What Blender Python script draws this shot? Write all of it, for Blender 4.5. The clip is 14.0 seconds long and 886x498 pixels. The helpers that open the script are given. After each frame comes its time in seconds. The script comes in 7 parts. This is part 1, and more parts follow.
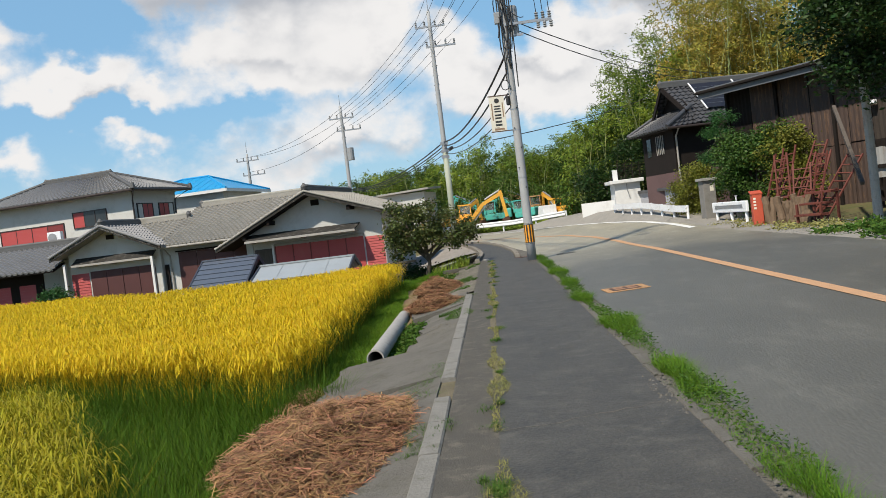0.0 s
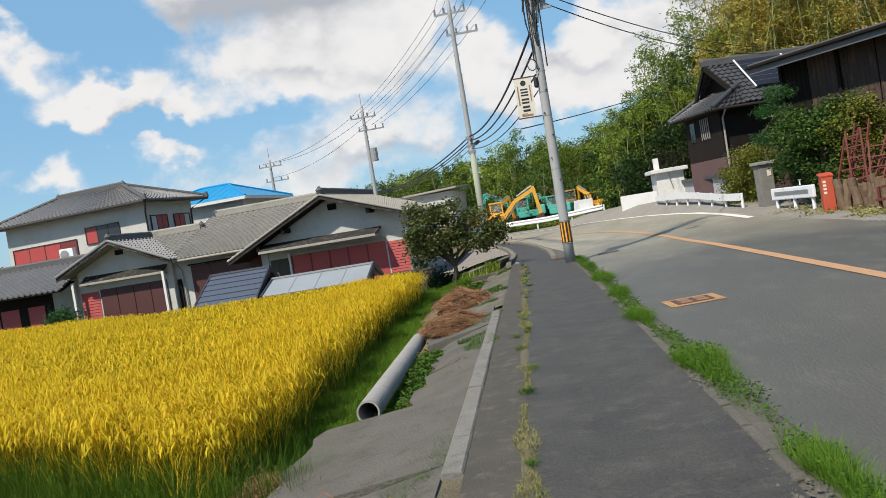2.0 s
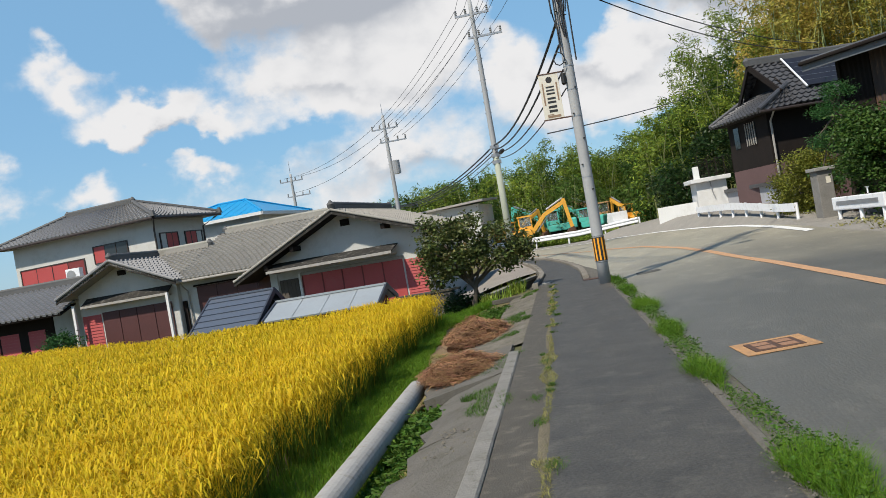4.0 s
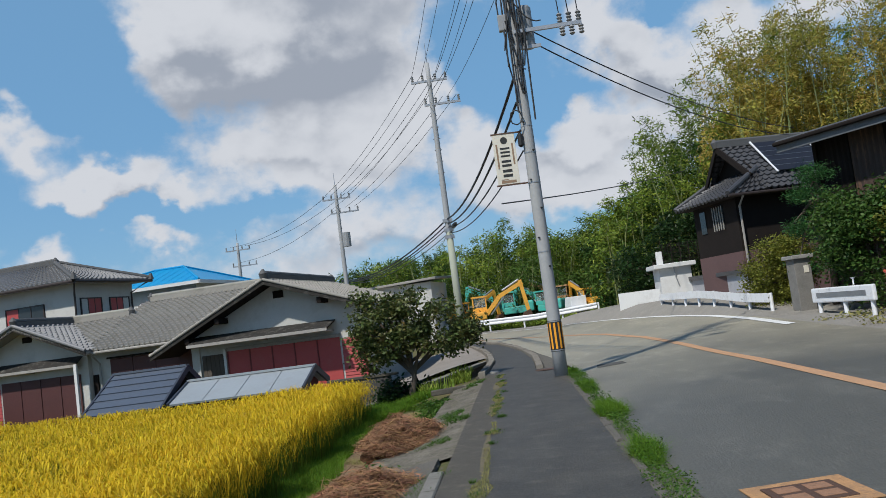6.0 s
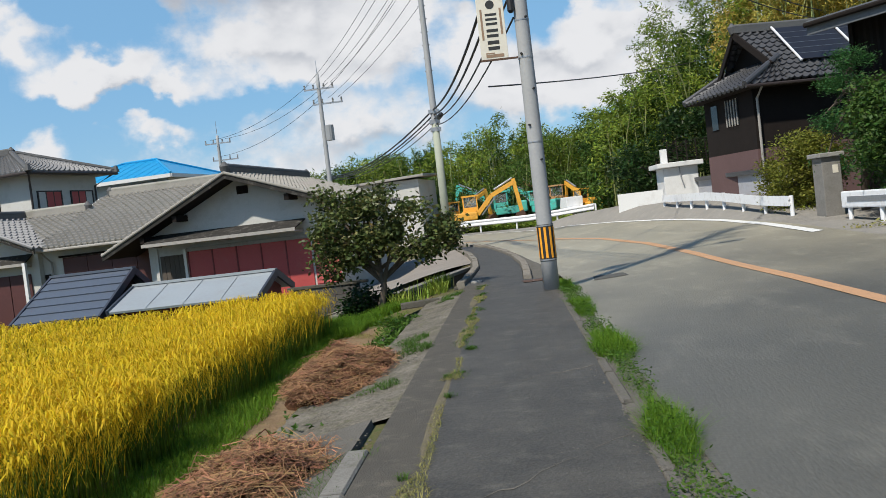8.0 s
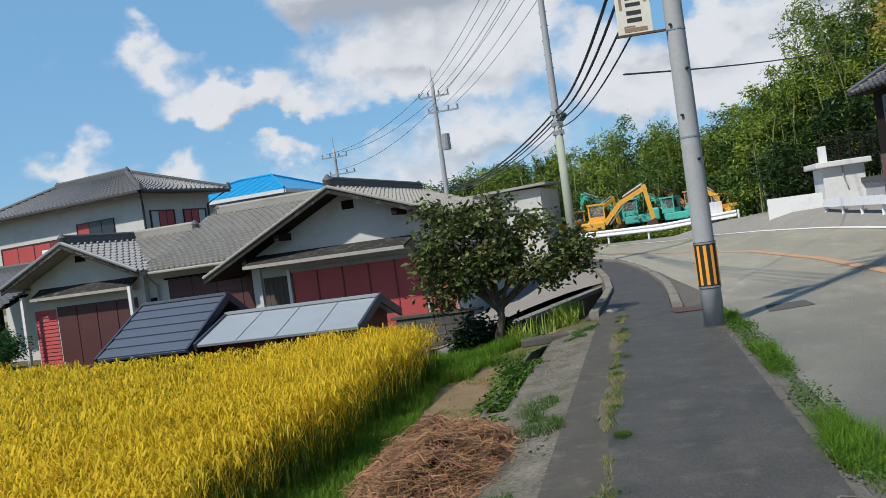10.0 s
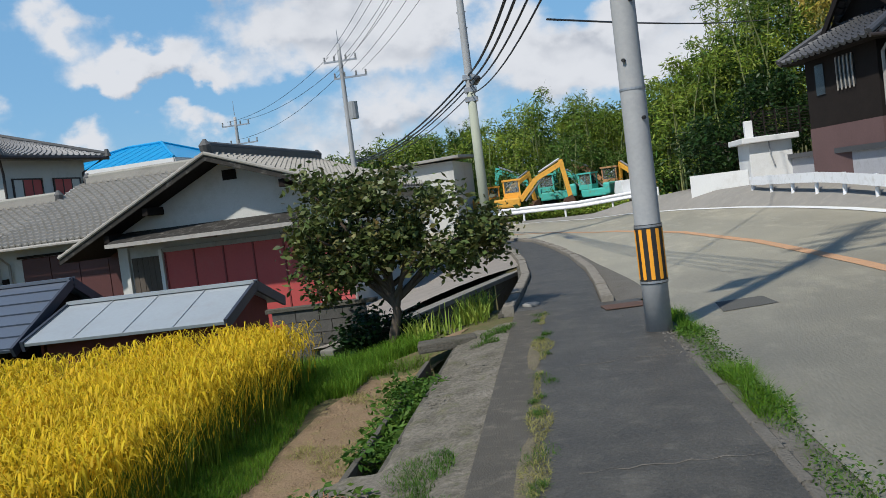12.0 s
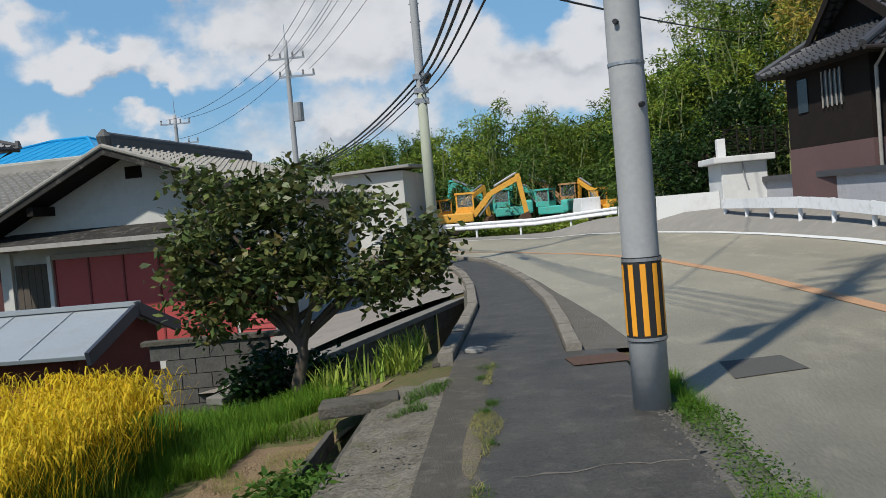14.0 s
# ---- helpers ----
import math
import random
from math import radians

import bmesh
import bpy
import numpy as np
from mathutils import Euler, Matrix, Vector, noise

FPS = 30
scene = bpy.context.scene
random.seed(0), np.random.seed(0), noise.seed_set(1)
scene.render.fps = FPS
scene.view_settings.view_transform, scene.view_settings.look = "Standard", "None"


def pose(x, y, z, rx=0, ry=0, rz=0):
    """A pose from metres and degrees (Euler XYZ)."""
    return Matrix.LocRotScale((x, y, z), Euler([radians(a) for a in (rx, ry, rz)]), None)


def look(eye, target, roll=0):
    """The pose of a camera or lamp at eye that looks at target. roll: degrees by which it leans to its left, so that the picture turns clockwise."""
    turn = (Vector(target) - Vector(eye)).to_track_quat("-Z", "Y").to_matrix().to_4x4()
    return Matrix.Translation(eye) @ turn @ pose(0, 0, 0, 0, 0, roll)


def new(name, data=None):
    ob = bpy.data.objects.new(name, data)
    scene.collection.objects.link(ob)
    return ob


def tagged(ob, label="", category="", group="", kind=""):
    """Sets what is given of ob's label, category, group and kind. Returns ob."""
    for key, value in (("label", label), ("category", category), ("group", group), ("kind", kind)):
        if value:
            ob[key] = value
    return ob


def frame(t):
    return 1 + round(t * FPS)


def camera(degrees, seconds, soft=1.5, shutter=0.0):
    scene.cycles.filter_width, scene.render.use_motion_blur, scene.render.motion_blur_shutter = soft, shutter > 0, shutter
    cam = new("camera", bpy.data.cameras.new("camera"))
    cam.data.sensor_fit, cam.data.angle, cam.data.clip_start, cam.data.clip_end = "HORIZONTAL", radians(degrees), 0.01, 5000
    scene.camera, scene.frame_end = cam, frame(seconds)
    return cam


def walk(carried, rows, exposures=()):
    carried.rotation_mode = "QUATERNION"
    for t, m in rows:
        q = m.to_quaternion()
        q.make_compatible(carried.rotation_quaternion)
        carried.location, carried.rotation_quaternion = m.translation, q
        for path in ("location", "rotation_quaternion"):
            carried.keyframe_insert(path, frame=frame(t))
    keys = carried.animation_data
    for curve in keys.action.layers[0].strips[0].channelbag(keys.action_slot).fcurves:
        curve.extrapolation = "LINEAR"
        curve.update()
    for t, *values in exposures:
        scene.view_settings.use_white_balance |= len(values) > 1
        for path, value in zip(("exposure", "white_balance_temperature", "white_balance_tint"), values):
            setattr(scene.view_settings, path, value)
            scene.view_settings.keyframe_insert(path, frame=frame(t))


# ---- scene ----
cam = camera(55.1, 14.0, 0.85)
PATH = [
    (0, (-0.036, 0.198, 1.558), (-0.154, 2.194, 1.493), -7.0),
    (0.5, (-0.013, 1.078, 1.572), (-0.107, 3.076, 1.589), -8.8),
    (1, (0.056, 1.776, 1.551), (-0.033, 3.774, 1.56), -7.7),
    (1.5, (0.051, 2.562, 1.552), (-0.096, 4.556, 1.541), -9.7),
    (2, (0.077, 3.24, 1.567), (-0.124, 5.229, 1.513), -9.3),
    (2.2, (0.083, 3.574, 1.612), (-0.254, 5.545, 1.579), -10.1),
    (4.3, (0.23, 6.594, 1.56), (0.001, 8.581, 1.564), -9.6),
    (4.5, (0.26, 6.937, 1.545), (0.167, 8.935, 1.581), -8.6),
    (5, (0.317, 7.469, 1.527), (0.216, 9.461, 1.681), -8.9),
    (5.5, (0.3, 8.278, 1.541), (0.175, 10.269, 1.683), -9.3),
    (6, (0.338, 8.952, 1.515), (0.192, 10.94, 1.676), -7.5),
    (6.5, (0.422, 9.822, 1.504), (0.283, 11.811, 1.656), -7.2),
    (7, (0.504, 10.444, 1.517), (0.421, 12.442, 1.497), -7.1),
    (7.5, (0.555, 11.268, 1.5), (0.422, 13.262, 1.432), -8.0),
    (8, (0.558, 11.851, 1.514), (0.391, 13.843, 1.438), -6.7),
    (8.5, (0.528, 12.641, 1.52), (0.185, 14.612, 1.515), -8.2),
    (9, (0.469, 13.28, 1.507), (0.133, 15.251, 1.535), -6.8),
    (9.2, (0.416, 13.597, 1.54), (-0.037, 15.545, 1.521), -7.2),
    (11.3, (0.102, 16.548, 1.69), (-0.31, 18.505, 1.675), -8.9),
    (11.5, (0.084, 16.89, 1.661), (-0.305, 18.852, 1.64), -8.5),
    (12, (0.117, 17.547, 1.641), (-0.143, 19.527, 1.54), -7.2),
    (12.5, (0.131, 18.21, 1.629), (-0.153, 20.19, 1.599), -8.7),
    (13, (0.11, 18.871, 1.619), (-0.076, 20.861, 1.55), -5.4),
    (13.5, (0.107, 19.705, 1.628), (-0.137, 21.69, 1.602), -5.6),
    (14, (0.126, 20.37, 1.623), (-0.024, 22.362, 1.54), -5.0),
]
walk(cam, [(t, look(eye, target, roll)) for t, eye, target, roll in PATH],
     exposures=[(0, 0.18, 6680, 10), (2.2, 0.16, 6620, 10), (4.5, 0.12, 6500, 10), (5.5, 0.06, 6250, 10), (6, -0.22, 6100, 10), (6.5, -0.22, 6150, 10), (7, 0.22, 6400, 10), (7.5, 0.1, 6400, 10), (8, 0.08, 6400, 10), (9, -0.01, 6200, 10), (11.5, -0.03, 6150, 10), (12.5, -0.06, 6150, 10), (14, -0.12, 6250, 10)])

# ---- light: afternoon sun from behind and to the left, broken cumulus ----
SUN_EL, SUN_AZ = 52.0, 213.0          # azimuth clockwise from +y, towards the sun
toward = Vector((math.sin(radians(SUN_AZ)) * math.cos(radians(SUN_EL)), math.cos(radians(SUN_AZ)) * math.cos(radians(SUN_EL)), math.sin(radians(SUN_EL))))
sun = new("sun", bpy.data.lights.new("sun", "SUN"))
sun.data.energy, sun.data.angle, sun.data.color = 5.0, radians(1.6), (1.0, 0.93, 0.8)
sun.rotation_euler = (-toward).to_track_quat("-Z", "Y").to_euler()

world = bpy.data.worlds.new("sky")
scene.world = world
world.use_nodes = True
wn, wl = world.node_tree.nodes, world.node_tree.links
wn.clear()
w_out, w_bg = wn.new("ShaderNodeOutputWorld"), wn.new("ShaderNodeBackground")
sky = wn.new("ShaderNodeTexSky")
sky.sky_type, sky.sun_disc = "NISHITA", False
sky.sun_elevation, sky.sun_rotation = radians(SUN_EL), radians(SUN_AZ)
sky.air_density, sky.dust_density, sky.ozone_density = 1.0, 0.6, 2.0
w_co = wn.new("ShaderNodeTexCoord")


def w_math(op, a, b=None, clamp=False):
    n = wn.new("ShaderNodeMath")
    n.operation, n.use_clamp = op, clamp
    for k, v in enumerate((a, b)):
        if v is None:
            continue
        if isinstance(v, (int, float)):
            n.inputs[k].default_value = v
        else:
            wl.new(v, n.inputs[k])
    return n.outputs[0]


def w_noise(vec, scale, detail, rough, offset=(0, 0, 0), stretch=(1, 1, 1)):
    m = wn.new("ShaderNodeMapping")
    m.inputs["Location"].default_value, m.inputs["Scale"].default_value = offset, stretch
    wl.new(vec, m.inputs["Vector"])
    n = wn.new("ShaderNodeTexNoise")
    n.inputs["Scale"].default_value, n.inputs["Detail"].default_value, n.inputs["Roughness"].default_value = scale, detail, rough
    wl.new(m.outputs[0], n.inputs["Vector"])
    return n.outputs[0]


way = w_co.outputs["Generated"]
w_sep = wn.new("ShaderNodeSeparateXYZ")
wl.new(way, w_sep.inputs[0])
# cumulus banks and the gaps between them: bearing (degrees right of ahead), height (degrees), half widths, weight
CLOUDS = [(-15, 18.2, 6.5, 3.6, 1.3), (-9, 19.5, 4.6, 4.2, 1.2), (-19.8, 20.6, 3.6, 2.6, 1.0), (-12, 24, 9, 3.0, 1.0),
          (-16, 12.4, 3.8, 1.5, 1.1), (-10, 13.0, 4.0, 2.2, 1.1), (-5.4, 14.6, 2.5, 2.8, 1.1), (-13, 10.0, 5.0, 1.1, 0.8),
          (-24, 11.0, 2.0, 1.15, 1.1), (-20.4, 10.2, 1.7, 0.8, 0.9), (-28.8, 13.2, 2.0, 1.3, 1.0), (-27.5, 10.8, 3.0, 0.9, 0.9), (-30.5, 15.2, 1.4, 0.9, 0.7),
          (-9.6, 7.2, 7.0, 1.6, 0.75), (-22.3, 7.3, 1.8, 0.8, 0.85), (-30, 6.8, 1.7, 0.8, 0.85), (-35.5, 8.0, 2.0, 1.0, 0.85), (-16, 5.0, 12, 1.2, 0.5),
          (-1.1, 11.4, 2.0, 2.0, 0.95), (2.0, 8.4, 4.0, 1.9, 0.95), (9.2, 16.8, 3.0, 2.4, 1.2), (11, 13.8, 3.3, 1.6, 1.2), (16, 14.8, 2.8, 2.0, 1.1),
          (7.6, 10.3, 3.2, 1.6, 1.1), (7, 7.0, 6.0, 1.5, 0.95), (14, 10, 4.5, 2.0, 0.95), (22.5, 15.5, 4.0, 3.0, 0.9), (4, 21.5, 4, 1.8, 0.7),
          (70, 15, 18, 6, 0.9), (-75, 14, 16, 6, 0.9), (170, 14, 20, 5, 0.9), (115, 24, 14, 6, 0.8),
          (-26.6, 18.8, 2.8, 2.6, -1.0), (-23.2, 14.8, 2.8, 0.8, -0.9), (-26, 8.8, 4.5, 0.6, -0.8), (-0.9, 15.6, 1.6, 2.0, -1.0), (4.4, 12.6, 1.4, 1.4, -0.9), (13, 18.4, 1.8, 0.8, -0.9), (-17.5, 8.2, 3.0, 0.6, -0.5)]
# grey undersides of the thick banks
BELLIES = [(-15, 16.2, 5.2, 2.2, 1.15), (-9.6, 17.4, 3.6, 3.2, 1.1), (-19, 17.8, 2.6, 1.8, 0.6), (-9, 22, 8, 2.0, 0.7), (10.6, 13.4, 3.0, 1.0, 1.0), (7.6, 15.0, 2.0, 0.9, 0.4), (-14, 11.0, 5.0, 0.6, 0.35),
           (-24.6, 9.9, 3.6, 0.5, 0.65), (-6.5, 11.4, 3.0, 0.9, 0.45), (5, 8.8, 5.0, 0.8, 0.55), (15, 12.4, 4.0, 1.1, 0.7), (-9, 6.0, 9.0, 0.9, 0.6)]
puff = w_noise(way, 13.0, 7, 0.5, (0.3, 0, 0.1), (1, 1, 1.3))
puff_up = w_noise(way, 13.0, 7, 0.5, (0.3, 0, 0.125), (1, 1, 1.3))
swirl = w_noise(way, 12.0, 7, 0.52, (2.3, 5, 1.1), (1, 1, 1.2))
fine = w_noise(way, 46, 6, 0.62, (4, 1, 2), (1, 1, 1.3))
# bearings and heights shaken by noise, so that the banks billow
az = w_math("MULTIPLY_ADD", swirl, 9.0)
az.node.inputs[2].default_value = -4.5
az = w_math("ADD", az, w_math("MULTIPLY", w_math("ARCTAN2", w_sep.outputs[0], w_sep.outputs[1]), 57.2958))
el = w_math("MULTIPLY_ADD", puff, 8.0)
el.node.inputs[2].default_value = -4.0
el = w_math("ADD", el, w_math("MULTIPLY", w_math("ARCSINE", w_sep.outputs[2]), 57.2958))


def cloud_mask(banks):
    total = None
    for bear, high, wide, tall, weight in banks:
        a = w_math("DIVIDE", w_math("SUBTRACT", az, bear), wide)
        b = w_math("DIVIDE", w_math("SUBTRACT", el, high), tall)
        r2 = w_math("ADD", w_math("MULTIPLY", a, a), w_math("MULTIPLY", b, b))
        g = w_math("MULTIPLY", w_math("POWER", 2.71828, w_math("MULTIPLY", r2, -1.0)), weight)
        total = g if total is None else w_math("ADD", total, g)
    return total


ruffle = w_math("ADD", w_math("MULTIPLY", w_math("SUBTRACT", puff, 0.5), 0.5), w_math("MULTIPLY", w_math("SUBTRACT", fine, 0.5), 0.55))
dens = w_math("ADD", cloud_mask(CLOUDS), ruffle)
cover = wn.new("ShaderNodeMapRange")
cover.interpolation_type = "SMOOTHSTEP"
cover.inputs[1].default_value, cover.inputs[2].default_value = 0.12, 0.8
wl.new(dens, cover.inputs[0])
belly = wn.new("ShaderNodeMapRange")
belly.interpolation_type = "SMOOTHSTEP"
belly.inputs[1].default_value, belly.inputs[2].default_value = 0.0, 1.15
relief = w_math("MULTIPLY", w_math("SUBTRACT", puff_up, puff), 1.7)
wl.new(w_math("ADD", cloud_mask(BELLIES), w_math("ADD", relief, 0.06)), belly.inputs[0])
c_mix = wn.new("ShaderNodeMix")
c_mix.data_type = "RGBA"
c_mix.inputs[6].default_value, c_mix.inputs[7].default_value = (10.4, 10.4, 10.5, 1), (5.4, 5.8, 6.5, 1)
wl.new(belly.outputs[0], c_mix.inputs[0])
hazy = wn.new("ShaderNodeMix")
hazy.data_type = "RGBA"
# horizon haze, thinning out towards a deep blue zenith
thin = wn.new("ShaderNodeMapRange")
thin.interpolation_type = "SMOOTHSTEP"
thin.inputs[1].default_value, thin.inputs[2].default_value, thin.inputs[3].default_value, thin.inputs[4].default_value = 0.4, 0.8, 0.62, 0.0
wl.new(w_sep.outputs[2], thin.inputs[0])
wl.new(thin.outputs[0], hazy.inputs[0])
hazy.inputs[7].default_value = (4.2, 7.4, 10.6, 1)
vivid = wn.new("ShaderNodeHueSaturation")
vivid.inputs["Saturation"].default_value, vivid.inputs["Value"].default_value = 1.5, 1.35
wl.new(sky.outputs[0], vivid.inputs["Color"])
wl.new(vivid.outputs[0], hazy.inputs[6])
s_mix = wn.new("ShaderNodeMix")
s_mix.data_type = "RGBA"
wl.new(cover.outputs[0], s_mix.inputs[0])
wl.new(hazy.outputs[2], s_mix.inputs[6])
wl.new(c_mix.outputs[2], s_mix.inputs[7])
wl.new(s_mix.outputs[2], w_bg.inputs[0])
w_bg.inputs[1].default_value = 0.074
wl.new(w_bg.outputs[0], w_out.inputs[0])


# ---- materials ----
def mat(name, col, col2=None, rough=0.85, metal=0.0, grain=30.0, blotch=1.5, bump=0.15, mix=0.5, stretch=(1, 1, 1), spread=0.0, stain=None, trans=0.0):
    """Base colour varied at two scales, with fine relief. spread: piece-to-piece variation. stain: colour of blotchy wear."""
    m = bpy.data.materials.new(name)
    m.use_nodes = True
    n, l = m.node_tree.nodes, m.node_tree.links
    p = n["Principled BSDF"]
    p.inputs["Roughness"].default_value, p.inputs["Metallic"].default_value = rough, metal
    if trans or rough > 0.86:
        p.inputs["Specular IOR Level"].default_value = 0.2
    co = n.new("ShaderNodeNewGeometry")
    mp = n.new("ShaderNodeMapping")
    mp.inputs["Scale"].default_value = stretch
    l.new(co.outputs["Position"], mp.inputs[0])
    a, b = n.new("ShaderNodeTexNoise"), n.new("ShaderNodeTexNoise")
    a.inputs["Scale"].default_value, a.inputs["Detail"].default_value = grain, 4
    b.inputs["Scale"].default_value, b.inputs["Detail"].default_value, b.inputs["Roughness"].default_value = blotch, 6, 0.65
    l.new(mp.outputs[0], a.inputs[0])
    l.new(mp.outputs[0], b.inputs[0])
    col2 = col2 or tuple(c * 0.72 for c in col)
    x = n.new("ShaderNodeMix")
    x.data_type = "RGBA"
    x.inputs[6].default_value, x.inputs[7].default_value = (*col, 1), (*col2, 1)
    r = n.new("ShaderNodeMapRange")
    r.inputs[1].default_value, r.inputs[2].default_value = 0.5 - 0.5 * mix + 0.02, 0.5 + 0.5 * mix
    add = n.new("ShaderNodeMath")
    add.operation = "MULTIPLY_ADD"
    l.new(a.outputs[0], add.inputs[0])
    add.inputs[1].default_value = 0.45
    half = n.new("ShaderNodeMath")
    half.operation = "MULTIPLY"
    half.inputs[1].default_value = 0.55
    l.new(b.outputs[0], half.inputs[0])
    l.new(half.outputs[0], add.inputs[2])
    l.new(add.outputs[0], r.inputs[0])
    l.new(r.outputs[0], x.inputs[0])
    out = x.outputs[2]
    if stain:
        c = n.new("ShaderNodeTexNoise")
        c.inputs["Scale"].default_value, c.inputs["Detail"].default_value, c.inputs["Roughness"].default_value = blotch * 2.3, 8, 0.75
        l.new(mp.outputs[0], c.inputs[0])
        sr = n.new("ShaderNodeMapRange")
        sr.inputs[1].default_value, sr.inputs[2].default_value, sr.inputs[4].default_value = 0.52, 0.68, 0.75
        l.new(c.outputs[0], sr.inputs[0])
        y = n.new("ShaderNodeMix")
        y.data_type = "RGBA"
        y.inputs[7].default_value = (*stain, 1)
        l.new(sr.outputs[0], y.inputs[0])
        l.new(out, y.inputs[6])
        out = y.outputs[2]
    if spread:
        h = n.new("ShaderNodeHueSaturation")
        v = n.new("ShaderNodeMapRange")
        v.inputs[3].default_value, v.inputs[4].default_value = 1 - spread, 1 + spread
        l.new(co.outputs["Random Per Island"], v.inputs[0])
        l.new(v.outputs[0], h.inputs["Value"])
        hh = n.new("ShaderNodeMapRange")
        hh.inputs[3].default_value, hh.inputs[4].default_value = 0.5 - spread * 0.05, 0.5 + spread * 0.05
        w2 = n.new("ShaderNodeMath")
        w2.operation = "FRACT"
        w3 = n.new("ShaderNodeMath")
        w3.operation = "MULTIPLY"
        w3.inputs[1].default_value = 7.3
        l.new(co.outputs["Random Per Island"], w3.inputs[0])
        l.new(w3.outputs[0], w2.inputs[0])
        l.new(w2.outputs[0], hh.inputs[0])
        l.new(hh.outputs[0], h.inputs["Hue"])
        l.new(out, h.inputs["Color"])
        out = h.outputs[0]
    l.new(out, p.inputs["Base Color"])
    if bump:
        bp = n.new("ShaderNodeBump")
        bp.inputs["Strength"].default_value, bp.inputs["Distance"].default_value = bump, 0.02
        l.new(a.outputs[0], bp.inputs["Height"])
        l.new(bp.outputs[0], p.inputs["Normal"])
    if trans:
        t = n.new("ShaderNodeBsdfTranslucent")
        l.new(out, t.inputs[0])
        s = n.new("ShaderNodeMixShader")
        s.inputs[0].default_value = trans
        l.new(p.outputs[0], s.inputs[1])
        l.new(t.outputs[0], s.inputs[2])
        l.new(s.outputs[0], n["Material Output"].inputs[0])
    return m


ASPHALT_WALK = mat("worn_dark_asphalt", (0.072, 0.066, 0.055), (0.032, 0.03, 0.026), 0.62, grain=38, blotch=1.5, bump=0.45, mix=0.3, stain=(0.105, 0.097, 0.08))
ASPHALT_OLD = mat("old_grey_asphalt", (0.09, 0.079, 0.06), (0.042, 0.037, 0.029), 0.75, grain=70, blotch=2.2, bump=0.4, stain=(0.15, 0.13, 0.1))
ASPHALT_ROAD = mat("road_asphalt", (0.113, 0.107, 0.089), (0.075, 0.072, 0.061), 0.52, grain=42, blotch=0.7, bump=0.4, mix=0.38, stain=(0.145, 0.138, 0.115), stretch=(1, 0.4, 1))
ASPHALT_PATCH = mat("dark_patch_asphalt", (0.098, 0.097, 0.09), (0.078, 0.077, 0.071), 0.9, grain=110, blotch=0.8, bump=0.4)
CONCRETE = mat("weathered_concrete", (0.34, 0.33, 0.31), (0.22, 0.215, 0.2), 0.9, grain=45, blotch=1.8, bump=0.35, stain=(0.17, 0.165, 0.14))
# moss stain on a tone lowered to paint shade in the channel
CONCRETE_DARK = mat("mossy_shade_concrete", (0.13, 0.12, 0.1), (0.06, 0.056, 0.045), 0.95, grain=35, blotch=2, bump=0.6, stain=(0.04, 0.042, 0.025))
CONCRETE_LANE = mat("pale_concrete_lane", (0.29, 0.262, 0.23), (0.2, 0.18, 0.16), 0.9, grain=45, blotch=1.2, bump=0.3, stain=(0.15, 0.135, 0.115))
POLE_CON = mat("pole_concrete", (0.36, 0.365, 0.37), (0.28, 0.285, 0.29), 0.75, grain=25, blotch=1.5, bump=0.08, stain=(0.28, 0.29, 0.3))
POLE_MOSS = mat("greenish_pole", (0.36, 0.38, 0.3), (0.28, 0.3, 0.24), 0.8, grain=25, blotch=1.5, bump=0.08, stain=(0.3, 0.32, 0.24))
SOIL = mat("dry_soil", (0.26, 0.185, 0.115), (0.13, 0.09, 0.055), 0.97, grain=40, blotch=2.5, bump=0.9, stain=(0.17, 0.15, 0.06))
GROUND = mat("grassy_ground", (0.07, 0.09, 0.03), (0.13, 0.095, 0.055), 0.97, grain=18, blotch=1.4, bump=0.8, mix=0.3)
GRASS = mat("grass_blade", (0.135, 0.25, 0.018), (0.065, 0.15, 0.012), 0.7, grain=4, blotch=0.8, bump=0, spread=0.35, trans=0.35)
GRASS_DARK = mat("dark_grass_blade", (0.08, 0.155, 0.008), (0.036, 0.085, 0.005), 0.7, grain=4, blotch=0.8, bump=0, spread=0.4, trans=0.3)
WEED = mat("weed_leaf", (0.085, 0.165, 0.022), (0.034, 0.08, 0.011), 0.6, grain=4, blotch=1.0, bump=0, spread=0.35, trans=0.3)
WEED_DRY = mat("dry_weed", (0.3, 0.27, 0.1), (0.19, 0.2, 0.06), 0.8, grain=4, blotch=2.0, bump=0, spread=0.3, trans=0.25)
LILY = mat("strap_leaf", (0.3, 0.36, 0.06), (0.16, 0.24, 0.03), 0.6, grain=4, blotch=2.0, bump=0, spread=0.3, trans=0.25)
RICE_GOLD = mat("ripe_rice", (0.74, 0.52, 0.022), (0.55, 0.41, 0.02), 0.65, grain=3, blotch=0.25, bump=0, spread=0.2, trans=0.42)
RICE_YOUNG = mat("half_ripe_rice", (0.4, 0.33, 0.02), (0.24, 0.24, 0.016), 0.65, grain=3, blotch=0.5, bump=0, spread=0.25, trans=0.35)
RICE_GREEN = mat("rice_stalk", (0.12, 0.17, 0.016), (0.06, 0.11, 0.01), 0.75, grain=3, blotch=0.5, bump=0, spread=0.35, trans=0.3)
STRAW = mat("dry_straw", (0.34, 0.18, 0.085), (0.15, 0.075, 0.034), 0.85, grain=6, blotch=3, bump=0, spread=0.55)
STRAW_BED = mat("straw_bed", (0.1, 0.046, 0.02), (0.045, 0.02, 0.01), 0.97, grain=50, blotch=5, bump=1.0)
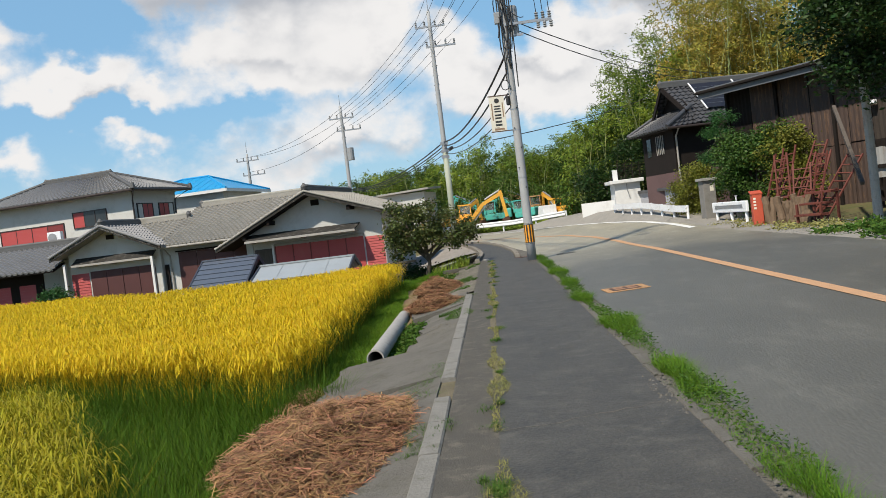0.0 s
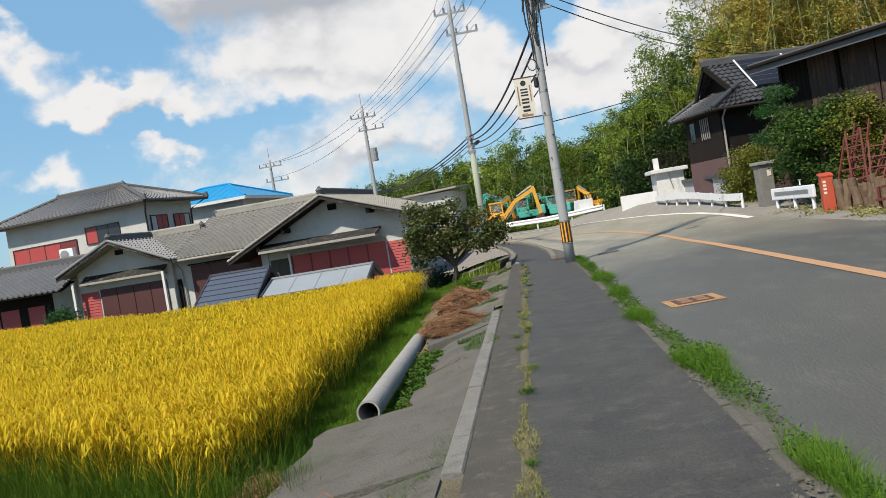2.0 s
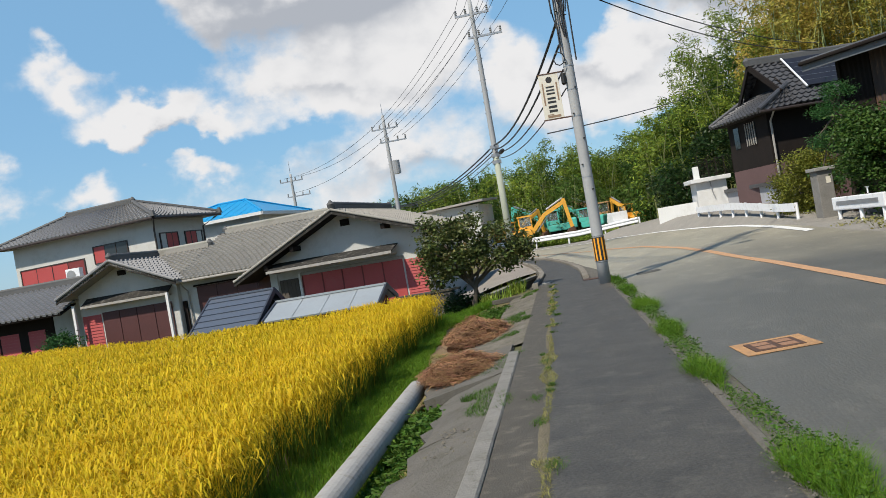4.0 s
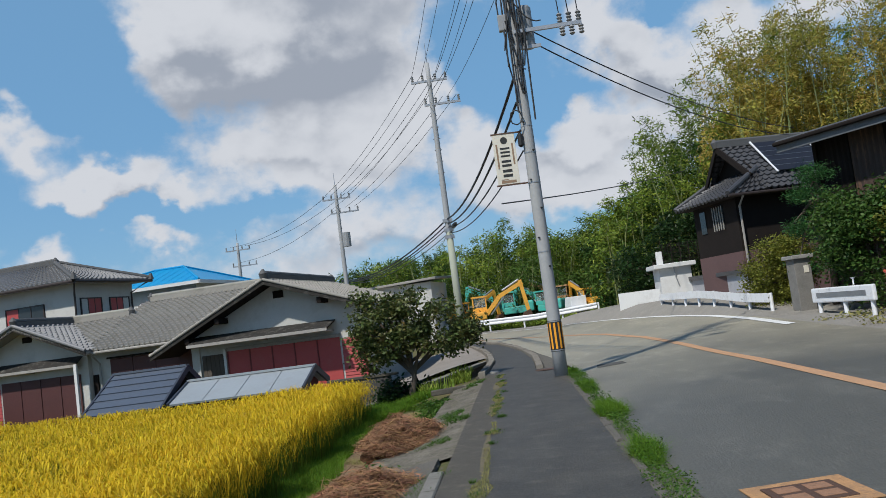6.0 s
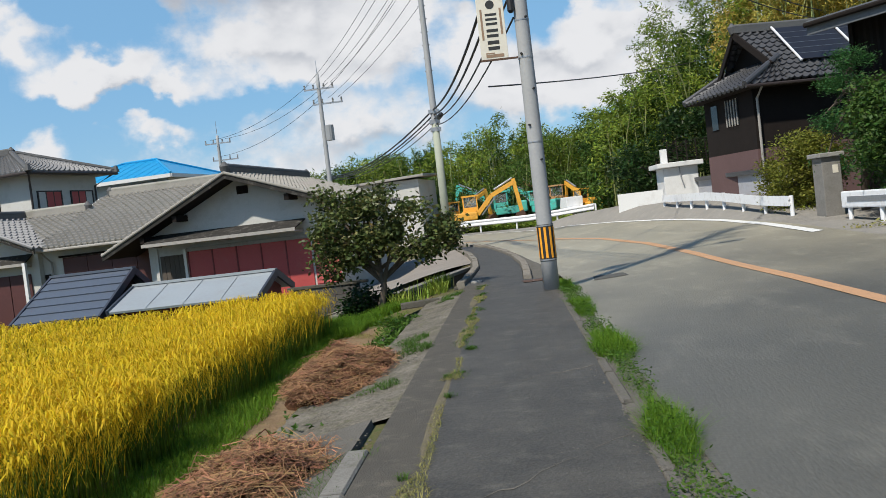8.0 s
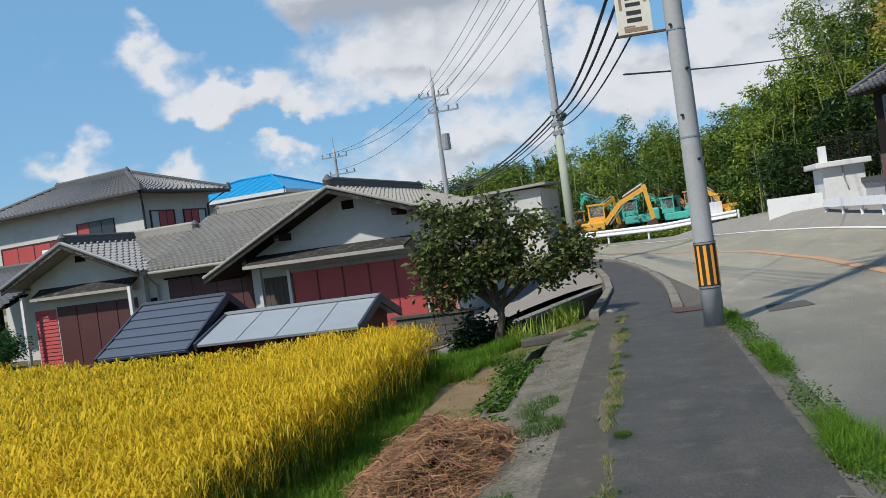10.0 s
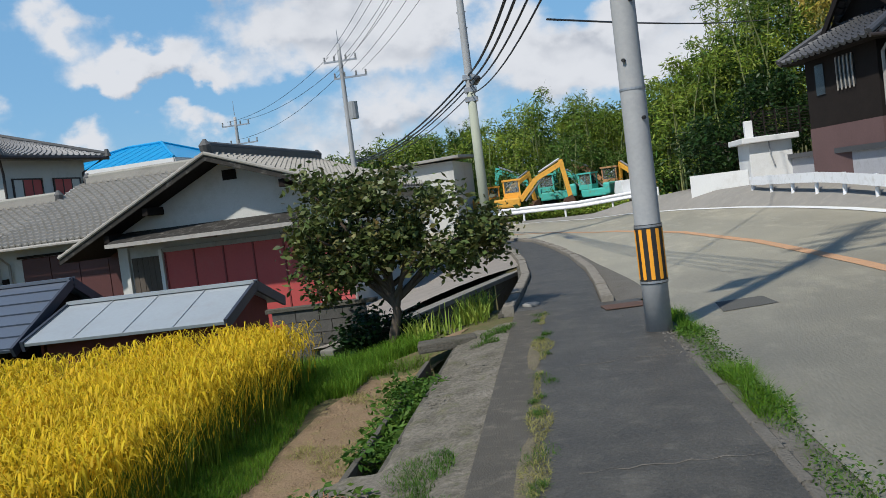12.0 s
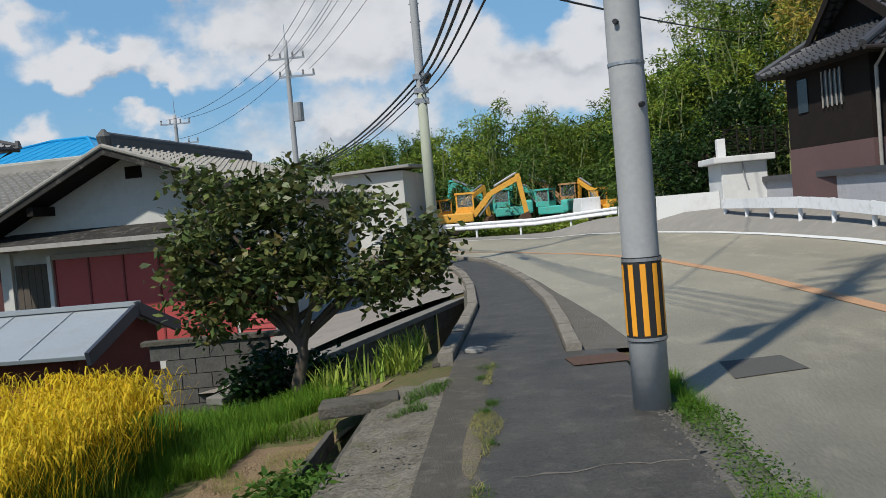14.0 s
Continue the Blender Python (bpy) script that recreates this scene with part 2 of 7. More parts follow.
PLASTER = mat("white_plaster", (0.54, 0.535, 0.51), (0.44, 0.435, 0.41), 0.9, grain=30, blotch=0.6, bump=0.12, stain=(0.4, 0.39, 0.36))
WHITE_WALL = mat("whitewashed_wall", (0.68, 0.68, 0.67), (0.58, 0.58, 0.57), 0.8, grain=20, blotch=0.8, bump=0.1, stain=(0.54, 0.53, 0.51))
RED_SHUTTER = mat("red_metal_shutter", (0.42, 0.065, 0.06), (0.33, 0.05, 0.05), 0.55, grain=20, blotch=1.0, bump=0.05, stain=(0.36, 0.08, 0.07))
RED_DARK = mat("dark_red_metal", (0.2, 0.03, 0.03), (0.14, 0.022, 0.022), 0.6, grain=20, blotch=1.0, bump=0.05)
PANEL_BROWN = mat("brown_red_panel", (0.085, 0.026, 0.024), (0.055, 0.018, 0.017), 0.6, grain=20, blotch=1.0, bump=0.05)
TILE_GREY = mat("grey_roof_tile", (0.21, 0.21, 0.215), (0.14, 0.14, 0.145), 0.55, grain=25, blotch=0.8, bump=0.1, spread=0.25)
TILE_PALE = mat("pale_roof_tile", (0.31, 0.295, 0.26), (0.2, 0.19, 0.17), 0.75, grain=25, blotch=0.8, bump=0.15, spread=0.25, stain=(0.18, 0.17, 0.14))
TILE_DARK = mat("black_roof_tile", (0.06, 0.062, 0.068), (0.04, 0.04, 0.045), 0.45, grain=25, blotch=0.8, bump=0.1, spread=0.25)
RIDGE = mat("ridge_tile", (0.1, 0.1, 0.1), (0.065, 0.065, 0.065), 0.7, grain=25, blotch=1.5, bump=0.2)
TRIM = mat("grey_painted_trim", (0.36, 0.34, 0.31), (0.26, 0.245, 0.225), 0.8, grain=25, blotch=2, bump=0.15, stain=(0.2, 0.185, 0.165))
# dark timber, sunk to near black to paint in shade under eaves
TRIM_DARK = mat("shade_dark_timber", (0.02, 0.015, 0.013), (0.01, 0.008, 0.007), 0.92, grain=30, blotch=2, bump=0.2)
WOOD_DOOR = mat("weathered_timber", (0.12, 0.1, 0.085), (0.065, 0.055, 0.045), 0.9, grain=30, blotch=3, bump=0.3, stretch=(4, 4, 0.4))
WOOD_DARK = mat("dark_old_board", (0.065, 0.052, 0.043), (0.03, 0.024, 0.02), 0.92, grain=30, blotch=3, bump=0.3, stretch=(4, 4, 0.4))
BLUE_ROOF = mat("bright_blue_metal", (0.012, 0.28, 0.56), (0.01, 0.24, 0.49), 0.4, grain=10, blotch=0.7, bump=0.03)
SHED_DARK = mat("slate_blue_metal", (0.085, 0.105, 0.14), (0.065, 0.08, 0.11), 0.5, grain=15, blotch=0.9, bump=0.05, stain=(0.075, 0.085, 0.1))
SHED_PALE = mat("pale_blue_metal", (0.3, 0.33, 0.35), (0.24, 0.265, 0.285), 0.45, grain=15, blotch=0.8, bump=0.05, stain=(0.25, 0.26, 0.265))
SHED_RED = mat("oxide_red_board", (0.15, 0.028, 0.022), (0.09, 0.018, 0.015), 0.85, grain=25, blotch=2, bump=0.15)
NAVY_TRIM = mat("navy_trim", (0.035, 0.042, 0.06), (0.025, 0.03, 0.045), 0.6, grain=25, blotch=2, bump=0.1)
GLASS_DARK = mat("window_glass", (0.03, 0.035, 0.04), (0.02, 0.024, 0.028), 0.08, grain=3, blotch=0.5, bump=0)
GLASS_CLEAR = mat("clear_glass", (0.8, 0.85, 0.85), (0.7, 0.76, 0.76), 0.05, grain=3, blotch=0.5, bump=0)
GLASS_CLEAR.node_tree.nodes["Principled BSDF"].inputs["Transmission Weight"].default_value = 0.9
ALU = mat("brown_aluminium", (0.06, 0.045, 0.04), (0.04, 0.03, 0.028), 0.5, metal=0.3, grain=20, blotch=2, bump=0)
WHITE_METAL = mat("white_painted_steel", (0.8, 0.81, 0.83), (0.72, 0.73, 0.75), 0.5, grain=20, blotch=2, bump=0.05, stain=(0.55, 0.54, 0.52))
STEEL = mat("galvanised_steel", (0.42, 0.43, 0.45), (0.3, 0.31, 0.33), 0.45, metal=0.7, grain=25, blotch=3, bump=0.05)
GREY_BOX = mat("grey_enamel", (0.3, 0.31, 0.32), (0.22, 0.23, 0.24), 0.5, grain=20, blotch=3, bump=0.05, stain=(0.2, 0.19, 0.18))
FASCIA = mat("slate_grey_fascia", (0.13, 0.14, 0.155), (0.09, 0.097, 0.108), 0.7, grain=20, blotch=2, bump=0.1, stain=(0.07, 0.07, 0.072))
CABLE = mat("black_cable", (0.018, 0.018, 0.02), (0.012, 0.012, 0.013), 0.6, grain=20, blotch=3, bump=0)
CERAMIC = mat("insulator", (0.3, 0.3, 0.3), (0.2, 0.2, 0.2), 0.3, grain=20, blotch=3, bump=0)
WRAP_BLACK = mat("black_wrap", (0.02, 0.02, 0.02), (0.014, 0.014, 0.014), 0.5, grain=20, blotch=3, bump=0.1)
WRAP_YELLOW = mat("amber_strip", (0.85, 0.36, 0.02), (0.72, 0.3, 0.02), 0.45, grain=20, blotch=4, bump=0.05)
SIGN_WHITE = mat("faded_sign_white", (0.72, 0.68, 0.58), (0.62, 0.58, 0.49), 0.6, grain=10, blotch=2, bump=0)
SIGN_BLACK = mat("sign_black", (0.03, 0.03, 0.03), (0.02, 0.02, 0.02), 0.6, grain=10, blotch=2, bump=0)
SIGN_BROWN = mat("sign_brown", (0.3, 0.2, 0.13), (0.25, 0.16, 0.1), 0.6, grain=10, blotch=2, bump=0)
LINE_ORANGE = mat("orange_road_paint", (0.52, 0.285, 0.145), (0.38, 0.235, 0.135), 0.8, grain=70, blotch=5, bump=0.3, stain=(0.32, 0.2, 0.12))
LINE_WHITE = mat("white_road_paint", (0.72, 0.72, 0.7), (0.58, 0.58, 0.56), 0.8, grain=70, blotch=5, bump=0.3)
BOX_ORANGE = mat("worn_orange_paint", (0.5, 0.27, 0.11), (0.27, 0.16, 0.085), 0.85, grain=70, blotch=6, bump=0.3, mix=0.35, stain=(0.2, 0.13, 0.085))
RUST_PAD = mat("worn_rusty_lid", (0.34, 0.18, 0.1), (0.2, 0.11, 0.065), 0.8, grain=60, blotch=9, bump=0.3, stain=(0.13, 0.08, 0.055))
IRON = mat("rusty_iron", (0.13, 0.07, 0.045), (0.08, 0.045, 0.03), 0.7, metal=0.3, grain=40, blotch=8, bump=0.3)
LILAC_WALL = mat("dull_lilac_wall", (0.44, 0.44, 0.47), (0.34, 0.34, 0.36), 0.85, grain=20, blotch=1.2, bump=0.15, stain=(0.28, 0.27, 0.27))
RUST_RED = mat("rust_red_steel", (0.15, 0.034, 0.02), (0.075, 0.02, 0.013), 0.75, grain=25, blotch=3, bump=0.2)
BOX_RED = mat("orange_red_paint", (0.5, 0.085, 0.04), (0.4, 0.065, 0.033), 0.6, grain=15, blotch=2, bump=0.05)
LOG = mat("bark_log", (0.2, 0.14, 0.095), (0.11, 0.075, 0.05), 0.95, grain=15, blotch=3, bump=0.6)
# rust stain on a base colour darkened to paint the warehouse's shade
RUST_SHEET = mat("stained_shade_dark_sheet", (0.072, 0.044, 0.034), (0.036, 0.024, 0.02), 0.8, grain=12, blotch=1.2, bump=0.15, stain=(0.17, 0.09, 0.045), stretch=(3, 3, 0.5))
GREY_SHEET = mat("grey_corrugated_sheet", (0.33, 0.33, 0.32), (0.22, 0.22, 0.215), 0.7, grain=12, blotch=1.0, bump=0.1, stain=(0.24, 0.17, 0.12), stretch=(3, 3, 0.5))
BROWN_WALL = mat("purple_brown_wall", (0.13, 0.075, 0.072), (0.095, 0.055, 0.053), 0.85, grain=20, blotch=1, bump=0.1)
SOLAR = mat("solar_cell", (0.02, 0.021, 0.028), (0.014, 0.015, 0.02), 0.42, grain=6, blotch=1, bump=0)
BARK = mat("tree_bark", (0.12, 0.095, 0.075), (0.07, 0.055, 0.043), 0.95, grain=20, blotch=4, bump=0.6, stretch=(1, 1, 0.3))
LEAF_PERS = mat("persimmon_leaf", (0.11, 0.14, 0.042), (0.042, 0.062, 0.018), 0.36, grain=6, blotch=1.2, bump=0, spread=0.5, trans=0.2, stain=(0.2, 0.135, 0.05))
LEAF_DARK = mat("dark_evergreen_leaf", (0.028, 0.062, 0.013), (0.011, 0.027, 0.007), 0.45, grain=4, blotch=1.0, bump=0, spread=0.45, trans=0.15)
LEAF_MID = mat("shrub_leaf", (0.07, 0.135, 0.024), (0.024, 0.055, 0.011), 0.5, grain=4, blotch=1.0, bump=0, spread=0.4, trans=0.2)
BARGE = mat("dark_grey_bargeboard", (0.04, 0.037, 0.034), (0.022, 0.021, 0.019), 0.9, grain=25, blotch=2, bump=0.15, stain=(0.15, 0.142, 0.13))
LEAF_PINE = mat("pine_needle", (0.04, 0.12, 0.03), (0.025, 0.075, 0.02), 0.55, grain=4, blotch=1.0, bump=0, spread=0.35, trans=0.2)
LEAF_HEDGE = mat("hedge_leaf", (0.18, 0.215, 0.03), (0.12, 0.105, 0.02), 0.6, grain=3, blotch=0.8, bump=0, spread=0.35, trans=0.25)
# bamboo leaf again in a darker colour: painted shade for the grove's depth
LEAF_BAMBOO_SHADE = mat("bamboo_leaf_shade_tone", (0.075, 0.135, 0.02), (0.026, 0.058, 0.01), 0.55, grain=0.9, blotch=0.2, bump=0, spread=0.4, trans=0.12, mix=0.3)
# blotches of the dark second tone paint shaded gaps between plumes
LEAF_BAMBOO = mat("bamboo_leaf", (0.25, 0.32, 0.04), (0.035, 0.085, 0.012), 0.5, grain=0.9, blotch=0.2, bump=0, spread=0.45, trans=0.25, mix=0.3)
LEAF_OCHRE = mat("ochre_bamboo_leaf", (0.52, 0.36, 0.08), (0.16, 0.21, 0.03), 0.5, grain=0.9, blotch=0.16, bump=0, spread=0.4, trans=0.3, mix=0.35)
CULM = mat("bamboo_culm", (0.24, 0.26, 0.1), (0.16, 0.19, 0.06), 0.5, grain=6, blotch=0.5, bump=0, spread=0.3)
YELLOW_PAINT = mat("excavator_amber", (0.82, 0.42, 0.05), (0.66, 0.33, 0.045), 0.5, grain=15, blotch=3, bump=0.05, stain=(0.3, 0.16, 0.06))
TEAL_PAINT = mat("excavator_teal", (0.08, 0.5, 0.42), (0.06, 0.36, 0.31), 0.5, grain=15, blotch=3, bump=0.05, stain=(0.2, 0.16, 0.1))
TRACK = mat("rubber_track", (0.03, 0.028, 0.026), (0.05, 0.042, 0.034), 0.9, grain=20, blotch=4, bump=0.3)
PIPE_GREY = mat("grey_cement_pipe", (0.36, 0.35, 0.33), (0.25, 0.245, 0.23), 0.85, grain=30, blotch=3, bump=0.2, stain=(0.2, 0.18, 0.14))
APRON = mat("rough_stained_concrete", (0.155, 0.145, 0.128), (0.09, 0.084, 0.073), 0.95, grain=45, blotch=1.8, bump=0.8, stain=(0.075, 0.072, 0.05))
CRACK = mat("pale_crack_filler", (0.19, 0.175, 0.15), (0.11, 0.1, 0.085), 0.95, grain=60, blotch=6, bump=0.3)
GRIT = mat("pale_shoulder_asphalt", (0.27, 0.255, 0.23), (0.2, 0.19, 0.17), 0.95, grain=50, blotch=1.2, bump=0.6, stain=(0.3, 0.28, 0.24))
PALE_ROAD = mat("pale_worn_road", (0.27, 0.258, 0.235), (0.215, 0.205, 0.187), 0.85, grain=110, blotch=0.4, bump=0.35, mix=0.6, stain=(0.3, 0.287, 0.26))
RUBBLE = mat("crumbled_concrete", (0.19, 0.172, 0.142), (0.075, 0.068, 0.052), 0.97, grain=28, blotch=2.6, bump=1.0, mix=0.3, stain=(0.1, 0.1, 0.05))
PATH_DIRT = mat("pale_dirt", (0.17, 0.145, 0.1), (0.09, 0.08, 0.055), 0.97, grain=50, blotch=3, bump=0.8, mix=0.4, stain=(0.13, 0.13, 0.05))
KERB_OLD = mat("old_stained_kerb", (0.24, 0.23, 0.21), (0.14, 0.135, 0.12), 0.92, grain=45, blotch=2.5, bump=0.5, stain=(0.11, 0.105, 0.08))
KERB_BEND = mat("worn_kerb", (0.25, 0.225, 0.19), (0.17, 0.155, 0.13), 0.92, grain=40, blotch=2.5, bump=0.5, stain=(0.1, 0.092, 0.075))
BLOCK_DARK = mat("grimy_block", (0.13, 0.125, 0.118), (0.06, 0.058, 0.054), 0.95, grain=40, blotch=3, bump=0.4, stain=(0.05, 0.05, 0.042))
BLOCK = mat("concrete_block", (0.25, 0.24, 0.225), (0.14, 0.135, 0.125), 0.95, grain=40, blotch=3, bump=0.4, stain=(0.15, 0.145, 0.12))


def paled_far_road():
    """Asphalt lightened towards the bend: the far road's low-angle brightness painted into its colour."""
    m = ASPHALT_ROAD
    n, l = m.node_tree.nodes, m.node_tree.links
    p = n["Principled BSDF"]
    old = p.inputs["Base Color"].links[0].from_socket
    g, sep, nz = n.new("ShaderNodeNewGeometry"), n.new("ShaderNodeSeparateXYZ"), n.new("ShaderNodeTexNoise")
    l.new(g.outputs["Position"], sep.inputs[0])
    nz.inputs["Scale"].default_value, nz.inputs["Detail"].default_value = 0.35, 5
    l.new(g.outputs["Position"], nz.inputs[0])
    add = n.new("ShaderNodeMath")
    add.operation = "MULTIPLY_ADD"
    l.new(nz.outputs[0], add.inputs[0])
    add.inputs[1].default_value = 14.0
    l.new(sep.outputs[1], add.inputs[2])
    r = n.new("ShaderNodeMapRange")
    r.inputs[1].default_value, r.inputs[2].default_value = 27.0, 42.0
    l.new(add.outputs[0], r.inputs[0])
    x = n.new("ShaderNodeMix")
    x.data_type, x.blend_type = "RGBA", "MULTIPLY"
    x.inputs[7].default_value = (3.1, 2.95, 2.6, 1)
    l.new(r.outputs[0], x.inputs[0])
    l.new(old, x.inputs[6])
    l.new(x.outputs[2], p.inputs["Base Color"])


paled_far_road()


# ---- mesh helpers ----
class Shape:
    """Vertices and faces gathered piece by piece; slots pick the material of a face."""

    def __init__(self):
        self.v, self.f, self.s = [], [], []

    def add(self, pts, faces, slot=0):
        k = len(self.v)
        self.v += [tuple(p) for p in pts]
        self.f += [tuple(k + i for i in f) for f in faces]
        self.s += [slot] * len(faces)
        return self

    def box(self, x0, x1, y0, y1, z0, z1, m=None, slot=0):
        pts = [Vector((x, y, z)) for z in (z0, z1) for y in (y0, y1) for x in (x0, x1)]
        if m:
            pts = [m @ p for p in pts]
        return self.add(pts, [(0, 2, 3, 1), (4, 5, 7, 6), (0, 1, 5, 4), (2, 6, 7, 3), (0, 4, 6, 2), (1, 3, 7, 5)], slot)

    def beam(self, a, b, w, h, slot=0):
        """A bar of width w and height h from a to b."""
        a, b = Vector(a), Vector(b)
        d = (b - a).normalized()
        side = d.cross(Vector((0, 0, 1)))
        side = side.normalized() if side.length > 1e-4 else Vector((1, 0, 0))
        up = side.cross(d)
        pts = [p + side * sx * w / 2 + up * sz * h / 2 for p in (a, b) for sx, sz in ((-1, -1), (1, -1), (1, 1), (-1, 1))]
        return self.add(pts, [(3, 2, 1, 0), (4, 5, 6, 7), (0, 1, 5, 4), (1, 2, 6, 5), (2, 3, 7, 6), (3, 0, 4, 7)], slot)

    def tube(self, pts, radii, n=8, slot=0, cap=True):
        pts = [Vector(p) for p in pts]
        if isinstance(radii, (int, float)):
            radii = [radii] * len(pts)
        ring, out = [], []
        for i, p in enumerate(pts):
            d = (pts[min(i + 1, len(pts) - 1)] - pts[max(i - 1, 0)]).normalized()
            a = d.cross(Vector((0.13, 0.31, 1)) if abs(d.z) < 0.9 else Vector((1, 0.1, 0))).normalized()
            b = d.cross(a)
            ring += [p + (a * math.cos(6.28318 * k / n) + b * math.sin(6.28318 * k / n)) * radii[i] for k in range(n)]
        for i in range(len(pts) - 1):
            out += [(i * n + k, i * n + (k + 1) % n, (i + 1) * n + (k + 1) % n, (i + 1) * n + k) for k in range(n)]
        if cap:
            out += [tuple(range(n))[::-1], tuple((len(pts) - 1) * n + k for k in range(n))]
        return self.add(ring, out, slot)

    def plate(self, quad, t, slot=0):
        """A slab of thickness t below the polygon, whose corners run anticlockwise seen from outside."""
        q = [Vector(p) for p in quad]
        nrm = (q[1] - q[0]).cross(q[-1] - q[0]).normalized()
        k = len(q)
        faces = [tuple(range(k)), tuple(range(2 * k - 1, k - 1, -1))] + [(i, k + i, k + (i + 1) % k, (i + 1) % k) for i in range(k)]
        return self.add(q + [p - nrm * t for p in q], faces, slot)

    def tiles(self, e0, e1, r1, r0, course=0.26, col=0.3, slot=0, wave=0.06):
        """Courses of pan tiles between the eave e0-e1 and the ridge r0-r1."""
        e0, e1, r1, r0 = (Vector(p) for p in (e0, e1, r1, r0))
        nrm = (e1 - e0).cross(r0 - e0).normalized()
        rows = max(2, round(((r0 + r1) / 2 - (e0 + e1) / 2).length / course))
        wide = max((e1 - e0).length, (r1 - r0).length)
        cols = max(2, round(wide / col))
        prof = ((0.0, 0.0), (0.3, -0.55), (0.62, -0.1), (0.8, 1.0))
        line = [(j + fx) / cols for j in range(cols) for fx, _ in prof] + [1.0]
        hgt = [fz * wave for j in range(cols) for _, fz in prof] + [0.0]
        steps = [(0.0, -0.03)] + [q for i in range(rows) for q in ((i / rows, 0.06), ((i + 0.97) / rows, 0.0))] + [(1.0, 0.0)]
        pts = [e0.lerp(e1, u).lerp(r0.lerp(r1, u), t) + nrm * (h + lift) for t, lift in steps for u, h in zip(line, hgt)]
        n = len(line)
        self.add(pts, [(j * n + i, j * n + i + 1, (j + 1) * n + i + 1, (j + 1) * n + i) for j in range(len(steps) - 1) for i in range(n - 1)], slot)
        return self

    def mesh(self, name, mats, smooth=False):
        me = bpy.data.meshes.new(name)
        me.from_pydata(self.v, [], self.f)
        for m in mats:
            me.materials.append(m)
        if len(mats) > 1:
            me.polygons.foreach_set("material_index", self.s)
        if smooth:
            me.polygons.foreach_set("use_smooth", [True] * len(self.f))
        me.update()
        return me


def bevelled(me, width):
    bm = bmesh.new()
    bm.from_mesh(me)
    sharp = [e for e in bm.edges if len(e.link_faces) == 2 and e.calc_face_angle(0) > 0.6]
    bmesh.ops.bevel(bm, geom=sharp, offset=width, segments=2, affect="EDGES", profile=0.6, clamp_overlap=True)
    bm.to_mesh(me)
    bm.free()
    return me


def part(name, shape, material, parent=None, label="", bevel=0.0, smooth=False):
    mats = material if isinstance(material, (list, tuple)) else [material]
    me = shape.mesh(name, mats, smooth)
    if bevel:
        bevelled(me, bevel)
    ob = new(name, me)
    if parent:
        ob.parent = parent
    return tagged(ob, label)


def thing(name, label, category, m=None, group="", kind=""):
    ob = new(name)
    ob.empty_display_size = 0.3
    if m:
        ob.matrix_basis = m
    return tagged(ob, label, category, group, kind)


def leaves(points, size, rng, aspect=0.5, flat=0.4, droop=0.0):
    """Small folded leaves, a pair of triangles each, scattered at the points."""
    n = len(points)
    p = np.asarray(points, float)
    a = rng.normal(size=(n, 3))
    a[:, 2] = a[:, 2] * flat - droop
    a /= np.linalg.norm(a, axis=1)[:, None] + 1e-9
    b = np.cross(a, rng.normal(size=(n, 3)))
    b /= np.linalg.norm(b, axis=1)[:, None] + 1e-9
    L = size * rng.uniform(0.6, 1.3, n)[:, None]
    q = np.stack([p, p + a * L * 0.5 + b * L * aspect * 0.5, p + a * L, p + a * L * 0.5 - b * L * aspect * 0.5], 1).reshape(-1, 3)
    return q, np.arange(4 * n).reshape(-1, 4)


def blades(roots, height, rng, width=0.012, lean=0.5, segs=2):
    """Bent grass blades: strips that taper to a point. Gives vertices, quads and which segment each quad is."""
    n = len(roots)
    r = np.asarray(roots, float)
    th = rng.uniform(0, 2 * np.pi, n)
    d = np.stack([np.cos(th), np.sin(th), np.zeros(n)], 1)
    s = np.stack([-np.sin(th), np.cos(th), np.zeros(n)], 1)
    h = (height if np.ndim(height) else np.full(n, height)) * rng.uniform(0.65, 1.2, n)
    ln = h * lean * rng.uniform(0.2, 1.3, n)
    rows = []
    for k in range(segs + 1):
        t = k / segs
        c = r + d * (ln * t * t)[:, None] + np.array([0, 0, 1]) * (h * (t - 0.22 * t * t * (ln / (h + 1e-6))))[:, None]
        w = width * (1.0 - 0.85 * t)
        rows += [c - s * w / 2, c + s * w / 2]
    v = np.stack(rows, 1).reshape(-1, 3)
    base = np.arange(n)[:, None] * (2 * (segs + 1))
    f = np.concatenate([base + np.array([2 * k, 2 * k + 1, 2 * k + 3, 2 * k + 2]) for k in range(segs)], 0)
    seg = np.repeat(np.arange(segs), n)
    return v, f, seg


def mass(name, v, f, mats, slots=None, parent=None, label="", category="", kind=""):
    me = bpy.data.meshes.new(name)
    me.vertices.add(len(v))
    me.vertices.foreach_set("co", np.ascontiguousarray(v, dtype=np.float32).ravel())
    me.loops.add(f.size)
    me.loops.foreach_set("vertex_index", np.ascontiguousarray(f, dtype=np.int32).ravel())
    me.polygons.add(len(f))
    me.polygons.foreach_set("loop_start", np.arange(0, f.size, f.shape[1], dtype=np.int32))
    for m in mats:
        me.materials.append(m)
    if slots is not None:
        me.polygons.foreach_set("material_index", np.ascontiguousarray(slots, dtype=np.int32))
    me.update(calc_edges=True)
    me.validate()
    ob = new(name, me)
    if parent:
        ob.parent = parent
    return tagged(ob, label, category, "", kind)


def join(parts):
    """Stack (vertices, faces) pairs."""
    vs, fs, k = [], [], 0
    for v, f in parts:
        vs.append(v)
        fs.append(f + k)
        k += len(v)
    return np.concatenate(vs), np.concatenate(fs)


